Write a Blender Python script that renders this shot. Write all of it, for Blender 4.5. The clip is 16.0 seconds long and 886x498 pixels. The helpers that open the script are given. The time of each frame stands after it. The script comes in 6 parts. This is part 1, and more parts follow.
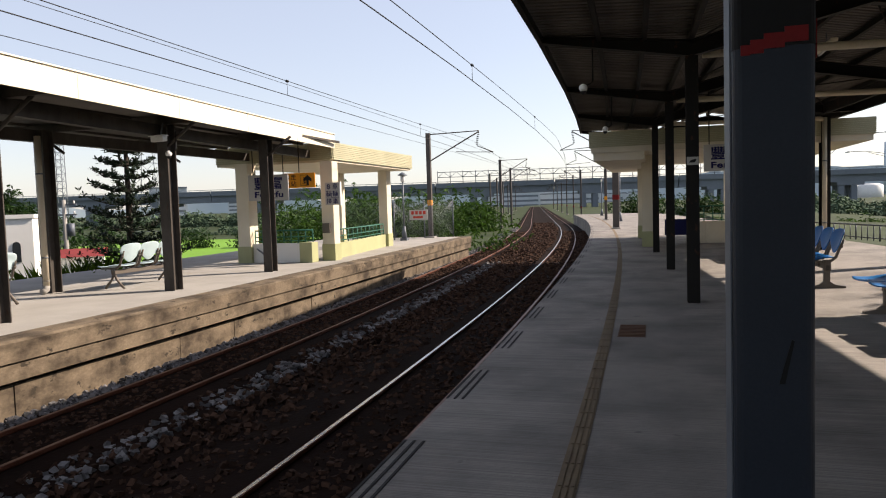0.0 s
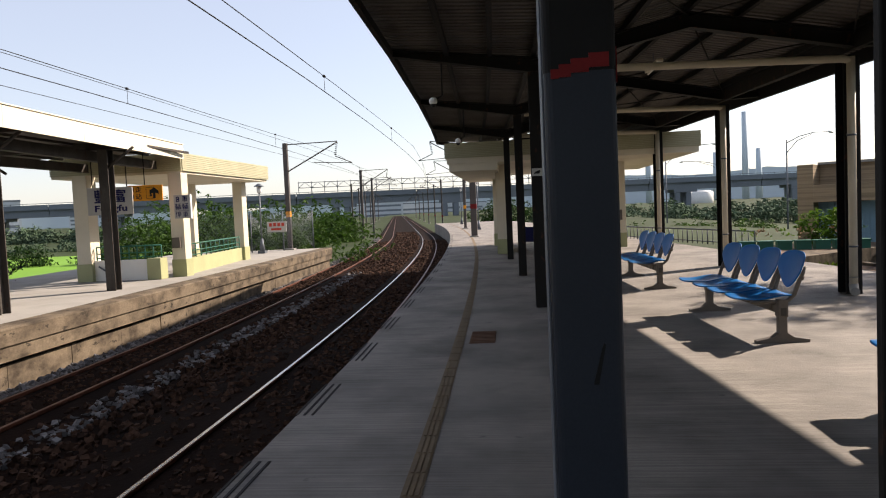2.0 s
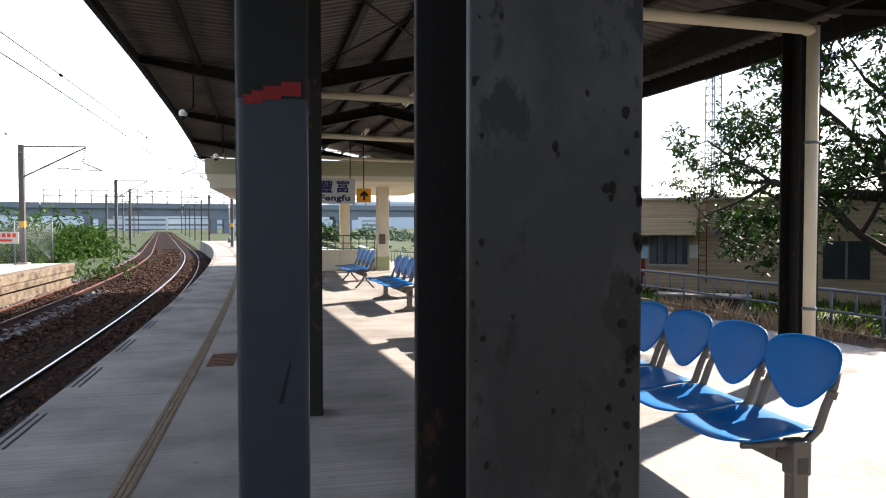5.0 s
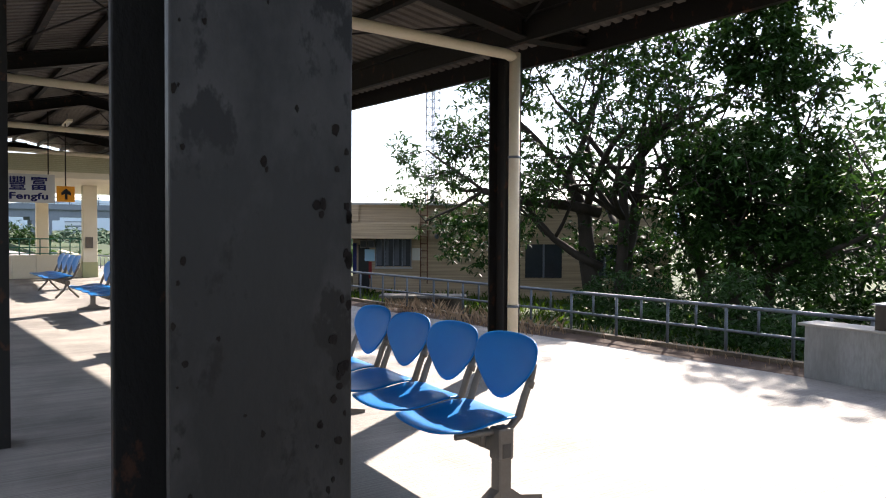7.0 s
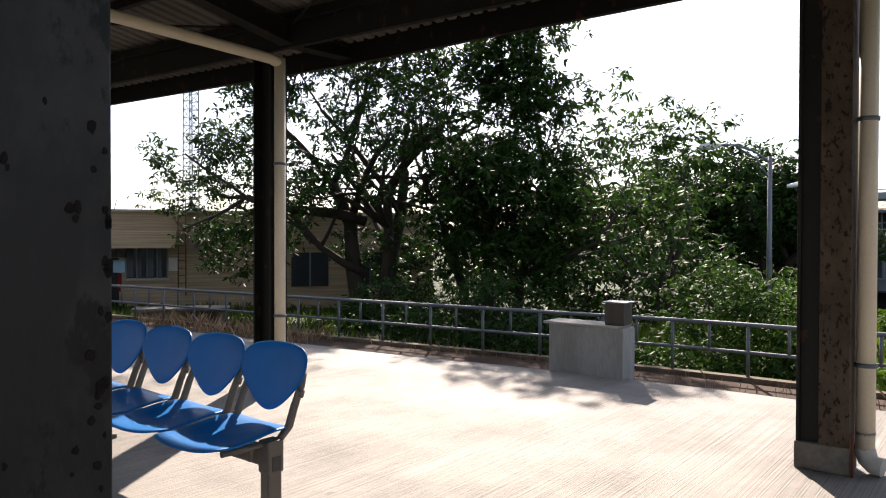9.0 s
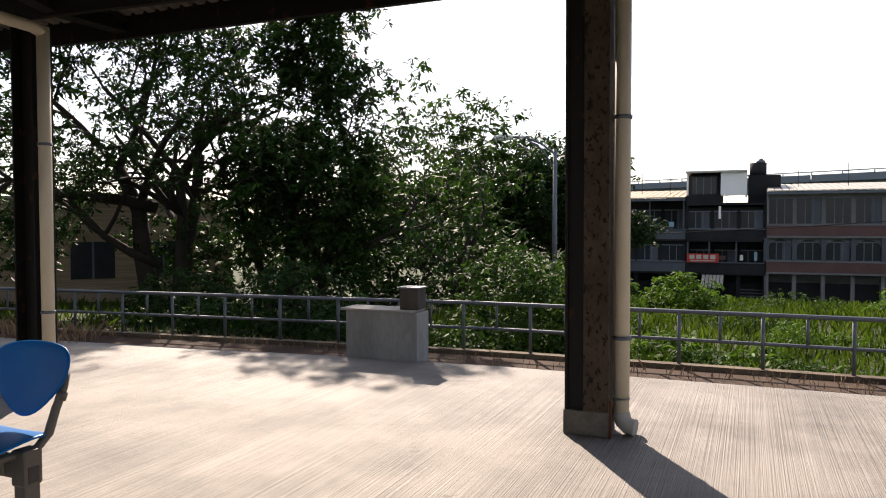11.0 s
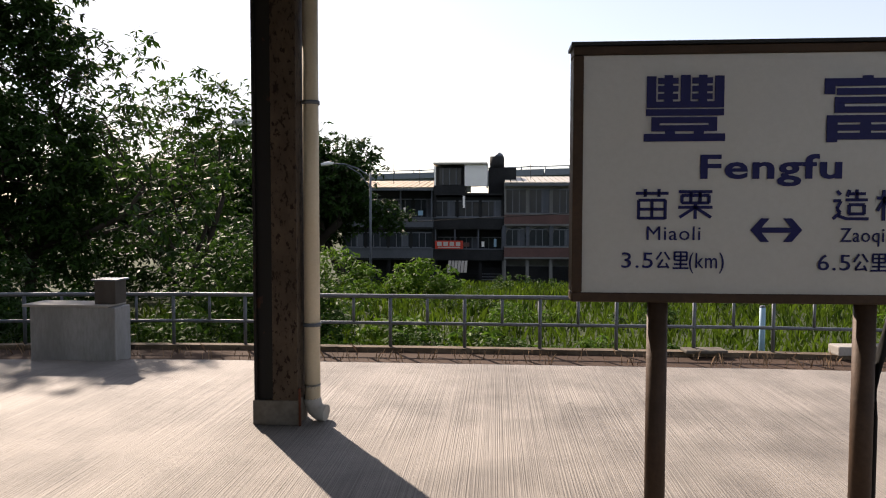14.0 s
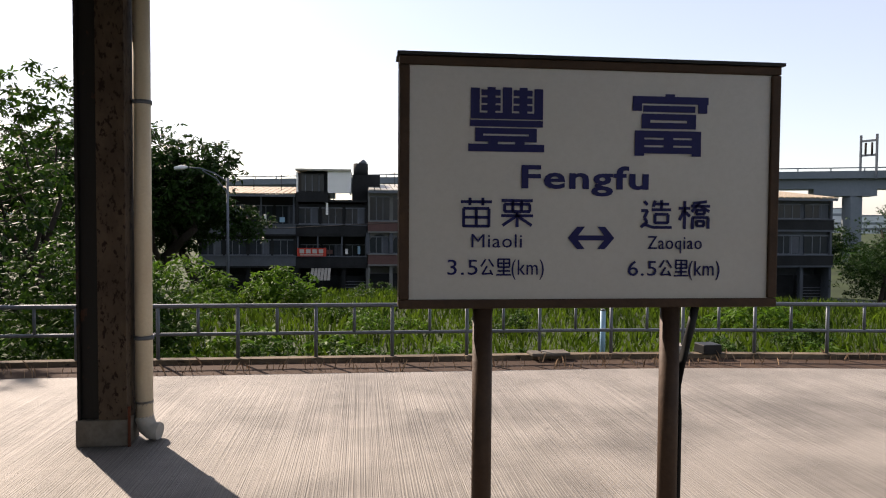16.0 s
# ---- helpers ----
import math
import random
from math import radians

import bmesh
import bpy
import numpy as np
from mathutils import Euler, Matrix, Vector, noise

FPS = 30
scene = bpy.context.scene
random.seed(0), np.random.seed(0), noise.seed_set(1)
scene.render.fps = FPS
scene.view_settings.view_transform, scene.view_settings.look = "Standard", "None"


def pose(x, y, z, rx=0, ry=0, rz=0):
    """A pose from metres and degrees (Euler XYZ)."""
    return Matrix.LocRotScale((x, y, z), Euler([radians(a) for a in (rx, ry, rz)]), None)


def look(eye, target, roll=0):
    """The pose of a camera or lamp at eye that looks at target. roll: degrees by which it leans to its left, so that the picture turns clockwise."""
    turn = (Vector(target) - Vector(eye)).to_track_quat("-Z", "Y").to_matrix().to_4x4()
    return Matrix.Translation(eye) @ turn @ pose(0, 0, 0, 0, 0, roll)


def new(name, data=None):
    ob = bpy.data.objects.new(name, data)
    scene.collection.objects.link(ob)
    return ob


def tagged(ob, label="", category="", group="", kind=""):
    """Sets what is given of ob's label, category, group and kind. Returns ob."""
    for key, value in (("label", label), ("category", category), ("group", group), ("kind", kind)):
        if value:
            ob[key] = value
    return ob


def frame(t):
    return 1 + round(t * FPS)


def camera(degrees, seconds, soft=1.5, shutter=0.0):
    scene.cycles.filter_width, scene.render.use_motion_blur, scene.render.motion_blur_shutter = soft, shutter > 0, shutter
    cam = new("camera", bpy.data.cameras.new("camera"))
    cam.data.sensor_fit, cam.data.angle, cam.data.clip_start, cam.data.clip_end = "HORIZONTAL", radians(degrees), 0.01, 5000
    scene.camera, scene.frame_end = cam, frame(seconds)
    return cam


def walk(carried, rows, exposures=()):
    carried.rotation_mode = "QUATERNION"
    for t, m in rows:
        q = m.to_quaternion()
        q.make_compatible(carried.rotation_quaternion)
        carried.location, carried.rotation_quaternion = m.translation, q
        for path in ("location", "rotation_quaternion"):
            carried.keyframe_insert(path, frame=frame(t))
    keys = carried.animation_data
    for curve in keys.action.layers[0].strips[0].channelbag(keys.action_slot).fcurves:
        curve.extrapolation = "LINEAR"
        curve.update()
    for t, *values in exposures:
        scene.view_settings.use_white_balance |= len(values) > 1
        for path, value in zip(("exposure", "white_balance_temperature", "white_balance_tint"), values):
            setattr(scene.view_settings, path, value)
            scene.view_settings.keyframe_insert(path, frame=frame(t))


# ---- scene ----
cam = camera(63.0, 16.0, soft=1.1)
# the plan is drawn in units of 1.25 m
UNIT = 1.25
PATH = [
    (0, look((0.001, 0.000, 1.662), (-0.5597, 1.9162, 1.5388), -1.79)),
    (0.5, look((0.053, 0.037, 1.658), (-0.4328, 1.9722, 1.5239), -2.10)),
    (1, look((0.099, 0.028, 1.665), (-0.3332, 1.9763, 1.5321), -2.02)),
    (1.5, look((0.117, 0.012, 1.667), (-0.2116, 1.9813, 1.5445), -2.04)),
    (2, look((0.153, 0.001, 1.684), (-0.0400, 1.9891, 1.5735), -2.56)),
    (2.5, look((0.211, 0.003, 1.678), (0.1485, 1.9999, 1.5788), -2.65)),
    (3, look((0.274, -0.018, 1.669), (0.3355, 1.9797, 1.5899), -2.01)),
    (3.5, look((0.334, -0.072, 1.681), (0.5113, 1.9194, 1.6139), -1.31)),
    (6, look((0.568, -0.122, 1.688), (1.2718, 1.7492, 1.6188), 0.25)),
    (6.5, look((0.553, -0.108, 1.695), (1.4686, 1.6689, 1.6305), 0.25)),
    (7, look((0.547, -0.117, 1.706), (1.6491, 1.5508, 1.6520), 0.35)),
    (7.5, look((0.530, -0.115, 1.707), (1.7746, 1.4499, 1.6648), 0.56)),
    (8, look((0.529, -0.106, 1.705), (1.8859, 1.3634, 1.6680), 0.37)),
    (8.5, look((0.523, -0.109, 1.704), (1.9949, 1.2448, 1.6761), 0.33)),
    (9, look((0.526, -0.115, 1.701), (2.0987, 1.1207, 1.6722), 0.13)),
    (9.5, look((0.534, -0.117, 1.691), (2.1965, 0.9940, 1.6603), -0.06)),
    (10, look((0.532, -0.143, 1.697), (2.2677, 0.8505, 1.6543), -0.14)),
    (12.5, look((0.730, -0.525, 1.704), (2.6682, -0.0378, 1.6276), -0.03)),
    (13, look((0.757, -0.645, 1.695), (2.7177, -0.2602, 1.6166), 0.02)),
    (13.5, look((0.783, -0.722, 1.692), (2.7633, -0.4523, 1.6042), 0.23)),
    (14, look((0.800, -0.786, 1.685), (2.7919, -0.6395, 1.5885), 0.08)),
    (14.5, look((0.820, -0.847, 1.681), (2.8168, -0.8075, 1.5853), 0.30)),
    (15, look((0.826, -0.888, 1.683), (2.8231, -0.9510, 1.5875), 0.18)),
    (15.5, look((0.834, -0.928, 1.684), (2.8270, -1.0747, 1.5957), 0.28)),
    (16, look((0.827, -0.953, 1.686), (2.8131, -1.1761, 1.6111), 0.38)),
]
EXPOSURES = [(0, 1.02, 6800, 17), (2.5, 1.12, 6800, 17), (3.5, 1.38, 6750, 17), (6, 2.45, 6250, 15), (7, 2.25, 6300, 15), (8, 1.88, 6450, 16), (10, 1.48, 6750, 17), (12.5, 1.15, 6900, 19), (16, 1.12, 6850, 18)]
walk(cam, PATH, EXPOSURES)

# ---- daylight ----
SUN_AZ, SUN_EL = radians(56.5), radians(34.6)
world = bpy.data.worlds.new("sky")
scene.world = world
world.use_nodes = True
wn, wl = world.node_tree.nodes, world.node_tree.links
sky = wn.new("ShaderNodeTexSky")
sky.sky_type, sky.sun_disc, sky.sun_elevation, sky.sun_rotation = "NISHITA", False, SUN_EL, SUN_AZ
sky.dust_density, sky.air_density, sky.ozone_density = 0.7, 1.0, 1.0
haze = wn.new("ShaderNodeMix")
haze.data_type = "RGBA"
haze.inputs["Factor"].default_value = 0.4
haze.inputs["B"].default_value = (5.5, 5.9, 6.6, 1)
wl.new(sky.outputs[0], haze.inputs["A"])
wl.new(haze.outputs["Result"], wn["Background"].inputs[0])
wn["Background"].inputs[1].default_value = 0.084
sun = new("sun", bpy.data.lights.new("sun", "SUN"))
sun.data.energy, sun.data.angle, sun.data.color = 5.0, radians(0.6), (1.0, 0.9, 0.76)
SUN_WAY = Vector((math.sin(SUN_AZ) * math.cos(SUN_EL), math.cos(SUN_AZ) * math.cos(SUN_EL), math.sin(SUN_EL)))
sun.matrix_world = look(SUN_WAY * 50, (0, 0, 0))


# ---- materials ----
def mat(name, base, rough=0.8, metal=0.0, dark=None, spots=None, grain=40.0, stain=1.2, bump=0.15, mix=0.5, stretch=(1, 1, 1), spot_size=9.0, spot_cut=0.62, vary=0.0, spec=0.18, scuff=None):
    """A painted, cast or grown surface: base colour, cloudy stains in a second colour, sharp spots in a third, fine grain and relief."""
    m = bpy.data.materials.new(name)
    m.use_nodes = True
    nt = m.node_tree
    n, l = nt.nodes, nt.links
    bsdf = n["Principled BSDF"]
    co = n.new("ShaderNodeTexCoord")
    mp = n.new("ShaderNodeMapping")
    mp.inputs["Scale"].default_value = stretch
    l.new(co.outputs["Object"], mp.inputs[0])

    def noise_tex(scale, detail=4.0, rough_=0.6):
        t = n.new("ShaderNodeTexNoise")
        t.inputs["Scale"].default_value, t.inputs["Detail"].default_value, t.inputs["Roughness"].default_value = scale, detail, rough_
        l.new(mp.outputs[0], t.inputs["Vector"])
        return t

    def ramp(src, a, b):
        r = n.new("ShaderNodeMapRange")
        r.inputs["From Min"].default_value, r.inputs["From Max"].default_value = a, b
        l.new(src, r.inputs["Value"])
        return r.outputs[0]

    def blend(fac, a, b):
        x = n.new("ShaderNodeMix")
        x.data_type = "RGBA"
        l.new(fac, x.inputs["Factor"])
        for sock, val in ((x.inputs["A"], a), (x.inputs["B"], b)):
            if isinstance(val, tuple):
                sock.default_value = (*val, 1)
            else:
                l.new(val, sock)
        return x.outputs["Result"]

    dark = dark or tuple(c * 0.6 for c in base)
    big, small = noise_tex(stain), noise_tex(grain, 3.0)
    f = n.new("ShaderNodeMath")
    f.operation = "MULTIPLY"
    l.new(ramp(big.outputs["Fac"], 0.4, 0.66), f.inputs[0])
    f.inputs[1].default_value = mix
    colour = blend(f.outputs[0], base, dark)
    g = n.new("ShaderNodeMath")
    g.operation = "MULTIPLY"
    l.new(ramp(small.outputs["Fac"], 0.35, 0.7), g.inputs[0])
    g.inputs[1].default_value = 0.35
    colour = blend(g.outputs[0], colour, dark)
    if scuff:
        s2 = noise_tex(3.2, 8.0, 0.62)
        colour = blend(ramp(s2.outputs["Fac"], 0.46, 0.68), colour, scuff)
    if spots:
        s = noise_tex(spot_size, 6.0, 0.65)
        colour = blend(ramp(s.outputs["Fac"], spot_cut, spot_cut + 0.04), colour, spots)
    if vary:
        oi = n.new("ShaderNodeObjectInfo")
        gi = n.new("ShaderNodeNewGeometry")
        a = n.new("ShaderNodeMath")
        a.operation = "ADD"
        l.new(oi.outputs["Random"], a.inputs[0])
        l.new(gi.outputs["Random Per Island"], a.inputs[1])
        fr = n.new("ShaderNodeMath")
        fr.operation = "FRACT"
        l.new(a.outputs[0], fr.inputs[0])
        hs = n.new("ShaderNodeHueSaturation")
        l.new(ramp(fr.outputs[0], 0.0, 1.0), hs.inputs["Value"])
        mr = hs.inputs["Value"].links[0].from_node
        mr.inputs["To Min"].default_value, mr.inputs["To Max"].default_value = 1 - vary, 1 + vary
        l.new(colour, hs.inputs["Color"])
        colour = hs.outputs[0]
    l.new(colour, bsdf.inputs["Base Color"])
    bsdf.inputs["Roughness"].default_value, bsdf.inputs["Metallic"].default_value = rough, metal
    bsdf.inputs["Specular IOR Level"].default_value = spec
    if bump:
        b = n.new("ShaderNodeBump")
        b.inputs["Strength"].default_value, b.inputs["Distance"].default_value = bump, 0.01
        l.new(small.outputs["Fac"], b.inputs["Height"])
        l.new(b.outputs[0], bsdf.inputs["Normal"])
    return m


def striped(m, axis, per_metre, depth, tint=0.75):
    """Adds brushed or ribbed lines along one axis to a material."""
    n, l = m.node_tree.nodes, m.node_tree.links
    bsdf = n["Principled BSDF"]
    co = n.new("ShaderNodeTexCoord")
    mp = n.new("ShaderNodeMapping")
    s = [0.35, 0.35, 0.35]
    s[axis] = per_metre
    mp.inputs["Scale"].default_value = s
    l.new(co.outputs["Object"], mp.inputs[0])
    t = n.new("ShaderNodeTexNoise")
    t.inputs["Scale"].default_value, t.inputs["Detail"].default_value = 1.0, 3.0
    l.new(mp.outputs[0], t.inputs["Vector"])
    r = n.new("ShaderNodeMapRange")
    r.inputs["From Min"].default_value, r.inputs["From Max"].default_value, r.inputs["To Min"].default_value, r.inputs["To Max"].default_value = 0.35, 0.62, tint, 1.06
    l.new(t.outputs["Fac"], r.inputs["Value"])
    old = bsdf.inputs["Base Color"].links[0].from_socket
    hs = n.new("ShaderNodeHueSaturation")
    l.new(old, hs.inputs["Color"])
    l.new(r.outputs[0], hs.inputs["Value"])
    l.new(hs.outputs[0], bsdf.inputs["Base Color"])
    b = n.new("ShaderNodeBump")
    b.inputs["Strength"].default_value, b.inputs["Distance"].default_value = depth, 0.012
    l.new(t.outputs["Fac"], b.inputs["Height"])
    if bsdf.inputs["Normal"].links:
        l.new(bsdf.inputs["Normal"].links[0].from_socket, b.inputs["Normal"])
    l.new(b.outputs[0], bsdf.inputs["Normal"])
    return m


M = {}
M["floor"] = striped(mat("brushed_concrete", (0.275, 0.25, 0.222), 0.74, dark=(0.14, 0.127, 0.113), spec=0.3, stain=0.8, grain=70, mix=1.0, spots=(0.14, 0.128, 0.115), spot_size=3.0, spot_cut=0.66), 1, 95, 0.8, 0.66)
M["old_concrete"] = mat("old_concrete", (0.165, 0.128, 0.088), 0.9, dark=(0.04, 0.03, 0.021), stain=2.4, grain=30, mix=1.0, bump=0.5, spots=(0.035, 0.028, 0.02), spot_size=5.0, spot_cut=0.6, stretch=(1, 0.6, 1))
M["concrete"] = mat("pale_concrete", (0.32, 0.305, 0.28), 0.9, dark=(0.2, 0.19, 0.17), stain=0.9)
M["mortar"] = mat("dirty_mortar", (0.13, 0.118, 0.1), 0.95, dark=(0.07, 0.06, 0.05), stain=4.0, grain=30, mix=0.9, bump=0.4)
# blue cast of distance haze is put into this far concrete's colour
M["far_concrete"] = mat("haze_tinted_concrete", (0.17, 0.195, 0.22), 0.9, dark=(0.12, 0.14, 0.16), stain=0.1, grain=2, bump=0)
M["steel"] = mat("rusty_dark_steel", (0.009, 0.008, 0.0072), 0.65, 0.0, spec=0.2, dark=(0.009, 0.008, 0.007), stain=3.0, mix=0.9, spots=(0.04, 0.018, 0.01), spot_size=7.0, spot_cut=0.6, bump=0.25, stretch=(1, 1, 0.6))
M["worn_steel"] = mat("worn_painted_steel", (0.013, 0.0122, 0.0117), 0.48, 0.0, dark=(0.009, 0.008, 0.0075), spec=0.25, stain=2.2, grain=45, mix=0.8, spots=(0.0035, 0.0025, 0.002), spot_size=6.5, spot_cut=0.56, bump=0.2, stretch=(1, 1, 0.55), scuff=(0.043, 0.04, 0.0385))
M["rust_column"] = mat("flaking_rusty_column", (0.07, 0.05, 0.033), 0.7, 0.0, dark=(0.03, 0.02, 0.013), stain=3.0, grain=35, mix=0.9, spots=(0.012, 0.005, 0.003), spot_size=24.0, spot_cut=0.55, bump=0.35, stretch=(1, 1, 0.6))
M["grey_steel"] = mat("weathered_grey_steel", (0.075, 0.066, 0.057), 0.6, 0.1, dark=(0.035, 0.029, 0.025), stain=2.4, grain=25, mix=0.8, spots=(0.06, 0.032, 0.02), spot_size=5.5, spot_cut=0.62, bump=0.2, stretch=(1, 1, 0.5))
M["grey_paint"] = mat("blue_grey_paint", (0.02, 0.026, 0.036), 0.42, dark=(0.013, 0.0165, 0.023), stain=1.5, grain=80, bump=0.08)
M["black_paint"] = mat("black_paint", (0.008, 0.008, 0.008), 0.6, bump=0.05)
M["red_paint"] = mat("red_paint", (0.16, 0.008, 0.008), 0.5, bump=0.05)
M["pipe"] = mat("cream_plastic_pipe", (0.56, 0.49, 0.37), 0.5, dark=(0.42, 0.36, 0.27), stain=1.5, grain=60, bump=0.05)
M["rust"] = mat("rusty_rail", (0.11, 0.034, 0.017), 0.75, 0.0, dark=(0.03, 0.012, 0.007), stain=2.0, bump=0.3)
M["rail_top"] = mat("polished_rail", (0.6, 0.58, 0.55), 0.22, 1.0, bump=0.03, mix=0.2)
M["ballast"] = mat("ballast_stone", (0.05, 0.027, 0.0175), 0.9, spec=0.08, dark=(0.008, 0.005, 0.0035), stain=5.0, grain=25, bump=0.8, vary=0.6)
M["pale_ballast"] = mat("pale_ballast_stone", (0.15, 0.145, 0.145), 0.85, spec=0.1, dark=(0.03, 0.027, 0.025), stain=4.0, grain=25, bump=0.8, vary=0.6)
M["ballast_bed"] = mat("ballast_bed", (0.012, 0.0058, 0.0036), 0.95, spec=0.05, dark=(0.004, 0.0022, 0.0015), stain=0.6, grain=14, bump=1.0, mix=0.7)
M["rail_dull"] = mat("dull_rail", (0.2, 0.12, 0.085), 0.5, 0.6, bump=0.05, dark=(0.1, 0.05, 0.035))
M["drain"] = mat("rust_stained_grating", (0.12, 0.062, 0.036), 0.85, dark=(0.06, 0.036, 0.024), stain=6, bump=0.3)
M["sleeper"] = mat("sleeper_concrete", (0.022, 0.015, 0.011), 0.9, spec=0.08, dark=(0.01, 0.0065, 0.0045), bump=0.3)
M["sheet"] = mat("roof_sheet", (0.14, 0.127, 0.112), 0.7, 0.0, dark=(0.045, 0.036, 0.03), stain=1.0, bump=0.05)
M["fascia"] = mat("cream_fascia_sheet", (0.72, 0.67, 0.53), 0.55, dark=(0.6, 0.53, 0.4), stain=1.3, spots=(0.25, 0.13, 0.06), spot_size=1.6, spot_cut=0.76, bump=0.05)
M["cream_wall"] = mat("cream_tiled_wall", (0.66, 0.6, 0.47), 0.6, dark=(0.52, 0.46, 0.34), stain=0.8, bump=0.05)
M["green_tile"] = mat("olive_tile", (0.36, 0.37, 0.2), 0.55, dark=(0.27, 0.27, 0.15), bump=0.05)
M["white_wall"] = mat("white_wall", (0.78, 0.77, 0.73), 0.8, dark=(0.7, 0.68, 0.64), stain=0.7, bump=0.05)
M["green_rail"] = mat("green_rail_paint", (0.03, 0.13, 0.09), 0.5, bump=0.03)
M["blue_seat"] = mat("blue_seat_plastic", (0.004, 0.125, 0.37), 0.36, spec=0.12, dark=(0.003, 0.085, 0.28), stain=3, grain=120, mix=0.4, bump=0.03)
M["pale_seat"] = mat("pale_blue_seat_plastic", (0.45, 0.57, 0.6), 0.4, bump=0.03)
M["bench_steel"] = mat("grey_bench_steel", (0.13, 0.112, 0.095), 0.5, 0.3, dark=(0.1, 0.085, 0.07), stain=5, bump=0.15)
M["galv"] = mat("galvanised_steel", (0.125, 0.14, 0.16), 0.55, 0.3, dark=(0.075, 0.083, 0.096), stain=3, bump=0.05)
M["mast"] = mat("mast_paint", (0.085, 0.075, 0.07), 0.7, dark=(0.05, 0.045, 0.04), stain=2)
M["tactile"] = mat("tan_tactile_paving", (0.19, 0.14, 0.085), 0.8, dark=(0.1, 0.075, 0.05), stain=3, bump=0.3)
M["groove"] = mat("dark_groove", (0.035, 0.034, 0.033), 0.9, bump=0.1)
M["earth"] = mat("bare_earth", (0.06, 0.036, 0.023), 0.95, dark=(0.022, 0.013, 0.009), stain=1.0, grain=12, bump=0.7)
M["ground"] = mat("rough_grass_ground", (0.03, 0.046, 0.011), 0.95, dark=(0.011, 0.018, 0.005), stain=0.12, grain=3, bump=0.5, mix=0.8)
M["field"] = mat("rice_field", (0.13, 0.27, 0.03), 0.9, dark=(0.1, 0.2, 0.02), stain=0.1, grain=6, bump=0.4)
M["grass"] = mat("grass_blade", (0.066, 0.108, 0.008), 0.7, spec=0.1, mix=1.0, dark=(0.011, 0.026, 0.003), stain=0.5, bump=0, vary=0.35)
M["dry_grass"] = mat("dry_grass", (0.3, 0.2, 0.12), 0.9, bump=0, vary=0.3)
M["leaf"] = mat("tree_leaf", (0.021, 0.052, 0.008), 0.55, spec=0.12, dark=(0.005, 0.014, 0.003), stain=0.7, bump=0, vary=0.4)
M["bright_leaf"] = mat("bright_leaf", (0.075, 0.145, 0.012), 0.6, spec=0.12, dark=(0.035, 0.085, 0.008), stain=0.8, bump=0, vary=0.35)
M["mid_leaf"] = mat("green_bush_leaf", (0.04, 0.086, 0.01), 0.6, spec=0.1, dark=(0.012, 0.032, 0.006), stain=1.2, bump=0, vary=0.45)
M["needle"] = mat("conifer_needles", (0.013, 0.026, 0.01), 0.6, dark=(0.005, 0.011, 0.005), bump=0, vary=0.35)
M["bark"] = mat("grey_brown_bark", (0.034, 0.027, 0.021), 0.95, dark=(0.015, 0.012, 0.009), stain=4, grain=20, bump=0.8, stretch=(1, 1, 0.3))
M["tan_tile"] = mat("tan_wall_tile", (0.33, 0.25, 0.16), 0.7, dark=(0.25, 0.185, 0.12), stain=0.5, bump=0.05)
M["shutter"] = mat("blue_grey_shutter", (0.25, 0.4, 0.5), 0.5, dark=(0.18, 0.3, 0.4), stain=0.6, bump=0.03)
M["window"] = mat("dark_window_glass", (0.03, 0.035, 0.04), 0.12, bump=0)
M["sign_white"] = mat("sign_panel_white", (0.4, 0.39, 0.36), 0.3, spec=0.4, dark=(0.34, 0.325, 0.29), stain=0.8, mix=0.4, bump=0.01)
M["cabinet_paint"] = mat("streaked_white_paint", (0.26, 0.262, 0.26), 0.8, dark=(0.11, 0.108, 0.1), stain=2.0, bump=0.05, stretch=(1, 1, 0.25))
M["ink"] = mat("navy_sign_ink", (0.006, 0.007, 0.075), 0.45, bump=0)
M["ink_red"] = mat("red_sign_ink", (0.5, 0.05, 0.03), 0.5, bump=0)
M["sign_frame"] = mat("brown_sign_frame", (0.06, 0.036, 0.022), 0.6, 0.2, dark=(0.022, 0.014, 0.01), stain=4, bump=0.2)
M["orange"] = mat("orange_sign_panel", (0.75, 0.3, 0.02), 0.5, bump=0)
M["black"] = mat("black_plastic", (0.015, 0.015, 0.015), 0.5, bump=0)
M["white_paint"] = mat("white_paint", (0.75, 0.75, 0.73), 0.5, bump=0)
M["red_roof"] = mat("red_roof_tile", (0.2, 0.035, 0.035), 0.8)
# house colours are dimmed to carry the shade on the backlit fronts
M["dark_wall"] = mat("shade_dimmed_weathered_wall", (0.024, 0.025, 0.026), 0.9, dark=(0.01, 0.0105, 0.011), stain=0.4, grain=6, mix=0.8)
M["pale_wall"] = mat("shade_dimmed_pale_wall", (0.085, 0.094, 0.108), 0.9, dark=(0.05, 0.055, 0.063), stain=0.4, grain=6)
M["pink_wall"] = mat("shade_dimmed_pink_wall", (0.12, 0.068, 0.06), 0.9, dark=(0.07, 0.042, 0.038), stain=0.5, grain=6)
# distance haze is mixed into the base colours of hill, town and wood
M["hill"] = mat("haze_tinted_hill", (0.5, 0.58, 0.64), 1.0, dark=(0.44, 0.52, 0.57), stain=0.01, grain=0.05, bump=0)
M["far_town"] = mat("haze_tinted_building", (0.5, 0.54, 0.57), 1.0, dark=(0.38, 0.42, 0.45), stain=0.05, grain=0.3, bump=0)
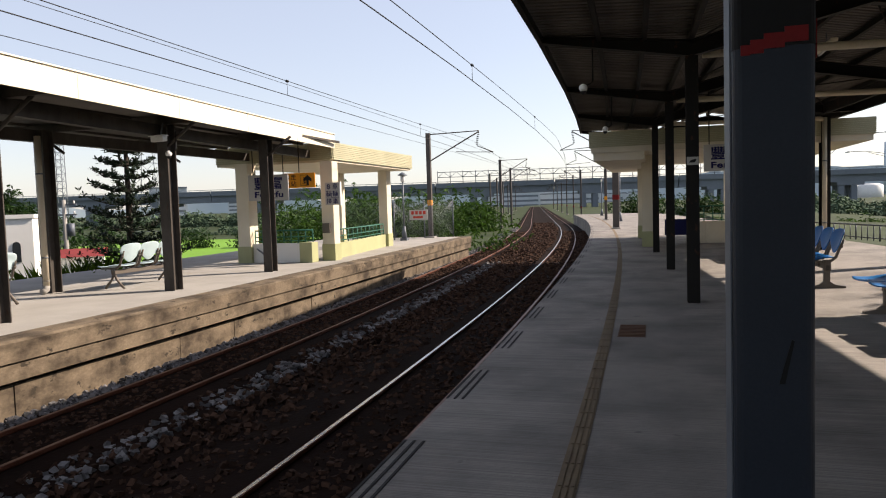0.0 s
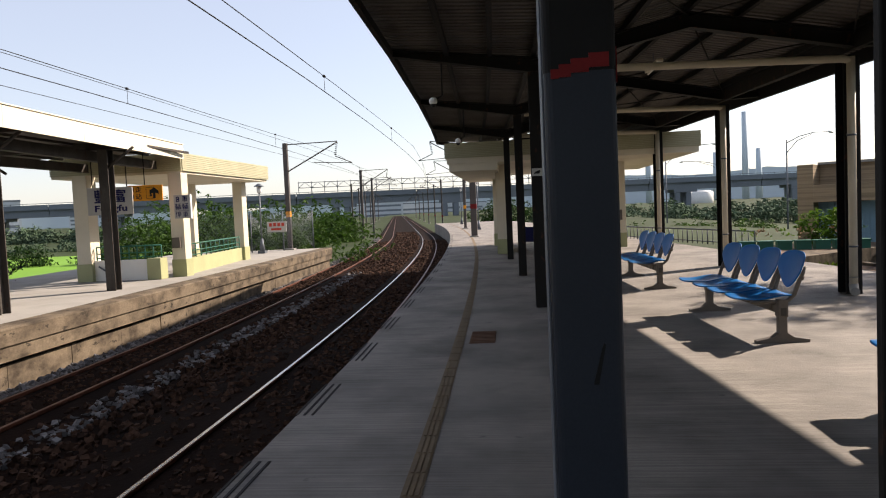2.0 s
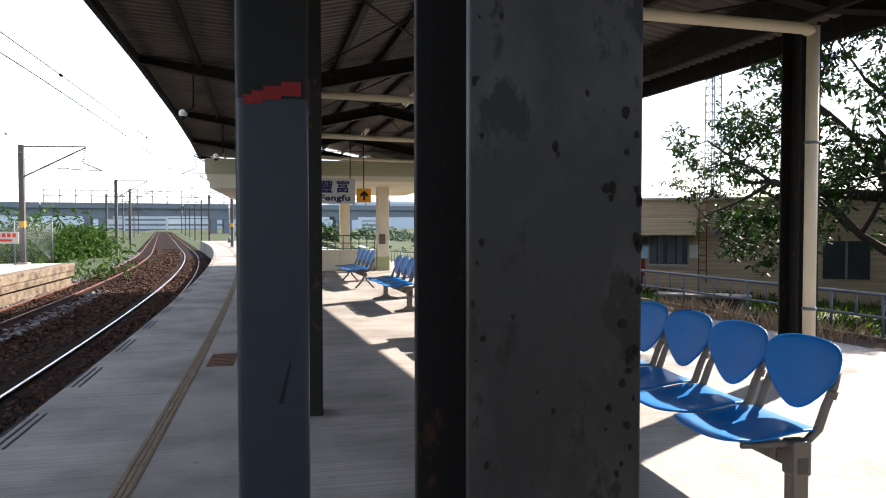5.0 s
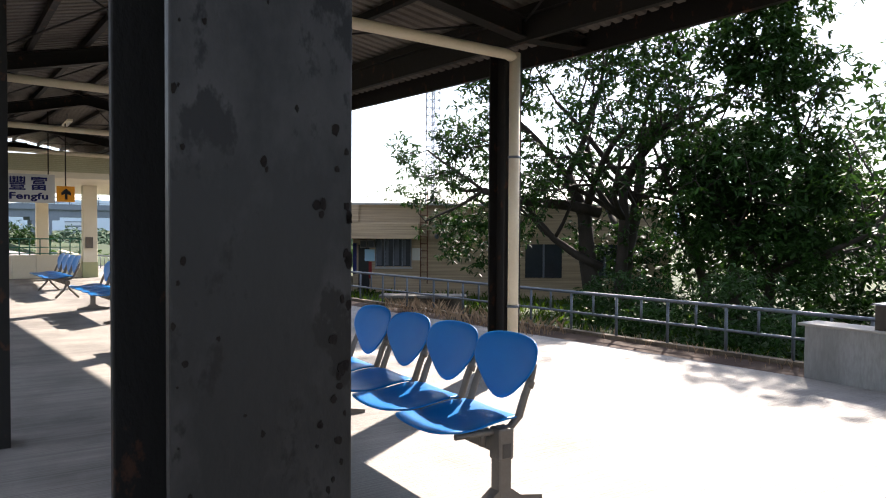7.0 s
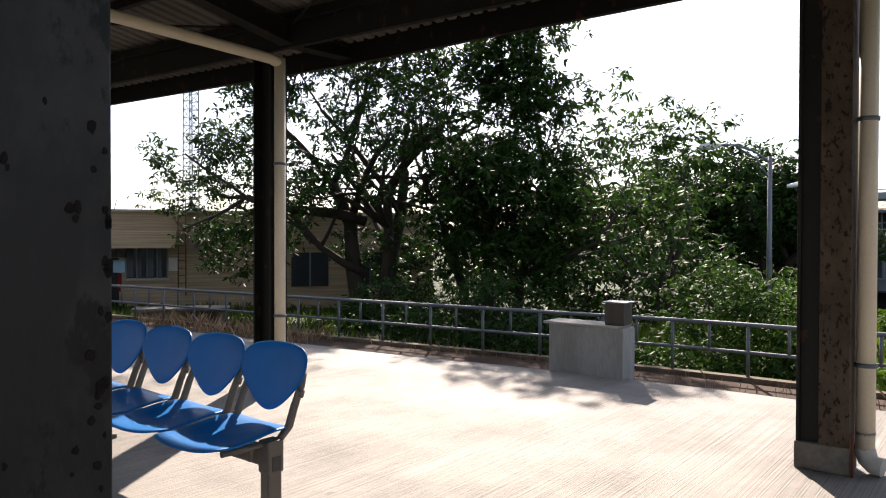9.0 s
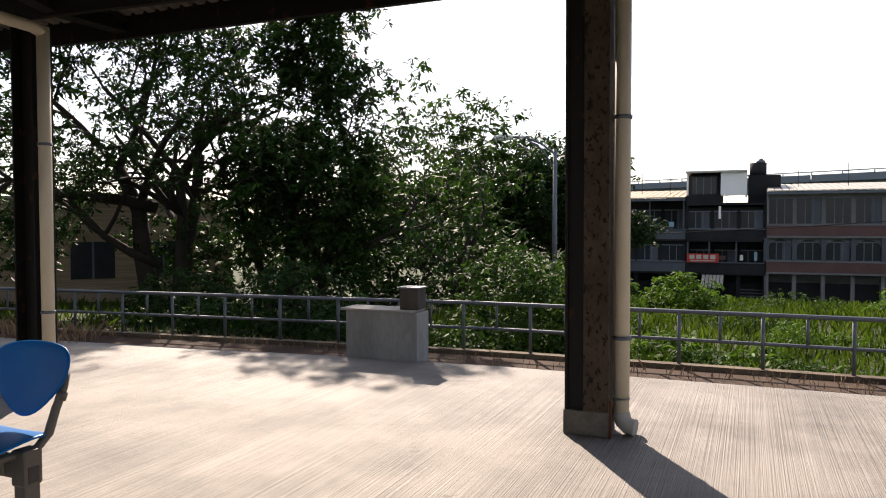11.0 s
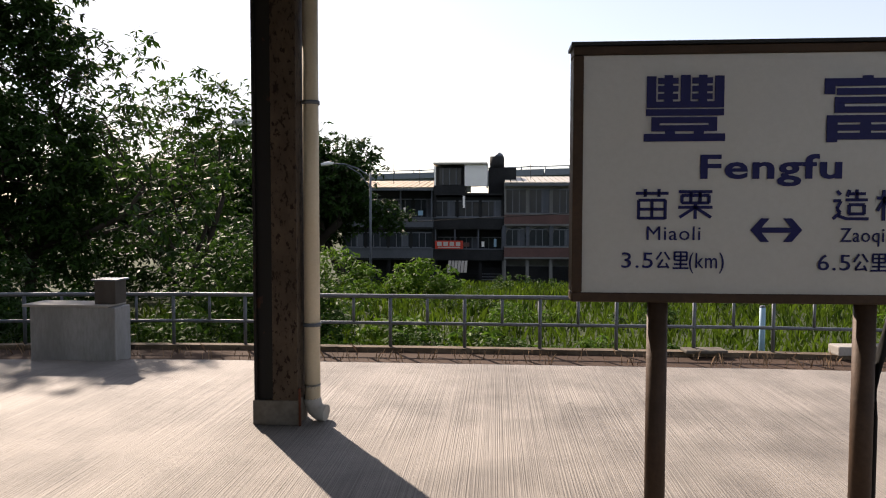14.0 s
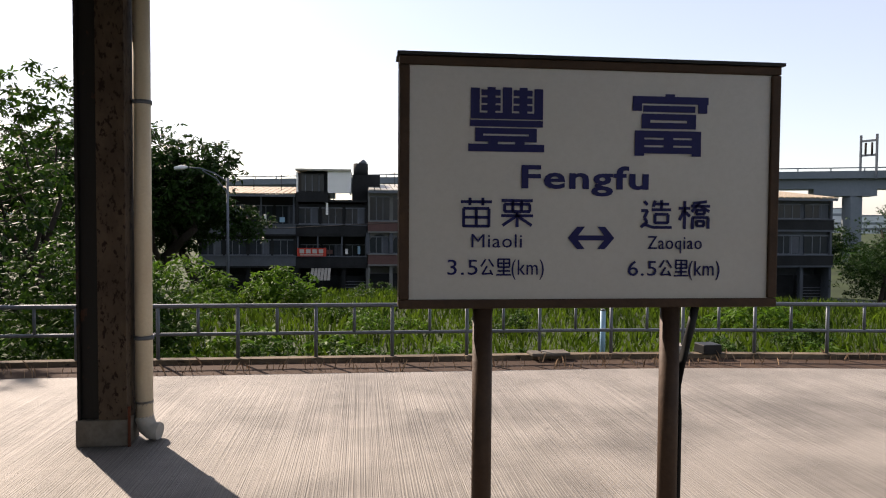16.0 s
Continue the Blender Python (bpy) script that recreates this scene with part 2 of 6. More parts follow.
M["far_wood"] = mat("haze_tinted_wood", (0.075, 0.115, 0.065), 1.0, dark=(0.05, 0.08, 0.055), stain=0.15, grain=0.8, bump=0.6, vary=0.3)
M["asphalt"] = mat("asphalt", (0.07, 0.07, 0.07), 0.9, bump=0.2)


def thin_leaf(m, share):
    """Lets part of the light through a leaf or blade, as thin green tissue does."""
    n, l = m.node_tree.nodes, m.node_tree.links
    bsdf = n["Principled BSDF"]
    tr = n.new("ShaderNodeBsdfTranslucent")
    l.new(bsdf.inputs["Base Color"].links[0].from_socket, tr.inputs["Color"])
    mx = n.new("ShaderNodeMixShader")
    mx.inputs[0].default_value = share
    l.new(bsdf.outputs[0], mx.inputs[1])
    l.new(tr.outputs[0], mx.inputs[2])
    l.new(mx.outputs[0], n["Material Output"].inputs["Surface"])


for key, share in (("grass", 0.5), ("bright_leaf", 0.45), ("mid_leaf", 0.35), ("leaf", 0.35)):
    thin_leaf(M[key], share)


# ---- mesh tools ----
def at(x, y, z, rz=0.0):
    """A pose from plan units and degrees."""
    return pose(x * UNIT, y * UNIT, z * UNIT, 0, 0, rz)


def box(bm, x0, y0, z0, x1, y1, z1, bevel=0.0):
    vs = [bm.verts.new(p) for p in ((x0, y0, z0), (x1, y0, z0), (x1, y1, z0), (x0, y1, z0), (x0, y0, z1), (x1, y0, z1), (x1, y1, z1), (x0, y1, z1))]
    fs = [bm.faces.new([vs[i] for i in q]) for q in ((3, 2, 1, 0), (4, 5, 6, 7), (0, 1, 5, 4), (1, 2, 6, 5), (2, 3, 7, 6), (3, 0, 4, 7))]
    if bevel:
        es = list({e for f in fs for e in f.edges})
        bmesh.ops.bevel(bm, geom=es, offset=bevel, segments=2, affect="EDGES", profile=0.5)
    return bm


def prism(bm, outline, lo, hi, axis=2):
    """A flat outline drawn out from lo to hi along an axis; the outline's pairs fill the other two axes in order."""
    def put(a, b, c):
        return {0: (c, a, b), 1: (a, c, b), 2: (a, b, c)}[axis]
    p = [bm.verts.new(put(a, b, lo)) for a, b in outline]
    q = [bm.verts.new(put(a, b, hi)) for a, b in outline]
    k = len(outline)
    bm.faces.new(p[::-1])
    bm.faces.new(q)
    for i in range(k):
        bm.faces.new((p[i], p[(i + 1) % k], q[(i + 1) % k], q[i]))
    bmesh.ops.recalc_face_normals(bm, faces=bm.faces)
    return bm


def sweep(bm, points, radius, sides=8, closed=False):
    """A round tube along points; radius may be one number or one for each point."""
    pts = [Vector(p) for p in points]
    rings = []
    up = Vector((0, 0, 1))
    for i, p in enumerate(pts):
        d = (pts[min(i + 1, len(pts) - 1)] - pts[max(i - 1, 0)]).normalized()
        a = d.cross(up)
        a = d.cross(Vector((1, 0, 0))) if a.length < 0.05 else a
        a.normalize()
        b = d.cross(a)
        r = radius[i] if isinstance(radius, (list, tuple)) else radius
        rings.append([bm.verts.new(p + (a * math.cos(2 * math.pi * k / sides) + b * math.sin(2 * math.pi * k / sides)) * r) for k in range(sides)])
    for s, t in zip(rings, rings[1:]):
        for k in range(sides):
            f = bm.faces.new((s[k], s[(k + 1) % sides], t[(k + 1) % sides], t[k]))
            f.smooth = True
    bm.faces.new(rings[0][::-1])
    bm.faces.new(rings[-1])
    return bm


def ribbon(bm, section, ys, shift):
    """A closed cross-section of (x, z) pairs carried along y, moved sideways by shift(y)."""
    rings = [[bm.verts.new((x + shift(y), y, z)) for x, z in section] for y in ys]
    k = len(section)
    for s, t in zip(rings, rings[1:]):
        for i in range(k):
            bm.faces.new((s[i], s[(i + 1) % k], t[(i + 1) % k], t[i]))
    bm.faces.new(rings[0])
    bm.faces.new(rings[-1][::-1])
    bmesh.ops.recalc_face_normals(bm, faces=bm.faces)
    return bm


def mesh_of(name, bm, material):
    me = bpy.data.meshes.new(name)
    bmesh.ops.scale(bm, vec=(UNIT, UNIT, UNIT), verts=bm.verts)
    bm.to_mesh(me)
    bm.free()
    me.materials.append(material)
    return me


def thing(name, x, y, z, rz, label, category, group="", kind=""):
    ob = new(name)
    ob.empty_display_size = 0.1
    ob.matrix_world = at(x, y, z, rz)
    return tagged(ob, label, category, group, kind)


def part(name, bm, material, parent, label=""):
    ob = new(name, mesh_of(name, bm, material))
    ob.parent = parent
    return tagged(ob, label) if label else ob


def solid(name, bm, material, label, category, group="", kind=""):
    ob = new(name, mesh_of(name, bm, material))
    return tagged(ob, label, category, group, kind)


def raw(name, verts, faces, material):
    me = bpy.data.meshes.new(name)
    me.from_pydata([(x * UNIT, y * UNIT, z * UNIT) for x, y, z in verts], [], faces)
    me.materials.append(material)
    return new(name, me)


def steps(a, b, d):
    k = max(1, round((b - a) / d))
    return [a + (b - a) * i / k for i in range(k + 1)]


def bend(y):
    return -0.00126 * y * y if y < 63 else -5.0 - 0.159 * (y - 63)


def lean_in(y):
    return -0.09 * max(0.0, y - 4.0)


def right_edge(y):
    return 7.1 - 0.105 * max(0.0, y - 2.5) - (0.05 * (-3 - y) ** 1.5 if y < -3 else 0)


BM = bmesh.new

# ---- ground, tracks, platforms ----
EDGE, FAR_EDGE, RAIL_Z = -1.36, -6.65, -0.78


def far_bend(y):
    return 0.45 * bend(y)


def tiered(bm, stations, profile):
    """A sheet of ground: for each y a row of (x, z) from profile(y)."""
    rows = [[bm.verts.new((x, y, z)) for x, z in profile(y)] for y in stations]
    for r, s in zip(rows, rows[1:]):
        for i in range(len(r) - 1):
            bm.faces.new((r[i], r[i + 1], s[i + 1], s[i]))
    return bm


def ground_profile(y):
    b = bend(max(min(y, 400), -60))
    re = right_edge(min(y, 40)) if y < 40 else right_edge(40)
    low = -3.9
    return [(-3000, -2.2), (-300, -2.2), (-60, -2.2), (-22, -2.2), (-13, -1.6), (-10.5 + b, -1.0), (-6.5 + b, -1.0), (EDGE - 0.4 + b, -1.0), (EDGE + 0.2 + b, -1.0),
            (max(re, EDGE + b + 1) + 0.2, -1.0), (re + 0.66, -0.12), (re + 1.2, -0.3), (re + 3.0, -0.55), (re + 13, -1.0), (re + 24, -1.9), (re + 33, -2.8), (50, low), (60, low), (300, low), (3000, low)]


def ground_z(x, y):
    p = ground_profile(y)
    for (x0, z0), (x1, z1) in zip(p, p[1:]):
        if x0 <= x <= x1:
            return z0 + (z1 - z0) * (x - x0) / max(x1 - x0, 1e-6)
    return p[-1][1]


solid("ground", tiered(BM(), [-3000, -300, -60, -30, -20, -12, -8, -6, -4, -3, 0, 2.5, 5, 10, 15, 20, 25, 30, 40, 60, 75, 90, 120, 150, 200, 300, 400, 3000], ground_profile), M["ground"],
      "rough grassy ground falling away beside the railway", "ground", kind="structure")


def ballast_bed():
    bm = BM()
    ribbon(bm, [(FAR_EDGE, -0.88), (FAR_EDGE + 0.3, -0.83), (-5.0, -0.83), (-4.55, -0.885), (-4.1, -0.885), (-3.4, -0.83), (-1.7, -0.83), (EDGE, -0.88), (EDGE, -1.3), (FAR_EDGE, -1.3)], steps(-14, 300, 4), bend)
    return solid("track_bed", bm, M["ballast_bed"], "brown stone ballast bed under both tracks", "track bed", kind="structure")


ballast_bed()


def rail(x, worn="rail_top"):
    sec = [(-0.05, 0), (0.05, 0), (0.05, 0.012), (0.012, 0.03), (0.012, 0.1), (0.03, 0.11), (0.03, 0.136), (-0.03, 0.136), (-0.03, 0.11), (-0.012, 0.1), (-0.012, 0.03), (-0.05, 0.012)]
    bm = ribbon(BM(), [(x + a, RAIL_Z - 0.136 + b) for a, b in sec], steps(-14, 300, 2), bend)
    ob = solid("rail", bm, M["rust"], "rust-brown steel rail with a worn top", "rail", "rails of the two tracks", "structure")
    top = ribbon(BM(), [(x - 0.02, RAIL_Z), (x + 0.02, RAIL_Z), (x + 0.02, RAIL_Z + 0.003), (x - 0.02, RAIL_Z + 0.003)], steps(-14, 300, 2), bend)
    part("running_surface", top, M[worn], ob, "bare steel worn by wheels")
    return ob


RAILS = [rail(-6.18, "rail_dull"), rail(-5.34, "rail_dull"), rail(-2.96), rail(-2.12, "rail_dull")]


def sleepers(centre, label):
    verts, faces = [], []
    for y in steps(-12, 130, 0.5):
        c = centre + bend(y)
        k = len(verts)
        for z, w in ((-0.93, 0.12), (-0.845, 0.1)):
            verts += [(c - 0.8, y - w, z), (c + 0.8, y - w, z), (c + 0.8, y + w, z), (c - 0.8, y + w, z)]
        faces += [[k + i for i in q] for q in ((4, 5, 6, 7), (0, 1, 5, 4), (1, 2, 6, 5), (2, 3, 7, 6), (3, 0, 4, 7))]
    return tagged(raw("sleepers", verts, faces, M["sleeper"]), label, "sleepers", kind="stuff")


sleepers(-5.78, "stained concrete sleepers of the far track")
sleepers(-2.55, "stained concrete sleepers of the near track")


def stones(name, count, x0, x1, y0, y1, size, label, height, seed, stone="ballast"):
    """Loose broken stones, each a rough eight-cornered lump."""
    rng = np.random.default_rng(seed)
    base = np.array([(-1, -1, -1), (1, -1, -1), (1, 1, -1), (-1, 1, -1), (-1, -1, 1), (1, -1, 1), (1, 1, 1), (-1, 1, 1)], float) * 0.6
    quads = np.array([(3, 2, 1, 0), (4, 5, 6, 7), (0, 1, 5, 4), (1, 2, 6, 5), (2, 3, 7, 6), (3, 0, 4, 7)])
    verts, faces = [], []
    for i in range(count):
        u = rng.random()
        y = y0 + (y1 - y0) * u ** 1.6
        x = x0 + (x1 - x0) * rng.random()
        s = size * (0.6 + 0.8 * rng.random()) * (1 + 0.03 * max(0.0, y))
        a = Euler(rng.random(3) * 6.28).to_matrix()
        p = base * (0.65 + 0.7 * rng.random((8, 3))) * s
        p = p @ np.array(a) + (x + bend(y), y, height(x) + s * 0.25)
        verts += p.tolist()
        faces += (quads + 8 * i).tolist()
    return tagged(raw(name, verts, faces, M[stone]), label, "ballast", kind="stuff")


def bed_height(x):
    if -4.9 < x < -3.5:
        return -0.9 + 0.02
    return -0.85


stones("ballast", 9500, -5.05, -3.25, -2, 70, 0.034, "grey and brown broken ballast stones between the tracks", bed_height, 3)
stones("ballast", 4200, FAR_EDGE + 0.02, -6.3, -2, 60, 0.034, "pale grey ballast stones along the far platform wall", bed_height, 4, "pale_ballast")
stones("ballast", 1500, -4.95, -4.55, -2, 26, 0.036, "pale grey stones scattered along the far track shoulder", bed_height, 8, "pale_ballast")
stones("ballast", 4200, -6.1, -5.45, -2, 50, 0.03, "dark ballast stones lying between the far rails", bed_height, 5)
stones("ballast", 4200, -2.85, -2.2, -2, 50, 0.03, "dark ballast stones lying between the near rails", bed_height, 6)
stones("ballast", 3200, -2.1, EDGE - 0.03, -2, 50, 0.03, "dark ballast stones below the platform edge", bed_height, 7)


def near_platform():
    bm = BM()
    ys = steps(-16, 68, 1.0)
    rows = []
    for y in ys:
        l, r = EDGE + bend(y), right_edge(y) if y < 26 else right_edge(26) + bend(y) - bend(26)
        rows.append([bm.verts.new(p) for p in ((l, y, -0.9), (l, y, -0.012), (l + 0.012, y, 0), (r, y, 0), (r, y, -0.9))])
    for a, b in zip(rows, rows[1:]):
        for i in range(4):
            bm.faces.new((a[i], b[i], b[i + 1], a[i + 1]))
    bm.faces.new(rows[-1])
    bm.faces.new(rows[0][::-1])
    bmesh.ops.recalc_face_normals(bm, faces=bm.faces)
    return solid("platform_floor", bm, M["floor"], "brushed grey concrete platform floor with scuffs", "platform", kind="structure")


near_platform()


def far_platform():
    ys = steps(-16, 28.4, 1.2)
    th = thing("far_platform", 0, 0, 0, 0, "weathered concrete island platform across the tracks", "platform", kind="structure")
    part("deck", ribbon(BM(), [(FAR_EDGE, -0.22), (FAR_EDGE, -0.03), (FAR_EDGE - 0.03, 0), (-13, 0), (-13, -0.22)], ys, far_bend), M["concrete"], th)
    part("edge_beam", ribbon(BM(), [(FAR_EDGE + 0.012, -0.235), (FAR_EDGE + 0.012, -0.02), (FAR_EDGE - 0.02, 0.004), (FAR_EDGE - 0.42, 0.004), (FAR_EDGE - 0.42, -0.235)], ys, far_bend), M["old_concrete"], th, "stained edge beam with broken corners")
    part("edge_course", ribbon(BM(), [(FAR_EDGE - 0.02, -0.45), (FAR_EDGE - 0.02, -0.237), (FAR_EDGE - 0.4, -0.237), (FAR_EDGE - 0.4, -0.45)], ys, far_bend), M["old_concrete"], th)
    for y0, y1 in zip(steps(-16, 28.4, 1.5), steps(-16, 28.4, 1.5)[1:]):
        bm = BM()
        a, b = far_bend(y0), far_bend(y1)
        x = FAR_EDGE - 0.1 - random.uniform(0, 0.02)
        prism(bm, [(x + a, y0 + 0.006), (x + b, y1 - 0.006), (-7.6 + b, y1 - 0.006), (-7.6 + a, y0 + 0.006)], -0.95, -0.5)
        part("wall_panel", bm, M["old_concrete"], th)
    part("core", ribbon(BM(), [(FAR_EDGE - 0.35, -0.9), (FAR_EDGE - 0.35, -0.24), (-12.9, -0.24), (-12.9, -2.2), (FAR_EDGE - 0.35, -2.2)], ys, far_bend), M["old_concrete"], th)
    return th


far_platform()


# ---- near canopy ----
COLUMN_Y = (0.72, 5.16, 9.6, 14.0, 18.4)


def row_a(y):
    return 0.63 + 1.35 * bend(y)


def row_b(y):
    return 5.14 - 0.078 * (y - 0.75)


def across(y):
    """The canopy's five bend points at y: left eave, left row, ridge, right row, right eave."""
    a, b = row_a(y), row_b(y)
    return [(a - 1.86, 3.38), (a, 3.06), ((a + b) / 2, 3.5), (b, 3.13), (5.66 + lean_in(y), 3.15)]


def h_column(x, y, height, depth, width, rz, material, label, group, base_h=0.0, shade_steel=None):
    th = thing("steel_column", x, y, 0, rz, label, "column", group)
    t = 0.018
    part("flange", box(BM(), -width / 2, -depth / 2, 0, width / 2, -depth / 2 + t, height, 0.003), material, th)
    # an optional darker steel paints shade onto the rear flange and web
    part("flange", box(BM(), -width / 2, depth / 2 - t, 0, width / 2, depth / 2, height, 0.003), shade_steel or material, th)
    part("web", box(BM(), -t / 2, -depth / 2 + t, 0, t / 2, depth / 2 - t, height), shade_steel or material, th)
    if base_h:
        part("concrete_base", box(BM(), -width / 2 - 0.006, -depth / 2 - 0.006, 0, width / 2 + 0.006, depth / 2 + 0.006, base_h, 0.008), M["mortar"], th, "grey mortar collar")
    return th


def downpipe(x, y, top, run_to=None, label="cream plastic rainwater downpipe on a canopy column"):
    th = thing("downpipe", x, y, 0, 0, label, "pipe", "canopy downpipes")
    part("pipe", sweep(BM(), [(0, 0, 0.14), (0, 0, top)], 0.052, 14), M["pipe"], th)
    part("elbow", sweep(BM(), [(0, 0, 0.24), (0, 0, 0.13), (0, -0.015, 0.08), (-0.01, -0.045, 0.055), (-0.02, -0.095, 0.05)], [0.057, 0.057, 0.057, 0.055, 0.055], 14), M["concrete"], th, "mortar-grey bottom elbow")
    for z in (0.63, 2.06):
        part("clamp", sweep(BM(), [(0, 0, z - 0.012), (0, 0, z + 0.012)], 0.06, 14), M["galv"], th)
    if run_to is not None:
        part("branch_pipe", sweep(BM(), [(0, 0, top - 0.05), (-0.1, 0, top - 0.02), (run_to, 0, top + 0.06)], 0.05, 12), M["pipe"], th)
    return th


def rusty_column(x, y):
    """A steel column with one half near-black and the other half flaking rust."""
    th = thing("steel_column", x, y, 0, 0, "steel canopy column, half near-black and half flaking rust, on a mortar collar", "column", "canopy columns")
    part("weather_flange", box(BM(), -0.105, -0.142, 0.1, 0.105, 0.02, 3.08, 0.005), M["rust_column"], th, "flaking rust-brown face")
    part("web", box(BM(), -0.075, 0.021, 0.1, 0.075, 0.122, 3.08), M["steel"], th)
    part("sheltered_flange", box(BM(), -0.1, 0.123, 0.1, 0.1, 0.142, 3.08, 0.003), M["steel"], th)
    part("concrete_base", box(BM(), -0.112, -0.15, 0, 0.112, 0.15, 0.16, 0.008), M["mortar"], th, "grey mortar collar")
    part("drain_strap", box(BM(), -0.12, -0.165, 0, -0.106, -0.151, 0.24), M["rust"], th)
    return th


for k, y in enumerate(COLUMN_Y):
    if k == 0:
        # near-black steel on web and rear flange stands for the column's shaded side
        h_column(0.73, 0.885, 3.06, 0.295, 0.228, 3, M["worn_steel"], "dark worn steel column with rust stains and chipped paint", "canopy columns", 0.0, M["steel"])
    else:
        h_column(row_a(y), y, 3.06, 0.2, 0.15, 0, M["steel"], "slim dark steel canopy column on the platform", "canopy columns")
    yb = y + (0.03 if k == 0 else 0.34)
    if k == 0:
        rusty_column(5.215, 0.768)
        downpipe(5.25, 0.565, 3.05, row_a(y) - 5.15)
    else:
        h_column(row_b(y) + 0.08, yb + 0.03, 3.08, 0.26, 0.2, 0, M["steel"], "dark rusty steel canopy column beside a downpipe", "canopy columns")
        downpipe(row_b(y) + 0.04, yb - 0.165, 3.05, -row_b(y) + row_a(y) + 0.1)


def column_blotches():
    """Flaked paint and rust blots on the worn column's face, thickest along its edges."""
    r = np.random.default_rng(31)
    col = bpy.data.objects["steel_column"]
    for n, x0, x1, z0, z1, big in ((34, -0.112, -0.092, 0.6, 2.3, 0.003), (60, 0.06, 0.11, 0.55, 1.5, 0.0045), (14, -0.08, 0.06, 0.6, 2.2, 0.0028), (14, 0.07, 0.108, 1.5, 2.4, 0.0035)):
        for _ in range(n):
            cx, cz, q = r.uniform(x0, x1), r.uniform(z0, z1), big * (0.4 + 1.0 * r.random())
            tall = 1.0 + 0.9 * r.random()
            ring = []
            for k in range(10):
                a = 2 * math.pi * k / 10
                w = q * (0.75 + 0.45 * r.random())
                ring.append((min(max(cx + w * math.cos(a), -0.113), 0.113), cz + w * tall * math.sin(a)))
            part("rust_blot", prism(BM(), ring, -0.1487, -0.147, 1), M["rust_blot"], col)


M["rust_blot"] = mat("dark_rust_blot", (0.009, 0.006, 0.0045), 0.8, dark=(0.004, 0.003, 0.0025), stain=20, grain=90, bump=0.3)
column_blotches()


def canopy():
    th = thing("platform_canopy", 0, 0, 0, 0, "dark steel platform canopy with corrugated sheet roof", "canopy", kind="structure")
    frames = [-3.7, *COLUMN_Y, 22.8]
    for y in frames:
        pts = across(y)
        for (x0, z0), (x1, z1) in zip(pts, pts[1:]):
            bm = BM()
            t0, t1 = (0.07 if (x0, z0) == pts[0] else 0.185), (0.1 if (x1, z1) == pts[-1] else 0.185)
            for a, b, w in ((0.0, 0.0, 0.075), (t0, t1, 0.075)):
                prism(bm, [(x0, z0 + a), (x1, z1 + b), (x1, z1 + b + 0.015), (x0, z0 + a + 0.015)], y - w, y + w, 1)
            prism(bm, [(x0, z0 + 0.015), (x1, z1 + 0.015), (x1, z1 + t1), (x0, z0 + t0)], y - 0.008, y + 0.008, 1)
            part("rafter", bm, M["steel"], th)
    # purlins and eave beams run between the frames
    rows = [(0, 0.4), (0, 0.7), (1, 0.0), (1, 0.3), (1, 0.6), (1, 0.98), (2, 0.3), (2, 0.6), (2, 0.98), (3, 0.95)]
    for i, f in rows:
        bm = BM()
        for y0, y1 in zip(frames, frames[1:]):
            p, q = across(y0), across(y1)
            a = [Vector((s[i][0], yy, s[i][1])).lerp(Vector((s[i + 1][0], yy, s[i + 1][1])), f) for s, yy in ((p, y0), (q, y1))]
            d = 0.16
            lift = 0.2 if i else 0.02 + 0.18 * f
            ring = []
            for v in a:
                ring.append([bm.verts.new(v + Vector(o)) for o in ((-0.03, 0, lift), (0.03, 0, lift), (0.03, 0, lift + d * 0.5), (-0.03, 0, lift + d * 0.5))])
            for j in range(4):
                bm.faces.new((ring[0][j], ring[0][(j + 1) % 4], ring[1][(j + 1) % 4], ring[1][j]))
            bm.faces.new(ring[0][::-1])
            bm.faces.new(ring[1])
        bmesh.ops.recalc_face_normals(bm, faces=bm.faces)
        part("purlin", bm, M["steel"], th)
    # diagonal braces in the roof plane
    for y0, y1 in zip(frames, frames[1:]):
        p, q = across(y0), across(y1)
        for i, j in ((1, 2), (2, 1), (2, 3), (3, 2)):
            bm = sweep(BM(), [(p[i][0], y0, p[i][1] + 0.16), (q[j][0], y1, q[j][1] + 0.16)], 0.012, 5)
            part("brace", bm, M["steel"], th)
    # deep edge beams over the right-hand columns and at the left eave
    for i, drop, h in ((3, -0.02, 0.22), (0, -0.01, 0.1), (4, -0.05, 0.26)):
        bm = BM()
        ring = []
        for y in frames:
            x, z = across(y)[i]
            ring.append([bm.verts.new((x + a, y, z + drop + b)) for a, b in ((-0.03, 0), (0.03, 0), (0.03, h), (-0.03, h))])
        for r, s in zip(ring, ring[1:]):
            for j in range(4):
                bm.faces.new((r[j], r[(j + 1) % 4], s[(j + 1) % 4], s[j]))
        bm.faces.new(ring[0][::-1])
        bm.faces.new(ring[-1])
        bmesh.ops.recalc_face_normals(bm, faces=bm.faces)
        part("edge_beam", bm, M["steel"], th)
    # corrugated sheet, ribs running down the slope
    verts, faces = [], []
    ys = []
    y = -3.9
    while y < 23.1:
        ys += [(y, 0.0), (y + 0.075, 0.0), (y + 0.09, 0.028), (y + 0.125, 0.028)]
        y += 0.14
    for yy, h in ys:
        pts = across(yy)
        over = (0.1, 0.31, 0.31, 0.31, 0.14)
        verts += [(x, yy, z + o + h) for (x, z), o in zip(pts, over)] + [(x, yy, z + o + h + 0.008) for (x, z), o in zip(pts, over)]
    for r in range(len(ys) - 1):
        for i in range(4):
            a = r * 10 + i
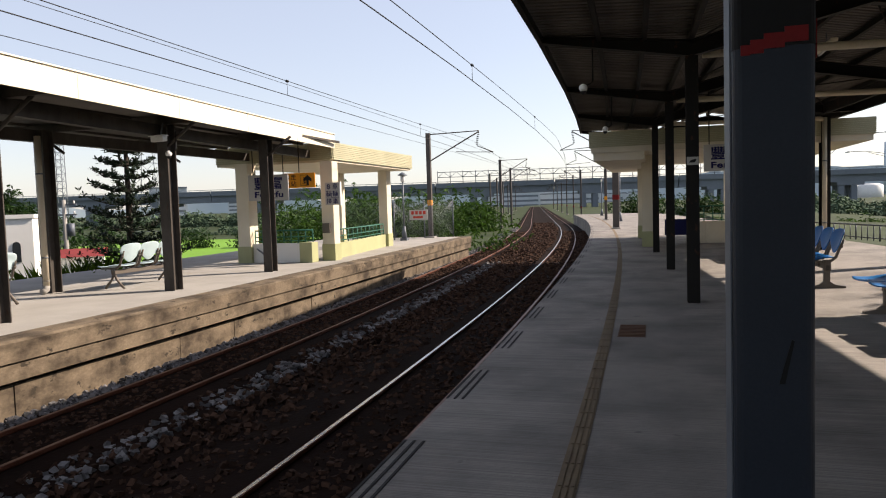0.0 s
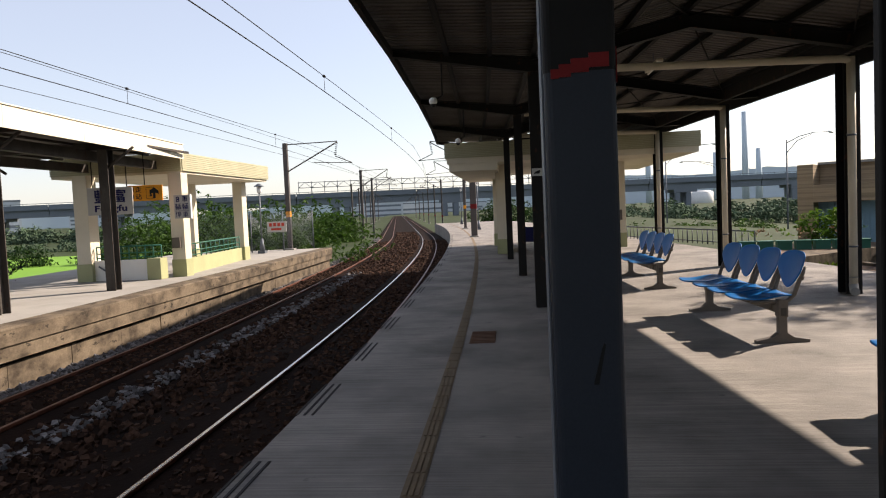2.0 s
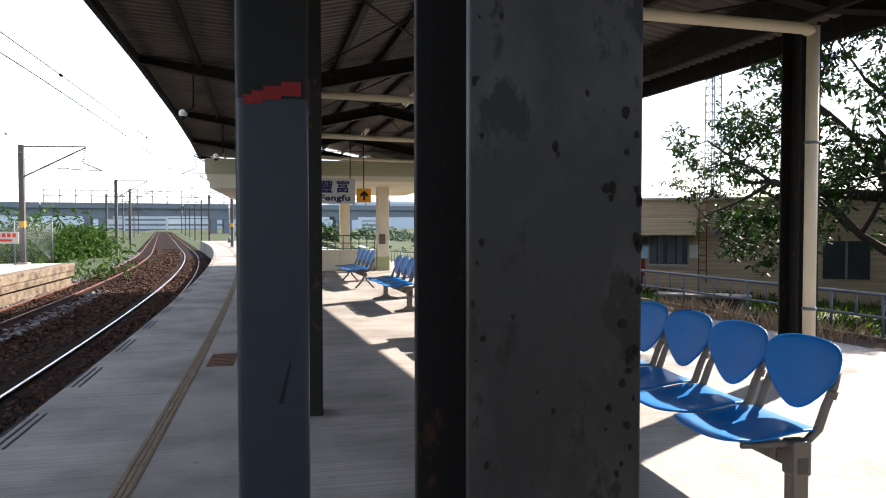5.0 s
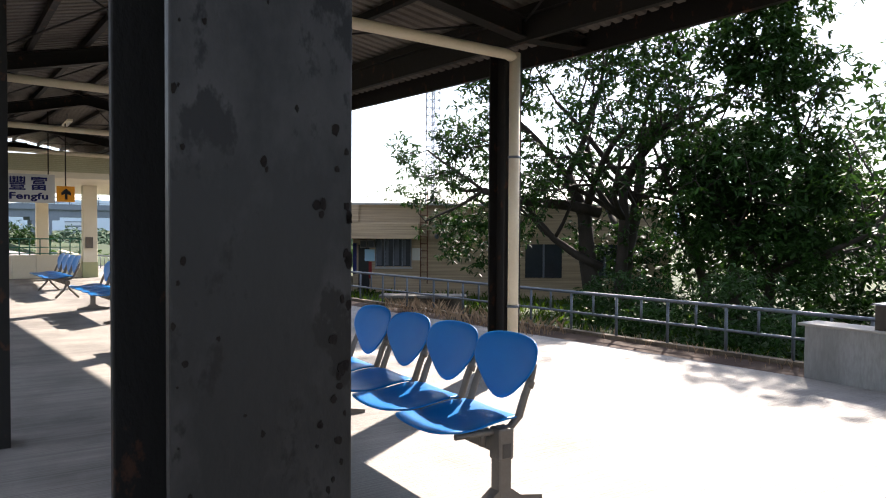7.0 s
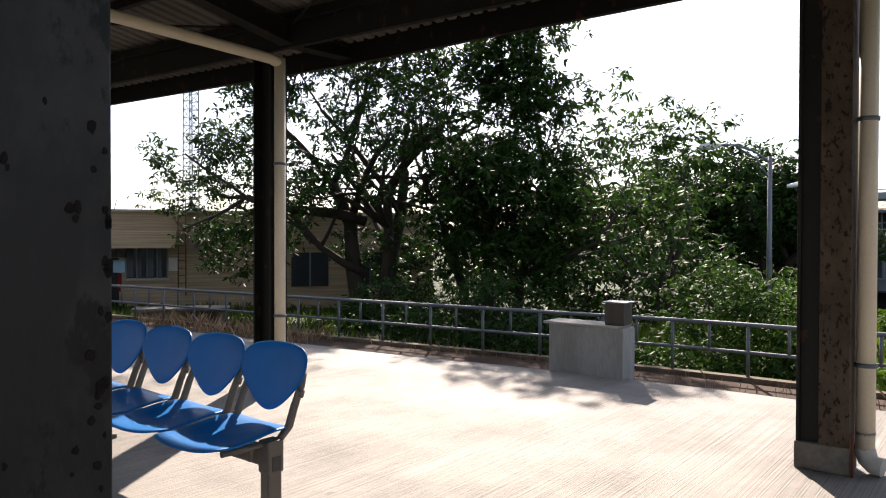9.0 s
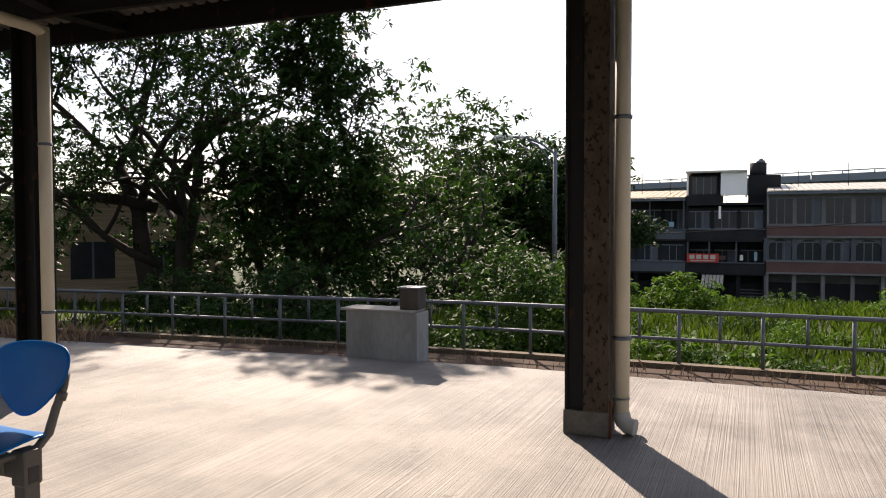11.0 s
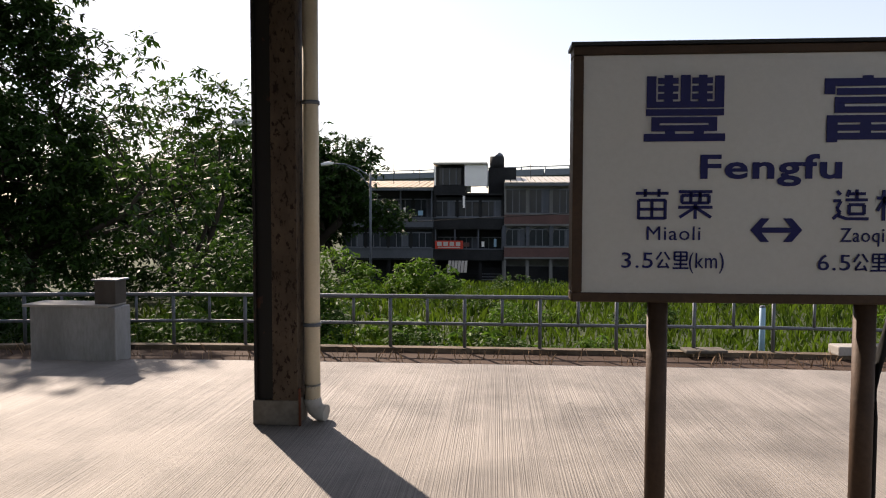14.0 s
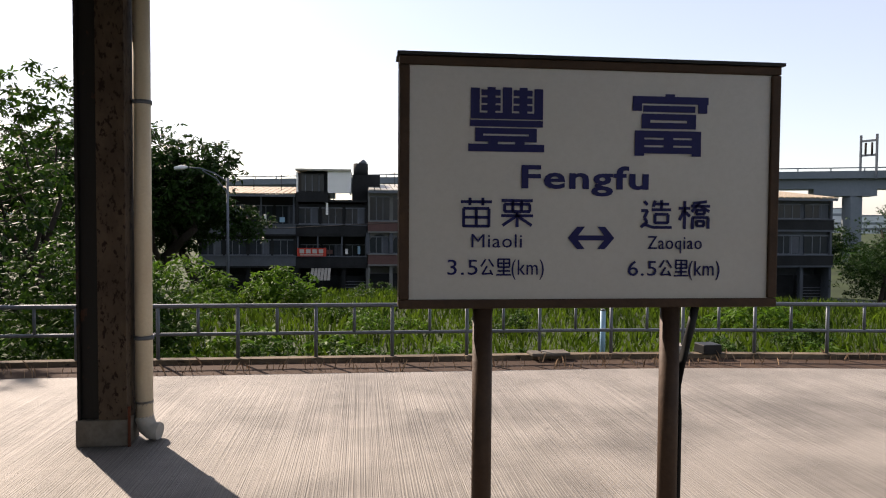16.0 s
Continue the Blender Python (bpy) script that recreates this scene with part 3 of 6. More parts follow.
            faces += [(a, a + 1, a + 11, a + 10), (a + 5, a + 15, a + 16, a + 6)]
    ob = raw("roof_sheet", verts, faces, M["sheet"])
    ob.parent = th
    return th


canopy()

# ---- grey post beside the canopy ----
def grey_post():
    th = thing("grey_steel_post", 0.369, 2.62, 0, 0, "blue-grey boxed steel post with a red painted band", "post")

    def rounded(half, r):
        out = []
        for cx, cy, a0 in ((1, 1, 0), (-1, 1, 90), (-1, -1, 180), (1, -1, 270)):
            out += [(cx * (half - r) + r * math.cos(radians(a0 + k * 22.5)), cy * (half - r) + r * math.sin(radians(a0 + k * 22.5))) for k in range(5)]
        return out

    part("lower_shaft", prism(BM(), rounded(0.122, 0.028), 0, 1.79), M["grey_paint"], th)
    part("upper_shaft", prism(BM(), rounded(0.1235, 0.028), 1.79, 3.06), M["black_paint"], th, "black painted top")
    bm = BM()
    for x0, x1, z0, z1 in ((-0.098, -0.07, 1.768, 1.8), (-0.07, -0.03, 1.772, 1.815), (-0.03, 0.03, 1.785, 1.832), (0.03, 0.097, 1.8, 1.848)):
        box(bm, x0, -0.1275, z0, x1, -0.124, z1)
    box(bm, 0.124, -0.095, 1.75, 0.1275, 0.095, 1.87)
    part("paint_band", bm, M["red_paint"], th, "uneven red paint band")
    part("edge_strip", box(BM(), -0.128, -0.085, 0, -0.1235, 0.095, 3.0), M["galv"], th)
    part("scratch", prism(BM(), [(0.012, 0.72), (0.03, 0.72), (0.058, 0.86), (0.05, 0.865), (0.03, 0.79)], -0.1245, -0.1215, 1), M["black_paint"], th, "short black streak")
    return th


grey_post()


# ---- benches ----
def rounded_outline(pts, turns=2):
    for _ in range(turns):
        out = []
        for (x0, y0), (x1, y1) in zip(pts, pts[1:] + pts[:1]):
            out += [(0.75 * x0 + 0.25 * x1, 0.75 * y0 + 0.25 * y1), (0.25 * x0 + 0.75 * x1, 0.25 * y0 + 0.75 * y1)]
        pts = out
    return pts


def shell(outline, thick, lift):
    """A thin moulded shell: an outline in the plane, filled in rings towards its centre, lifted by lift(u, v), with thickness."""
    bm = BM()
    cx, cy = sum(p[0] for p in outline) / len(outline), sum(p[1] for p in outline) / len(outline)
    layers = []
    for side in (0, 1):
        rings = []
        for s in (1.0, 0.94, 0.7, 0.4):
            rings.append([bm.verts.new((cx + (u - cx) * s, cy + (v - cy) * s, lift(cx + (u - cx) * s, cy + (v - cy) * s) + (side - 0.5) * thick * (0.5 if s == 1.0 else 1.0))) for u, v in outline])
        mid = bm.verts.new((cx, cy, lift(cx, cy) + (side - 0.5) * thick))
        k = len(outline)
        for r, q in zip(rings, rings[1:]):
            for i in range(k):
                bm.faces.new((r[i], r[(i + 1) % k], q[(i + 1) % k], q[i])).smooth = True
        for i in range(k):
            bm.faces.new((rings[-1][i], rings[-1][(i + 1) % k], mid)).smooth = True
        layers.append(rings[0])
    k = len(outline)
    for i in range(k):
        bm.faces.new((layers[0][i], layers[0][(i + 1) % k], layers[1][(i + 1) % k], layers[1][i])).smooth = True
    bmesh.ops.recalc_face_normals(bm, faces=bm.faces)
    return bm


BACK = rounded_outline([(-0.06, 0.06), (0.06, 0.06), (0.2, 0.17), (0.275, 0.265), (0.245, 0.375), (0.1, 0.415), (-0.1, 0.415), (-0.245, 0.375), (-0.275, 0.265), (-0.2, 0.17)])
SEAT = rounded_outline([(-0.2, -0.265), (0.0, -0.27), (0.2, -0.265), (0.238, -0.22), (0.245, 0.0), (0.235, 0.2), (0.2, 0.24), (0.0, 0.25), (-0.2, 0.24), (-0.235, 0.2), (-0.245, 0.0), (-0.238, -0.22)])


def bench_seat(th, v, seat_mat, frame_mat):
    """One seat of a bench; the bench runs along local y and faces local -x."""
    bm = shell(SEAT, 0.014, lambda a, b: 0.35 * max(0.0, b) ** 2 - 0.5 * max(0.0, -b - 0.15) ** 2 + 0.3 * a * a + 0.012 * math.sin(14 * b))
    bmesh.ops.transform(bm, matrix=pose(0, v, 0.395) @ pose(0, 0, 0, 0, 0, -90), verts=bm.verts)
    seat = part("seat", bm, seat_mat, th)
    bm = shell(BACK, 0.013, lambda a, b: 0.5 * a * a)
    bmesh.ops.transform(bm, matrix=pose(0.235, v, 0.42) @ pose(0, 0, 0, 0, 18, 0) @ Matrix(((0, 0, -1, 0), (1, 0, 0, 0), (0, 1, 0, 0), (0, 0, 0, 1))), verts=bm.verts)
    back = part("backrest", bm, seat_mat, th)
    for s in (-1, 1):
        w = v + s * 0.215
        part("seat_bracket", sweep(BM(), [(-0.16, w, 0.375), (0.1, w, 0.37), (0.17, w, 0.38), (0.225, w, 0.43), (0.262, w, 0.53), (0.305, w, 0.62), (0.33, w * 0.985 + v * 0.015, 0.68)], [0.014, 0.016, 0.019, 0.021, 0.02, 0.018, 0.012], 8), frame_mat, th)
        part("clip", sweep(BM(), [(0.285, w, 0.565), (0.3, w, 0.6)], 0.024, 8), frame_mat, th)
        part("bolt", sweep(BM(), [(0.02, w - s * 0.03, 0.3), (0.02, w - s * 0.03, 0.375)], 0.016, 6), frame_mat, th)


def bench(x, y, rz, label, seats=4, pitch=0.52, seat_mat=None, old=False):
    seat_mat, steel = seat_mat or M["blue_seat"], M["bench_steel"]
    th = thing("waiting_bench", x, y, 0, rz, label, "bench", "platform benches")
    length = pitch * seats
    part("beam", box(BM(), 0.06, 0.0, 0.27, 0.15, length, 0.345, 0.008), steel, th)
    for v in (0.03, length - 0.03):
        if old:
            bm = BM()
            for s in (-1, 1):
                sweep(bm, [(0.1, v, 0.3), (0.1 + 0.05 * s, v, 0.18), (0.1 + 0.2 * s, v, 0.02)], 0.022, 6)
            part("leg", bm, steel, th)
        else:
            leg = part("leg", box(BM(), 0.065, v - 0.036, 0.05, 0.145, v + 0.036, 0.385, 0.012), steel, th)
            part("collar", box(BM(), 0.058, v - 0.043, 0.235, 0.152, v + 0.043, 0.395, 0.012), steel, leg)
            for e in (-1, 1):
                part("label_plate", box(BM(), 0.08, v + e * 0.0435 - 0.002, 0.25, 0.13, v + e * 0.0435 + 0.002, 0.32), M["grey_steel"], leg, "dark ribbed plate")
            part("foot", prism(BM(), [(-0.13, 0), (0.34, 0), (0.34, 0.025), (0.2, 0.05), (0.145, 0.09), (0.065, 0.09), (0.01, 0.05), (-0.13, 0.025)], v - 0.035, v + 0.035, 1), steel, th)
    for i in range(seats):
        bench_seat(th, pitch * (i + 0.5), seat_mat, steel)
    return th


bench(2.53, 2.67, -1.0, "blue moulded four-seat bench on a grey steel beam in the sun")
bench(2.42, 6.74, 3, "blue moulded four-seat bench in the canopy's shade")
bench(2.2, 11.07, 3, "blue moulded four-seat bench farther along the platform")
bench(1.95, 15.3, 4, "dark blue bench with splayed legs beside the shelter", old=True)
bench(-9.3, 10.6, 0, "pale blue three-seat bench on the far platform", 3, 0.5, M["pale_seat"], old=True)
bench(-9.6, 7.2, 0, "pale blue bench partly hidden by a column", 3, 0.5, M["pale_seat"], old=True)


# ---- station name board ----
def glyph(strokes, x0, z0, w, h, t, vt=None):
    """Bars laid out on a 0..10 grid: (x0, y0, x1, y1), y up; level and upright strokes are boxes, slanting ones leaning slabs."""
    bm = BM()
    vt = vt or t
    for a, b, c, d in strokes:
        p, q = Vector((x0 + a / 10 * w, z0 + b / 10 * h)), Vector((x0 + c / 10 * w, z0 + d / 10 * h))
        way = (q - p).normalized()
        half = (t if abs(way.x) > abs(way.y) else vt) / 2
        n = Vector((-way.y, way.x)) * half
        prism(bm, [tuple(p - n), tuple(q - n), tuple(q + n), tuple(p + n)], -0.0015, 0.0015, 1)
    return bm


def blocks(rects, x0, z0, w, h):
    """Heavy lettering out of filled bars on a 0..10 grid: (left, bottom, right, top)."""
    bm = BM()
    for i, (a, b, c, d) in enumerate(rects):
        box(bm, x0 + a / 10 * w, -0.0015 - 0.00002 * i, z0 + b / 10 * h, x0 + c / 10 * w, 0.0015, z0 + d / 10 * h)
    return bm


# 豐 and 富
COMB = [(x + dx, y0, x + dx + wd, y1) for x in (1.68, 5.88) for dx, wd, y0, y1 in ((0, 2.5, 8.7, 9.6), (0, 2.5, 7.5, 8.38), (0, 2.5, 6.33, 7.2), (0.78, 1.05, 6.0, 10))]
FENG = COMB + [(0.3, 5.08, 1.46, 9.85), (4.47, 5.08, 5.68, 10), (8.64, 5.08, 9.8, 9.85), (0.3, 5.08, 9.8, 6.02), (0.22, 3.88, 9.8, 4.89), (0.9, 2.75, 9, 3.67), (0.9, 1.53, 9, 2.45), (0.9, 2.4, 1.93, 2.8), (7.96, 2.4, 9, 2.8), (2.6, 1.1, 3.85, 1.6), (6.15, 1.1, 7.4, 1.6), (0, 0, 10, 1.16)]
FU = [(4.29, 9.5, 5.52, 10), (0, 8.43, 10, 9.6), (0, 7.22, 1.21, 8.5), (8.67, 7, 9.85, 8.5), (1.4, 7.1, 8.26, 8.12), (1.19, 5.8, 8.38, 6.8), (1.19, 4.41, 8.38, 5.37), (1.19, 5.3, 2.32, 5.9), (7.2, 5.3, 8.38, 5.9), (0.34, 2.96, 9.1, 4.07), (0.34, 1.73, 9.1, 2.65), (0.34, 0.4, 9.1, 1.42), (0.34, 0, 1.57, 4), (7.9, 0, 9.1, 4), (4.16, 0.5, 5.37, 4)]
MIAO = [(0.2, 8.6, 9.8, 8.6), (3, 10, 3, 7.4), (7, 10, 7, 7.4), (1, 6.3, 9, 6.3), (1, 0.3, 9, 0.3), (1.1, 6.3, 1.1, 0), (8.9, 6.3, 8.9, 0), (1.1, 3.3, 8.9, 3.3), (5, 6.3, 5, 0.3)]
LI = [(0.3, 9.5, 9.7, 9.5), (1.1, 8.2, 8.9, 8.2), (1.1, 5.6, 8.9, 5.6), (1.2, 8.2, 1.2, 5.6), (8.8, 8.2, 8.8, 5.6), (3.7, 9.5, 3.7, 5.6), (6.3, 9.5, 6.3, 5.6), (0.2, 4.1, 9.8, 4.1), (5, 5.4, 5, 0), (4.6, 3.8, 0.6, 0.6), (5.4, 3.8, 9.4, 0.6)]
ZAO = [(1.2, 9.5, 2.2, 8.3), (0.3, 6.3, 2.3, 6.3), (2.3, 6.3, 1.2, 3.6), (1.2, 3.6, 2.2, 2.4), (2.2, 2.4, 0.2, 0.4), (1.5, 1.4, 4, 0.4), (4, 0.4, 9.9, 0.4), (4.6, 9.8, 4, 7.6), (4.4, 8.6, 9, 8.6), (6.6, 10, 6.6, 6.6), (3.6, 6.6, 9.6, 6.6),
       (4.5, 5, 8.8, 5), (4.5, 2, 8.8, 2), (4.6, 5, 4.6, 1.9), (8.7, 5, 8.7, 1.9)]
QIAO = [(0.2, 7.4, 3.6, 7.4), (2, 10, 2, 0), (2, 6.8, 0.4, 3.2), (2, 6.4, 3.6, 4.6), (8.8, 9.8, 4.6, 9.2), (4, 8.2, 9.8, 8.2), (6.6, 9.4, 4.2, 6.2), (6.8, 8.2, 9.6, 6.3), (5.5, 6.8, 8.2, 6.8), (5.5, 5.4, 8.2, 5.4), (5.6, 6.8, 5.6, 5.4), (8.1, 6.8, 8.1, 5.4),
        (4.4, 4.2, 9.4, 4.2), (4.5, 4.2, 4.5, 0), (9.3, 4.2, 9.3, 0.2), (5.7, 2.9, 8.1, 2.9), (5.7, 1.2, 8.1, 1.2), (5.8, 2.9, 5.8, 1.2), (8, 2.9, 8, 1.2)]
GONG = [(4, 9.6, 0.6, 5.2), (6, 9.6, 9.4, 5.2), (5, 5.4, 1.6, 0.8), (1.6, 0.8, 8.4, 1.2), (7, 3.2, 8.8, 0.2)]
KM_LI = [(1.2, 9.6, 8.8, 9.6), (1.2, 4.9, 8.8, 4.9), (1.3, 9.6, 1.3, 4.9), (8.7, 9.6, 8.7, 4.9), (1.3, 7.2, 8.7, 7.2), (5, 9.6, 5, 0.3), (1, 2.6, 9, 2.6), (0.2, 0.3, 9.8, 0.3)]


CHE = [(0.5, 8.8, 9.5, 8.8), (5, 10, 5, 0), (1.8, 7.2, 8.2, 7.2), (1.8, 3.6, 8.2, 3.6), (1.8, 5.4, 8.2, 5.4), (1.9, 7.2, 1.9, 3.6), (8.1, 7.2, 8.1, 3.6), (0.3, 2, 9.7, 2)]
LIANG = [(0.2, 8.6, 4, 8.6), (2.1, 10, 2.1, 0), (0.6, 6.8, 3.6, 6.8), (0.6, 3.6, 3.6, 3.6), (0.7, 6.8, 0.7, 3.6), (3.5, 6.8, 3.5, 3.6), (0.2, 2, 4, 2), (4.8, 9.2, 10, 9.2), (4.9, 6.4, 4.9, 0), (9.8, 6.4, 9.8, 0), (4.9, 6.4, 9.8, 6.4), (7.3, 9.2, 7.3, 1), (6, 5, 6, 1.5), (8.6, 5, 8.6, 1.5)]
TING = [(2.4, 10, 0.4, 6), (1.7, 7.4, 1.7, 0), (3.4, 8.9, 9.8, 8.9), (6.5, 10, 6.5, 9), (4.4, 7.6, 8.8, 7.6), (4.4, 5.8, 8.8, 5.8), (4.5, 7.6, 4.5, 5.8), (8.7, 7.6, 8.7, 5.8), (3.4, 4.4, 9.8, 4.4), (4.2, 2.8, 9, 2.8), (6.6, 2.8, 6.6, 0)]
ZOU = [(1.5, 8.6, 8.5, 8.6), (5, 10, 5, 1.4), (0.4, 6.2, 9.6, 6.2), (5, 3.8, 8.6, 3.8), (2.6, 4.6, 0.4, 0.2), (1.6, 2, 9.8, 0.4)]
ZHAN = [(2.2, 10, 2.2, 8.4), (0.4, 8, 4.2, 8), (1, 6.8, 1.6, 2.4), (3.6, 6.8, 3, 2.4), (0.2, 1.6, 4.4, 2), (6.6, 10, 6.6, 4.4), (6.6, 7.2, 9.8, 7.2), (5, 4.4, 9.4, 4.4), (5.1, 4.4, 5.1, 0), (9.3, 4.4, 9.3, 0), (5, 0.4, 9.4, 0.4)]


def text_mesh(words, size, width=None, spread=1.0, bold=0.0):
    """Words in the built-in font as a bmesh in the x-z plane, left end at x = 0, base line at z = 0, width wide."""
    cu = bpy.data.curves.new("words", "FONT")
    cu.body, cu.size, cu.extrude, cu.space_character, cu.offset, cu.resolution_u = words, size, 0.0012, spread, bold, 3
    ob = bpy.data.objects.new("words", cu)
    me = bpy.data.meshes.new_from_object(ob)
    bm = BM()
    bm.from_mesh(me)
    bpy.data.objects.remove(ob)
    bpy.data.meshes.remove(me)
    xs = [v.co.x for v in bm.verts]
    lo, hi = min(xs), max(xs)
    k = width / (hi - lo) if width else 1.0
    for v in bm.verts:
        v.co = Vector(((v.co.x - lo) * k, -v.co.z, v.co.y))
    return bm


def moved(bm, x, y, z):
    bmesh.ops.translate(bm, vec=(x, y, z), verts=bm.verts)
    return bm


def name_board():
    # local x runs along the board from its left as read, local -y is the face
    w, h, d = 1.39, 0.875, 0.1
    th = thing("station_name_board", 3.16, -0.89, 1.045, -90, "white station name board with navy writing in a brown frame", "sign")
    part("panel", box(BM(), 0.03, 0.012, 0.03, w - 0.03, d, h - 0.03), M["sign_white"], th, "white acrylic lamp panel")
    part("bottom_frame", box(BM(), 0, 0, 0, w, d + 0.01, 0.032, 0.004), M["sign_frame"], th)
    part("top_frame", box(BM(), 0, 0, h - 0.03, w, d + 0.01, h, 0.004), M["sign_frame"], th)
    part("side_frame", box(BM(), 0, 0, 0.033, 0.035, d + 0.01, h - 0.031, 0.004), M["sign_frame"], th)
    part("side_frame", box(BM(), w - 0.035, 0, 0.033, w, d + 0.01, h - 0.031, 0.004), M["sign_frame"], th)
    part("top_cap", box(BM(), -0.008, -0.012, h + 0.0005, w + 0.008, d + 0.02, h + 0.012), M["black"], th)
    face = 0.008
    s = w / 678.0

    def put(bm):
        part("lettering", moved(bm, 0, face, 0), M["ink"], th)

    def place(px, py):
        return (px - 709) * s, (541 - py) * s

    for strokes, a, b, c, e in ((FENG, 826, 272, 958, 163), (FU, 1115, 275, 1253, 167)):
        x0, z0 = place(a, b)
        x1, z1 = place(c, e)
        put(blocks(strokes, x0, z0, x1 - x0, z1 - z0))
    for strokes, a, b, c, e in ((MIAO, 813, 401, 869, 351), (LI, 883, 401, 941, 353), (ZAO, 1132, 402, 1190, 352), (QIAO, 1201, 403, 1261, 353)):
        x0, z0 = place(a, b)
        x1, z1 = place(c, e)
        put(glyph(strokes, x0, z0, x1 - x0, z1 - z0, 0.0105, 0.0105))
    for words, a, b, c, cap, bold in (("Fengfu", 919, 333, 1146, 38, 0.0026), ("Miaoli", 833, 436, 921, 23, 0.0), ("Zaoqiao", 1146, 438, 1246, 23, 0.0), ("3.5", 792, 483, 844, 26, 0.0), ("(km)", 903, 483, 960, 26, 0.0),
                                      ("6.5", 1111, 485, 1163, 26, 0.0), ("(km)", 1222, 485, 1280, 26, 0.0)):
        x0, z0 = place(a, b)
        put(moved(text_mesh(words, cap * s / 0.69, (c - a) * s, 1.08, bold), x0, 0, z0))
    for strokes, a, b, c, e in ((GONG, 848, 484, 873, 455), (KM_LI, 876, 484, 903, 455), (GONG, 1167, 486, 1192, 457), (KM_LI, 1195, 486, 1222, 457)):
        x0, z0 = place(a, b)
        x1, z1 = place(c, e)
        put(glyph(strokes, x0, z0, x1 - x0, z1 - z0, 0.006, 0.006))
    x0, z0 = place(1002, 419)
    L, r = 83 * s, 0.021
    bm = BM()
    prism(bm, [(x0 + 0.03, z0 - 0.009), (x0 + L - 0.03, z0 - 0.009), (x0 + L - 0.03, z0 + 0.009), (x0 + 0.03, z0 + 0.009)], -0.0015, 0.0015, 1)
    for o, g in ((x0, 1), (x0 + L, -1)):
        prism(bm, [(o, z0), (o + g * 0.034, z0 + 0.04), (o + g * 0.062, z0 + 0.04), (o + g * 0.03, z0), (o + g * 0.062, z0 - 0.04), (o + g * 0.034, z0 - 0.04)], -0.0017, 0.0017, 1)
    put(bm)
    for x in (0.303, 1.003):
        part("post", sweep(BM(), [(x, 0.05, -1.05), (x, 0.05, 0.0)], 0.036, 16), M["sign_frame"], th)
    part("cable", sweep(BM(), [(1.045, 0.06, -1.05), (1.045, 0.06, -0.4), (1.055, 0.06, -0.22), (1.09, 0.06, -0.08), (1.105, 0.06, 0.0)], 0.016, 8), M["black"], th, "dark cable conduit")
    return th


name_board()


# ---- plants ----
def leaf_quads(rng, centre, spread, count, size, verts, faces, hang=0.3):
    """Adds twig-end rosettes of narrow leaves scattered round a centre."""
    m = 7
    n = max(1, count // m)
    q = rng.normal(size=(n, 3)) * (spread, spread, spread * 0.62) + centre
    q = np.repeat(q, m, 0)
    k = n * m
    turn = rng.random(k) * 2 * math.pi
    dip = rng.normal(size=k) * 0.45 - hang
    a = np.stack([np.cos(turn) * np.cos(dip), np.sin(turn) * np.cos(dip), np.sin(dip)], 1)
    b = np.cross(a, np.array((0, 0, 1.0)) + rng.normal(size=(k, 3)) * 0.55)
    b /= np.linalg.norm(b, axis=1, keepdims=True) + 1e-9
    s = size * (0.65 + 0.7 * rng.random((k, 1)))
    fall = np.array((0, 0, -0.12)) * s
    q = q + a * s * 0.12
    base = len(verts)
    verts += np.stack([q, q + a * s * 0.3 + b * s * 0.15, q + a * s * 0.68 + b * s * 0.14 + fall * 0.5, q + a * s + fall, q + a * s * 0.68 - b * s * 0.14 + fall * 0.5, q + a * s * 0.3 - b * s * 0.15], 1).reshape(-1, 3).tolist()
    faces += [tuple(range(i, i + 6)) for i in range(base, base + 6 * k, 6)]


def grow(rng, bm, p, way, length, radius, level, tips, rise, sides):
    """One limb and its side limbs; tips collects the ends that carry leaves."""
    pts, rad = [Vector(p)], [radius]
    k = 4 if level < 2 else 3
    d = Vector(way).normalized()
    for i in range(k):
        d = (d + Vector(rng.normal(size=3)) * 0.16 + Vector((0, 0, rise))).normalized()
        pts.append(pts[-1] + d * (length / k))
        rad.append(radius * (1 - 0.5 * (i + 1) / k))
    sweep(bm, pts, rad, sides)
    if level >= 2:
        tips += [pts[-1], pts[-2]]
    if level >= 3:
        return
    for i in range(rng.integers(3, 5)):
        j = rng.integers(2, k + 1)
        side = Vector(rng.normal(size=3))
        side = (side - d * side.dot(d)).normalized()
        grow(rng, bm, pts[j], d * 0.55 + side * 0.85, length * (0.5 + 0.25 * rng.random()), rad[j] * 0.62, level + 1, tips, rise, max(4, sides - 2))


def tree(name, x, y, z, stems, label, leaf, leaves, size, spread, seed, rise=0.06, extra=(), category="tree", big=1.0):
    """A tree with tapered stems (way, length, radius), limbs and a crown of separate leaves."""
    rng = np.random.default_rng(seed)
    th = thing(name, x, y, z, 0, label, category)
    th.scale = (big, big, big)
    bm, tips = BM(), []
    for off, way, length, radius in stems:
        grow(rng, bm, off, way, length, radius, 0, tips, rise, 9)
    part("trunk", bm, M["bark"], th)
    verts, faces = [], []
    each = max(1, leaves // max(1, len(tips)))
    for t in tips:
        leaf_quads(rng, np.array(t), spread, each, size, verts, faces)
    for c, r, n in extra:
        for _ in range(n // 36):
            o = rng.normal(size=3)
            o = o / np.linalg.norm(o) * np.array(r) * rng.random() ** 0.4
            leaf_quads(rng, np.array(c) + o, spread * 0.95, 56, size, verts, faces)
    ob = raw("crown", verts, faces, leaf)
    ob.parent = th
    return th


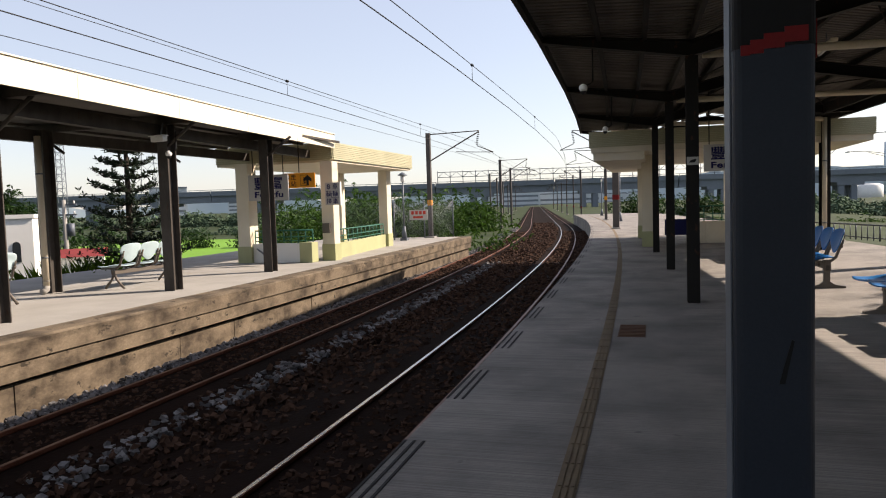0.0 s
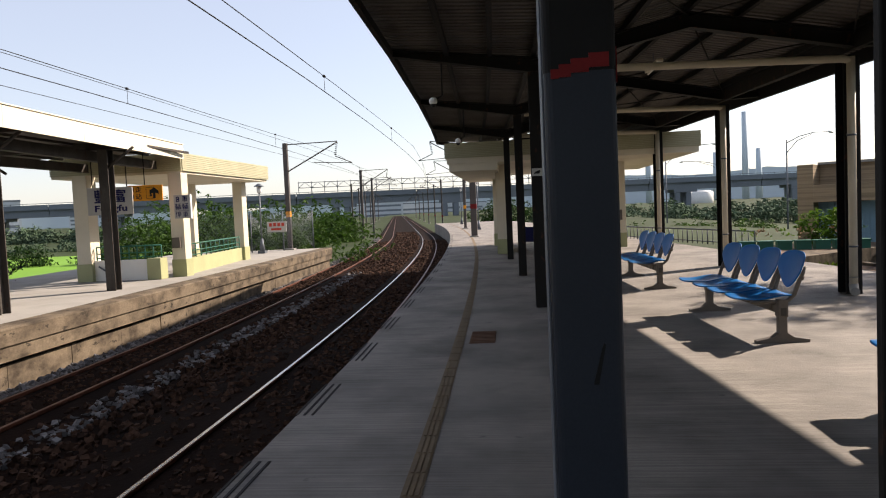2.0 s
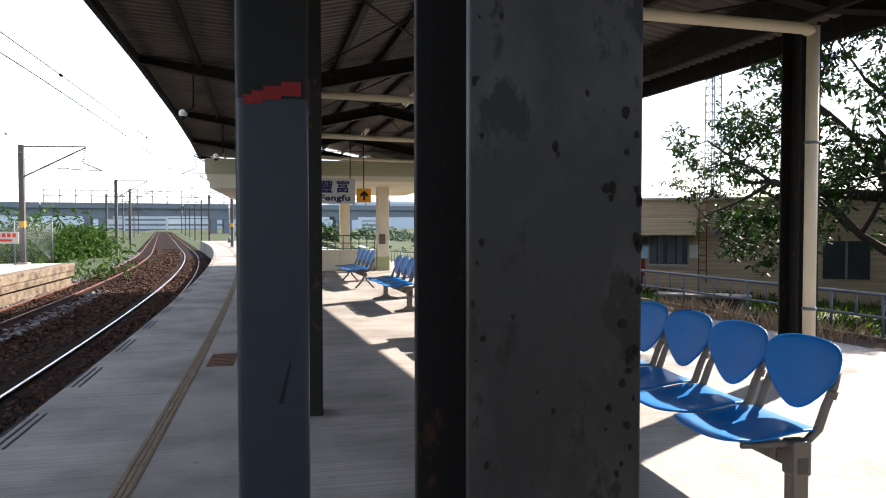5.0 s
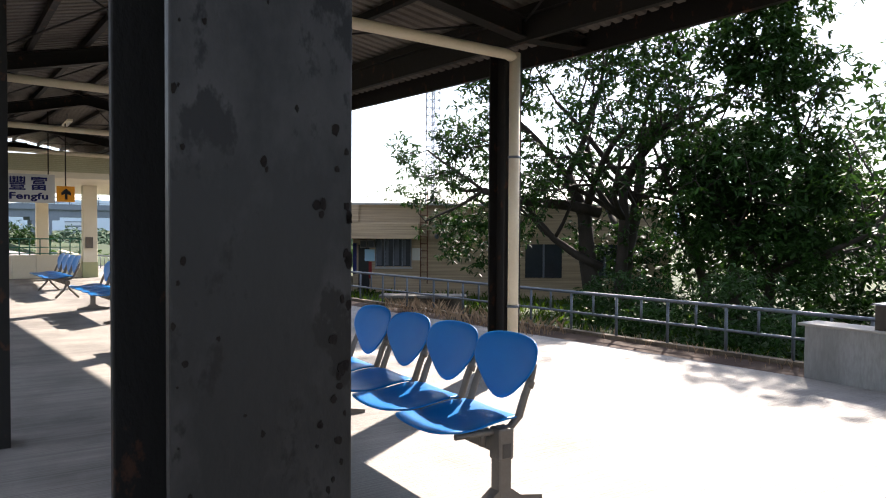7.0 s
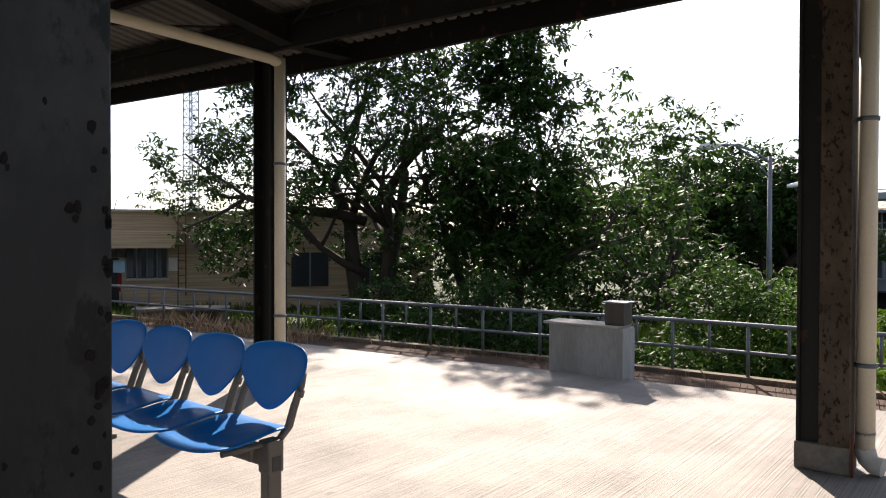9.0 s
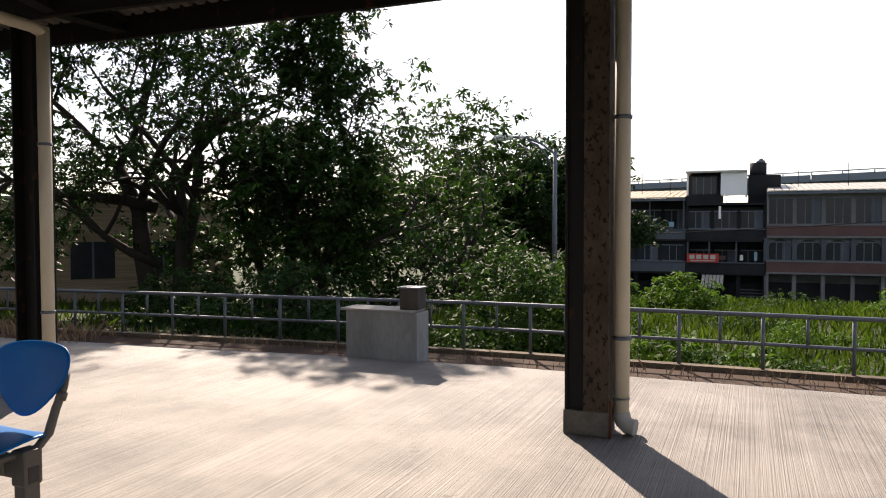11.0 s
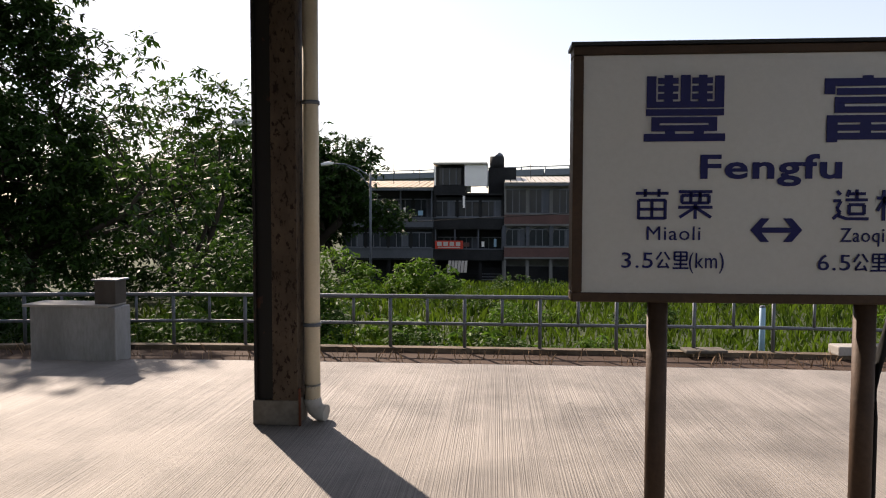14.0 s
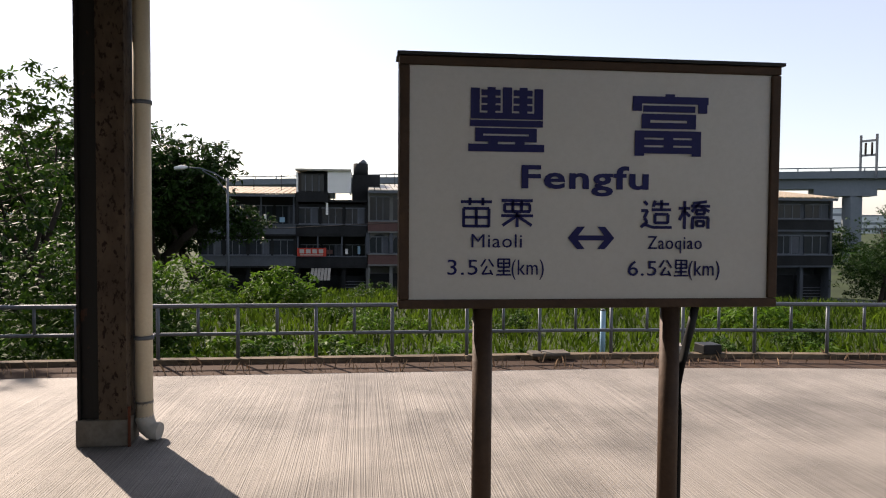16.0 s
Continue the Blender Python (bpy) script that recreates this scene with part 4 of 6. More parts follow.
def leafy(name, blobs, count, size, material, label, category, seed, kind="", puff=0.16):
    """A bush or wood: leaves in small sprays over uneven rounded masses (x, y, z, rx, ry, rz)."""
    rng = np.random.default_rng(seed)
    verts, faces = [], []
    area = [b[3] * b[5] + b[4] * b[5] for b in blobs]
    for b, a in zip(blobs, area):
        n = int(count * a / sum(area) / 10)
        for _ in range(n):
            o = rng.normal(size=3)
            o /= np.linalg.norm(o)
            r = 0.55 + 0.45 * rng.random() ** 0.5 + 0.12 * math.sin(5 * o[0] + 7 * o[1]) * math.sin(6 * o[2] + 3 * o[0])
            c = np.array(b[:3]) + o * np.array(b[3:]) * r
            leaf_quads(rng, c, puff * min(b[3:]), 14, size, verts, faces)
    ob = raw(name, verts, faces, material)
    return tagged(ob, label, category, kind=kind)


# the banyan's leaf clump at height 5.2 is unseen, added to dapple the floor
tree("banyan_tree", 14.75, 13.8, -1.78, [((0, 0, 0), (-0.03, 0.03, 1), 2.9, 0.19), ((0.3, -0.15, 0), (0.1, -0.08, 1), 3.1, 0.16), ((-0.05, -0.3, 0), (0.02, -0.2, 1), 2.8, 0.13), ((0.0, 0.05, 2.2), (-0.85, 0.6, 0.35), 2.0, 0.1), ((0.0, 0, 1.3), (-0.85, 0.5, 0.2), 1.8, 0.075), ((0.1, 0, 2.4), (0.6, -0.5, 0.75), 1.9, 0.1)],
     "tall many-stemmed tree with open dark green crown behind the fence", M["leaf"], 25000, 0.085, 0.1, 11, 0.1,
     extra=[((-0.2, -0.3, 4.75), (1.5, 1.6, 0.5), 2600), ((-1.7, 1.3, 3.3), (0.6, 0.7, 0.8), 1500), ((-1.5, 1.1, 1.7), (0.8, 0.9, 0.45), 1600), ((0.2, 0.2, 1.7), (0.9, 0.9, 0.5), 900), ((0.3, -0.5, 3.6), (0.8, 0.8, 0.5), 1500), ((-1.1, 0.7, 5.2), (1.3, 1.2, 0.75), 4200), ((-1.6, 0.6, 4.2), (0.8, 0.8, 0.5), 1500), ((-0.1, -0.1, 5.5), (1.1, 1.0, 0.4), 2000)], big=1.65)
tree("broadleaf_tree", 15.5, 10.0, -1.7, [((0, 0, 0), (0.02, 0.0, 1), 2.8, 0.12), ((0.2, -0.25, 0), (0.1, -0.05, 1), 2.6, 0.1), ((-0.1, 0.3, 0), (-0.1, 0.1, 1), 2.4, 0.09)],
     "dense dark green tree behind the platform fence", M["leaf"], 11000, 0.1, 0.13, 21, 0.06,
     extra=[((0.1, 0.0, 4.5), (0.6, 0.7, 0.7), 1900), ((0.1, -0.35, 4.0), (0.6, 0.7, 0.6), 1700), ((0, -0.1, 2.8), (0.9, 1.1, 0.8), 4200), ((-0.1, 0.1, 1.7), (0.9, 1.25, 0.8), 4200), ((0.2, -0.9, 1.9), (0.6, 0.6, 0.9), 2600), ((-0.1, 0.55, 2.5), (0.7, 0.8, 0.8), 3200), ((0.2, -0.2, 4.95), (0.8, 0.9, 0.4), 1200), ((-0.1, -0.6, 5.1), (0.7, 0.8, 0.3), 1300)], big=1.66)
tree("young_tree", 18.8, 7.4, -2.6, [((0, 0, 0), (0.02, -0.05, 1), 2.1, 0.055), ((0.12, 0.1, 0), (0.0, 0.1, 1), 1.9, 0.04)], "slender young tree with long drooping leaves", M["mid_leaf"], 4200, 0.08, 0.075, 33, 0.1,
     extra=[((0.1, -0.25, 3.0), (0.45, 0.75, 0.6), 700), ((0.1, 0.0, 2.0), (0.5, 0.6, 0.6), 1500)], big=2.15)
leafy("bush", [(9.9, 2.15, 0.2, 0.65, 0.7, 0.8), (10.1, 2.9, 0.3, 0.7, 0.7, 0.8), (9.5, 1.75, -0.1, 0.5, 0.5, 0.5), (9.0, 2.8, -0.2, 0.4, 0.7, 0.4), (9.2, 3.9, -0.2, 0.4, 0.7, 0.35)], 11000, 0.08, M["mid_leaf"], "green leafy bush growing through the fence", "bush", 41)
leafy("bush", [(9.6, 5.4, -0.15, 0.5, 0.9, 0.4), (9.6, 7.4, -0.2, 0.5, 1.0, 0.4), (10.4, 6.6, 0.2, 0.6, 1.0, 0.6), (10.5, 9.0, 0.1, 0.6, 1.1, 0.55)], 6500, 0.09, M["leaf"], "low dark undergrowth beneath the trees", "bush", 42)
for i, (bx, by, bz, r, mt, lab) in enumerate(((20.2, 3.9, -0.35, 1.0, "bright_leaf", "rounded bright green shrub on the slope"), (20.5, 1.4, -0.45, 0.75, "bright_leaf", "green shrub on the grassy slope"), (14, -8.5, -0.7, 0.8, "bright_leaf", "green shrub near the fence"),
                                              (11.2, -0.4, -0.62, 0.4, "bright_leaf", "low creeper clump behind the fence"), (11.5, 0.9, -0.6, 0.5, "bright_leaf", "low creeper clump behind the fence"), (24, -4.5, -1.1, 0.9, "bright_leaf", "grassy shrub on the slope"), (26, -9, -1.2, 1.0, "bright_leaf", "grassy shrub on the slope"))):
    leafy("shrub", [(bx, by, bz, r, r * 1.15, r * 0.75), (bx + 0.3 * r, by + 0.7 * r, bz - 0.15, 0.7 * r, 0.7 * r, 0.6 * r), (bx, by - 0.8 * r, bz - 0.2, 0.7 * r, 0.6 * r, 0.5 * r)], 2400, 0.1 + 0.05 * r, M[mt], lab, "shrub", 50 + i)


def big_tree(x, y, z, h, r, seed, label, mt="leaf", n=9000):
    rng = np.random.default_rng(seed)
    ext = [((rng.normal() * r * 0.45, rng.normal() * r * 0.45, h * (0.5 + 0.42 * rng.random())), (r * 0.55, r * 0.55, r * 0.42), n // 7) for _ in range(7)]
    return tree("large_tree", x, y, z, [((0, 0, 0), (0, 0, 1), h * 0.6, h * 0.045)], label, M[mt], n // 3, 0.035 * h, 0.045 * h, seed, 0.05, ext)


big_tree(36, 12.5, -3.0, 8.4, 3.4, 61, "large dark evergreen tree beside the houses")
big_tree(37.5, 9.6, -3.0, 8.2, 3.0, 62, "large dark evergreen tree beside the houses")
big_tree(38, 6.9, -3.0, 6.6, 2.2, 63, "dark evergreen tree beside the houses")
leafy("undergrowth", [(19, 14.5, 0.0, 1.4, 3.2, 1.6), (18.5, 11.0, -0.3, 1.2, 2.4, 1.5), (20.5, 9.0, -0.2, 1.4, 2.2, 1.7), (22, 7.2, -0.3, 1.5, 1.6, 1.7), (12.2, 10.6, -0.5, 0.8, 1.6, 0.7), (11.6, 6.8, -0.5, 0.7, 1.6, 0.65)], 15000, 0.2, M["leaf"], "dense dark undergrowth behind the trees", "bush", 43)
big_tree(27, 11.5, -2.2, 6.0, 2.4, 67, "dark tree behind the platform trees")
big_tree(34.5, 10.0, -2.8, 6.2, 2.4, 68, "dark evergreen tree near the street lamp")
big_tree(30, 16, -2.5, 6.4, 3.0, 64, "dark tree behind the platform trees")
big_tree(46, -36, -3.9, 5.6, 3.2, 65, "dark tree beyond the houses")
big_tree(-27, 24, -2.2, 4.6, 1.5, 66, "dark bushy tree behind the white house")


def conifer(x, y, z, h, r):
    rng = np.random.default_rng(7)
    th = thing("norfolk_pine", x, y, z, 0, "dark tiered conifer behind the far platform", "tree")
    part("trunk", sweep(BM(), [(0, 0, 0), (0.02, 0, h * 0.5), (0, 0, h)], [0.14, 0.09, 0.02], 8), M["bark"], th)
    bm = BM()
    verts, faces = [], []
    for k in range(17):
        zz = h * (0.06 + 0.92 * k / 17)
        rr = r * (1 - k / 17) ** 0.8 + 0.15
        m = 9
        for j in range(m):
            a = 2 * math.pi * (j / m) + rng.random() * 0.7
            L = rr * (0.75 + 0.35 * rng.random())
            d = np.array((math.cos(a), math.sin(a), 0))
            pts = [np.array((0, 0, zz)) + d * L * f + np.array((0, 0, (f * f - 0.35 * f) * L * 0.4)) for f in (0, 0.35, 0.7, 1.0)]
            sweep(bm, [tuple(q) for q in pts], [0.022, 0.017, 0.011, 0.006], 4)
            for f in np.linspace(0.25, 1.0, 14):
                c = np.array((0, 0, zz)) + d * L * f + np.array((0, 0, (f * f - 0.35 * f) * L * 0.4))
                leaf_quads(rng, c, 0.045, 13, 0.115, verts, faces, -0.7)
    part("branch", bm, M["bark"], th)
    ob = raw("needles", verts, faces, M["needle"])
    ob.parent = th
    return th


conifer(-14.1, 17.0, -2.0, 6.6, 1.75)


def blades(name, count, area, h, material, label, seed, width=0.012):
    rng = np.random.default_rng(seed)
    verts, faces = [], []
    for _ in range(count):
        x = area[0] + (area[1] - area[0]) * rng.random() ** 1.5
        y = area[2] + (area[3] - area[2]) * rng.random()
        z = ground_z(x, y) if area[4] is None else area[4]
        s = h * (0.5 + rng.random()) * (1 + 0.05 * (x - area[0]))
        a, l = rng.random() * 6.28, rng.normal(size=2) * 0.35 * s
        w = width * (1 + 0.12 * (x - area[0]))
        k = len(verts)
        c, d = math.cos(a) * w, math.sin(a) * w
        verts += [(x - c, y - d, z - 0.02), (x + c, y + d, z - 0.02), (x + c * 0.7 + l[0] * 0.4, y + d * 0.7 + l[1] * 0.4, z + s * 0.6), (x + l[0], y + l[1], z + s)]
        faces += [(k, k + 1, k + 2), (k, k + 2, k + 3)]
    return tagged(raw(name, verts, faces, material), label, "grass", kind="stuff")


blades("grass", 30000, (7.95, 34, -16, 7, None), 0.16, M["grass"], "long bright green grass on the slope beyond the fence", 71)
blades("grass", 6000, (6.9, 16, 8, 24, None), 0.12, M["grass"], "rough green grass behind the platform", 72)
blades("dry_grass", 700, (7.25, 7.7, -8, 9.5, -0.02), 0.07, M["dry_grass"], "dry weeds along the platform kerb", 73, 0.004)
blades("dry_grass", 500, (6.5, 7.2, 7.0, 11, -0.02), 0.16, M["dry_grass"], "dead brown weeds by the railing", 74, 0.004)
blades("tall_grass", 900, (-14.2, -13.1, 13.4, 16.2, -1.2), 1.0, M["grass"], "tall reedy grass behind the far platform", 75, 0.02)


# ---- kerb, fence and white cabinet on the field side ----
def kerb():
    ys = steps(-14, 14, 1.0)
    solid("kerb_strip", ribbon(BM(), [(0.002, -0.4), (0.002, -0.03), (0.62, -0.02), (0.62, -0.4)], ys, right_edge), M["earth"], "bare brown earth strip beside the platform floor", "ground", kind="structure")
    solid("kerb", ribbon(BM(), [(0.6, -0.4), (0.6, 0.025), (0.72, 0.025), (0.72, -0.4)], ys, right_edge), M["old_concrete"], "low stained concrete kerb under the fence", "kerb", kind="structure")


kerb()


def fence():
    th = thing("pipe_fence", 0, 0, 0, 0, "galvanised pipe fence along the platform edge", "fence")
    ys = steps(-13.3, 13.4, 0.37)
    x = lambda y: right_edge(y) + 0.66
    bm = sweep(BM(), [(x(y), y, 0.53) for y in ys], 0.021, 8)
    part("top_rail", bm, M["galv"], th)
    part("middle_rail", sweep(BM(), [(x(y), y, 0.26) for y in ys], 0.017, 8), M["galv"], th)
    for i, y in enumerate(ys):
        part("post" if i % 2 else "baluster", sweep(BM(), [(x(y), y, 0.02 if i % 2 else 0.26), (x(y), y, 0.53)], 0.018 if i % 2 else 0.015, 8), M["galv"], th)
    return th


fence()


def cabinet():
    th = thing("white_cabinet", 7.3, 3.25, 0, 0, "white painted concrete box with streaked sides by the fence", "cabinet")
    part("body", box(BM(), -0.33, -0.41, -0.05, -0.05, 0.41, 0.49, 0.012), M["cabinet_paint"], th)
    part("lid", box(BM(), -0.36, -0.36, 0.491, -0.03, 0.46, 0.515, 0.005), M["concrete"], th)
    bx = part("meter_box", box(BM(), -0.3, -0.4, 0.516, -0.1, -0.2, 0.73, 0.006), M["grey_steel"], th, "small dark metal box")
    part("meter_lid", box(BM(), -0.32, -0.42, 0.731, -0.08, -0.18, 0.745), M["galv"], bx)


cabinet()


# ---- things on the near platform ----
def floor_marks():
    th = thing("tactile_strip", 0, 0, 0, 0, "worn tan ribbed warning strip along the platform", "tactile strip", kind="structure")
    ys = steps(-6, 62, 0.3)
    for y0, y1 in zip(ys, ys[1:]):
        if y1 < 24:
            bm = BM()
            for o in (-0.03, 0.0, 0.03):
                x0, x1 = -0.39 + o + bend(y0), -0.39 + o + bend(y1)
                prism(bm, [(x0 - 0.009, y0 + 0.012), (x1 - 0.009, y1 - 0.012), (x1 + 0.009, y1 - 0.012), (x0 + 0.009, y0 + 0.012)], 0.004, 0.01)
            x0, x1 = -0.39 + bend(y0), -0.39 + bend(y1)
            prism(bm, [(x0 - 0.05, y0 + 0.002), (x1 - 0.05, y1 - 0.002), (x1 + 0.05, y1 - 0.002), (x0 + 0.05, y0 + 0.002)], 0.0, 0.005)
            part("tile", bm, M["tactile"], th)
    part("far_run", ribbon(BM(), [(-0.44, 0.0), (-0.34, 0.0), (-0.34, 0.005), (-0.44, 0.005)], steps(24, 62, 1), bend), M["tactile"], th)
    gr = thing("edge_grooves", 0, 0, 0, 0, "sets of three dark anti-slip strips at the platform edge", "anti-slip strips", kind="structure")
    y = 0.32
    while y < 40:
        for o in (-0.11, -0.055, 0.0):
            bm = BM()
            x0, x1 = -1.24 + o + bend(y - 0.9), -1.24 + o + bend(y)
            prism(bm, [(x0 - 0.008, y - 0.85), (x1 - 0.008, y), (x1 + 0.008, y), (x0 + 0.008, y - 0.85)], 0.0, 0.005)
            part("strip", bm, M["groove"], gr)
        y += 1.74
    dr = thing("drain_cover", -0.22, 7.45, 0, 0, "rusty slotted drain cover set in the floor", "drain cover")
    part("frame", box(BM(), -0.13, -0.34, 0.0, 0.13, 0.34, 0.005), M["drain"], dr)
    for i in range(8):
        part("slat", box(BM(), -0.12, -0.31 + i * 0.08, 0.005, 0.12, -0.27 + i * 0.08, 0.012), M["drain"], dr)


floor_marks()


def cctv(x, y, z, top, label):
    th = thing("security_camera", x, y, z, 0, label, "camera", "security cameras")
    part("bracket", sweep(BM(), [(0.12, 0.05, top - z), (0.12, 0.05, 0.1), (0.06, 0.02, 0.06), (0, 0, 0.05)], 0.012, 6), M["black"], th)
    bm = BM()
    bmesh.ops.create_uvsphere(bm, u_segments=14, v_segments=8, radius=0.055)
    hood = part("housing", moved(bm, 0, 0, 0.02), M["white_wall"], th)
    bm = BM()
    bmesh.ops.create_uvsphere(bm, u_segments=14, v_segments=8, radius=0.04)
    part("dome", moved(bm, 0, 0, -0.025), M["black"], hood)
    return th


cctv(-0.85, 13.98, 2.62, 3.3, "white dome security camera hanging under the canopy")
cctv(-0.85, 9.58, 2.75, 3.3, "grey security camera on a bracket under the canopy")


pl = thing("camera_notice", row_a(9.6), 9.6 - 0.104, 1.72, 0, "small white camera notice plate on a column", "sign")
part("plate", box(BM(), -0.07, -0.006, 0, 0.07, 0, 0.1), M["sign_white"], pl)
part("pictogram", prism(BM(), [(-0.045, 0.03), (0.02, 0.03), (0.045, 0.06), (0.03, 0.075), (-0.03, 0.055)], -0.009, -0.0065, 1), M["black"], pl)


def batten_lamp(x, y, z, rz):
    th = thing("tube_lamp", x, y, z, rz, "unlit cream fluorescent batten under the canopy", "lamp", "canopy lamps")
    part("housing", box(BM(), -0.05, -0.5, 0, 0.05, 0.5, 0.05, 0.01), M["fascia"], th)
    part("tube", sweep(BM(), [(0, -0.46, -0.02), (0, 0.46, -0.02)], 0.016, 8), M["white_paint"], th)
    part("hanger", sweep(BM(), [(0, 0, 0.05), (0, 0, 0.22)], 0.008, 6), M["galv"], th)


for yy in (3.0, 7.4, 11.8, 16.2):
    batten_lamp((row_a(yy) + row_b(yy)) / 2 + 0.1, yy, 3.42, 0)


# ---- stair shelters ----
def picket_rail(th, x0, y0, x1, y1, z0, z1, count):
    bm = sweep(BM(), [(x0, y0, z1), (x1, y1, z1)], 0.02, 6)
    part("handrail", bm, M["green_rail"], th)
    part("handrail", sweep(BM(), [(x0, y0, z0 + 0.06), (x1, y1, z0 + 0.06)], 0.014, 6), M["green_rail"], th)
    part("handrail", sweep(BM(), [(x0, y0, (z0 + z1) / 2), (x1, y1, (z0 + z1) / 2)], 0.014, 6), M["green_rail"], th)
    for i in range(count + 1):
        f = i / count
        part("picket", sweep(BM(), [(x0 + (x1 - x0) * f, y0 + (y1 - y0) * f, z0), (x0 + (x1 - x0) * f, y0 + (y1 - y0) * f, z1)], 0.016, 6), M["green_rail"], th)


def ribbed_band(th, x0, y0, x1, y1, z0, z1):
    """A fascia clad in narrow level boards."""
    n = 9
    d = Vector((x1 - x0, y1 - y0, 0)).normalized()
    s = Vector((d.y, -d.x, 0)) * 0.02
    for i in range(n):
        a, b = z0 + (z1 - z0) * i / n, z0 + (z1 - z0) * (i + 1) / n - 0.006
        prism_pts = [(x0 + s.x, y0 + s.y), (x1 + s.x, y1 + s.y), (x1 - s.x, y1 - s.y), (x0 - s.x, y0 - s.y)]
        part("board", prism(BM(), prism_pts, a, b), M["fascia_olive"], th)


M["fascia_olive"] = mat("olive_cream_board", (0.42, 0.4, 0.27), 0.6, dark=(0.3, 0.285, 0.18), stain=1.0, bump=0.05)


def near_shelter():
    th = thing("stair_shelter", 0, 0, 0, 0, "cream stair shelter with tiled walls and flat roof", "shelter", "stair shelters")
    part("roof", box(BM(), -1.5, 18.75, 2.5, 4.85, 27.5, 3.0), M["cream_wall"], th)
    part("soffit_beam", box(BM(), -1.45, 18.8, 2.3, -0.2, 27.4, 2.499), M["cream_wall"], th)
    ribbed_band(th, -1.53, 18.72, 4.88, 18.72, 2.64, 3.03)
    ribbed_band(th, 4.88, 18.72, 4.88, 27.5, 2.64, 3.03)
    ribbed_band(th, -1.53, 27.5, -1.53, 18.72, 2.64, 3.03)
    for x0, y0, x1, y1 in ((-0.3, 20.5, -0.02, 20.85), (-0.5, 25.0, -0.22, 25.3), (3.1, 21.6, 3.45, 21.95), (2.35, 26.6, 2.7, 26.95), (1.2, 26.6, 1.5, 26.9)):
        pl = part("pillar", box(BM(), x0, y0, 0, x1, y1, 2.5, 0.01), M["cream_wall"], th)
        part("tiled_foot", box(BM(), x0 - 0.012, y0 - 0.012, 0.0, x1 + 0.012, y1 + 0.012, 0.42), M["green_tile"], pl)
    part("low_wall", box(BM(), -0.28, 20.86, 0, -0.1, 25.0, 0.42), M["green_tile"], th)
    for i in range(4):
        part("wall_tile", box(BM(), 0.9 + i * 0.55, 21.85, 0.0, 1.44 + i * 0.55, 22.0, 0.62, 0.004), M["cream_wall"], th)
    part("side_wall", box(BM(), 2.95, 22.1, 0, 3.1, 26.5, 0.62), M["cream_wall"], th)
    picket_rail(th, 0.9, 21.9, 3.05, 21.9, 0.6, 1.05, 9)
    picket_rail(th, -0.19, 20.9, -0.3, 24.9, 0.42, 0.85, 9)
    part("meter_box", box(BM(), 3.15, 21.5, 0.8, 3.33, 21.6, 1.1, 0.005), M["bench_steel"], th)
    part("notice", box(BM(), 0.3, 21.7, 0.25, 0.95, 21.76, 0.7), M["ink"], th, "dark blue notice panel")
    return th


near_shelter()


def hanging_sign(x0, z0, w, h, y, rz=0.0, drop=1.2):
    th = thing("hanging_name_sign", x0, y, z0, rz, "white hanging station sign with navy writing", "sign", "hanging signs")
    part("panel", box(BM(), 0, 0, 0, w, 0.06, h, 0.006), M["sign_white"], th)
    u = h / 0.54
    for strokes, a in ((FENG, 0.11), (FU, 0.39)):
        part("lettering", moved(blocks(strokes, a * w / 0.7, 0.235 * u, 0.21 * w / 0.7, 0.255 * u), 0, -0.003, 0), M["ink"], th)
    part("lettering", moved(text_mesh("Fengfu", 0.17 * u, 0.5 * w / 0.7, 1.05, 0.006), 0.11 * w / 0.7, -0.003, 0.07 * u), M["ink"], th)
    for x in (0.12 * w, 0.88 * w):
        part("hanger", sweep(BM(), [(x, 0.03, h), (x, 0.03, h + drop)], 0.012, 6), M["steel"], th)
    return th


def arrow_sign(x0, z0, w, h, y, rz=0.0, bars=False, drop=1.2):
    th = thing("exit_sign", x0, y, z0, rz, "orange hanging sign with a black arrow", "sign", "hanging signs")
    part("panel", box(BM(), 0, 0, 0, w, 0.06, h, 0.006), M["orange"], th)
    c = w - 0.5 * h
    k = h / 10
    part("arrow", moved(prism(BM(), [(c - 0.8 * k, 1.5 * k), (c + 0.8 * k, 1.5 * k), (c + 0.8 * k, 5 * k), (c + 2.8 * k, 4 * k), (c + 2.8 * k, 6 * k), (c, 8.6 * k), (c - 2.8 * k, 6 * k), (c - 2.8 * k, 4 * k), (c - 0.8 * k, 5 * k)], -0.002, 0.002, 1), 0, -0.003, 0), M["black"], th)
    if bars:
        for strokes, j in ((ZOU, 1), (ZHAN, 0)):
            part("lettering", moved(glyph(strokes, 0.19, 0.04 + j * 0.155, 0.13, 0.13, 0.014), 0, -0.003, 0), M["black"], th)
            part("lettering", moved(box(BM(), 0.05, -0.0015, 0.06 + j * 0.15, 0.15, 0.0015, 0.15 + j * 0.15), 0, -0.003, 0), M["black"], th)
        bm = BM()
        for a, b, c, d in ((0.42, 0.05, 0.6, 0.058), (0.42, 0.302, 0.6, 0.31), (0.42, 0.058, 0.428, 0.302), (0.592, 0.058, 0.6, 0.302), (0.47, 0.1, 0.55, 0.11), (0.51, 0.11, 0.55, 0.15), (0.5, 0.2, 0.55, 0.25)):
            box(bm, a, -0.0045, b, c, -0.0015, d)
        part("pictogram", bm, M["black"], th)
    part("hanger", sweep(BM(), [(w * 0.5, 0.03, h), (w * 0.5, 0.03, h + drop)], 0.012, 6), M["steel"], th)
    return th


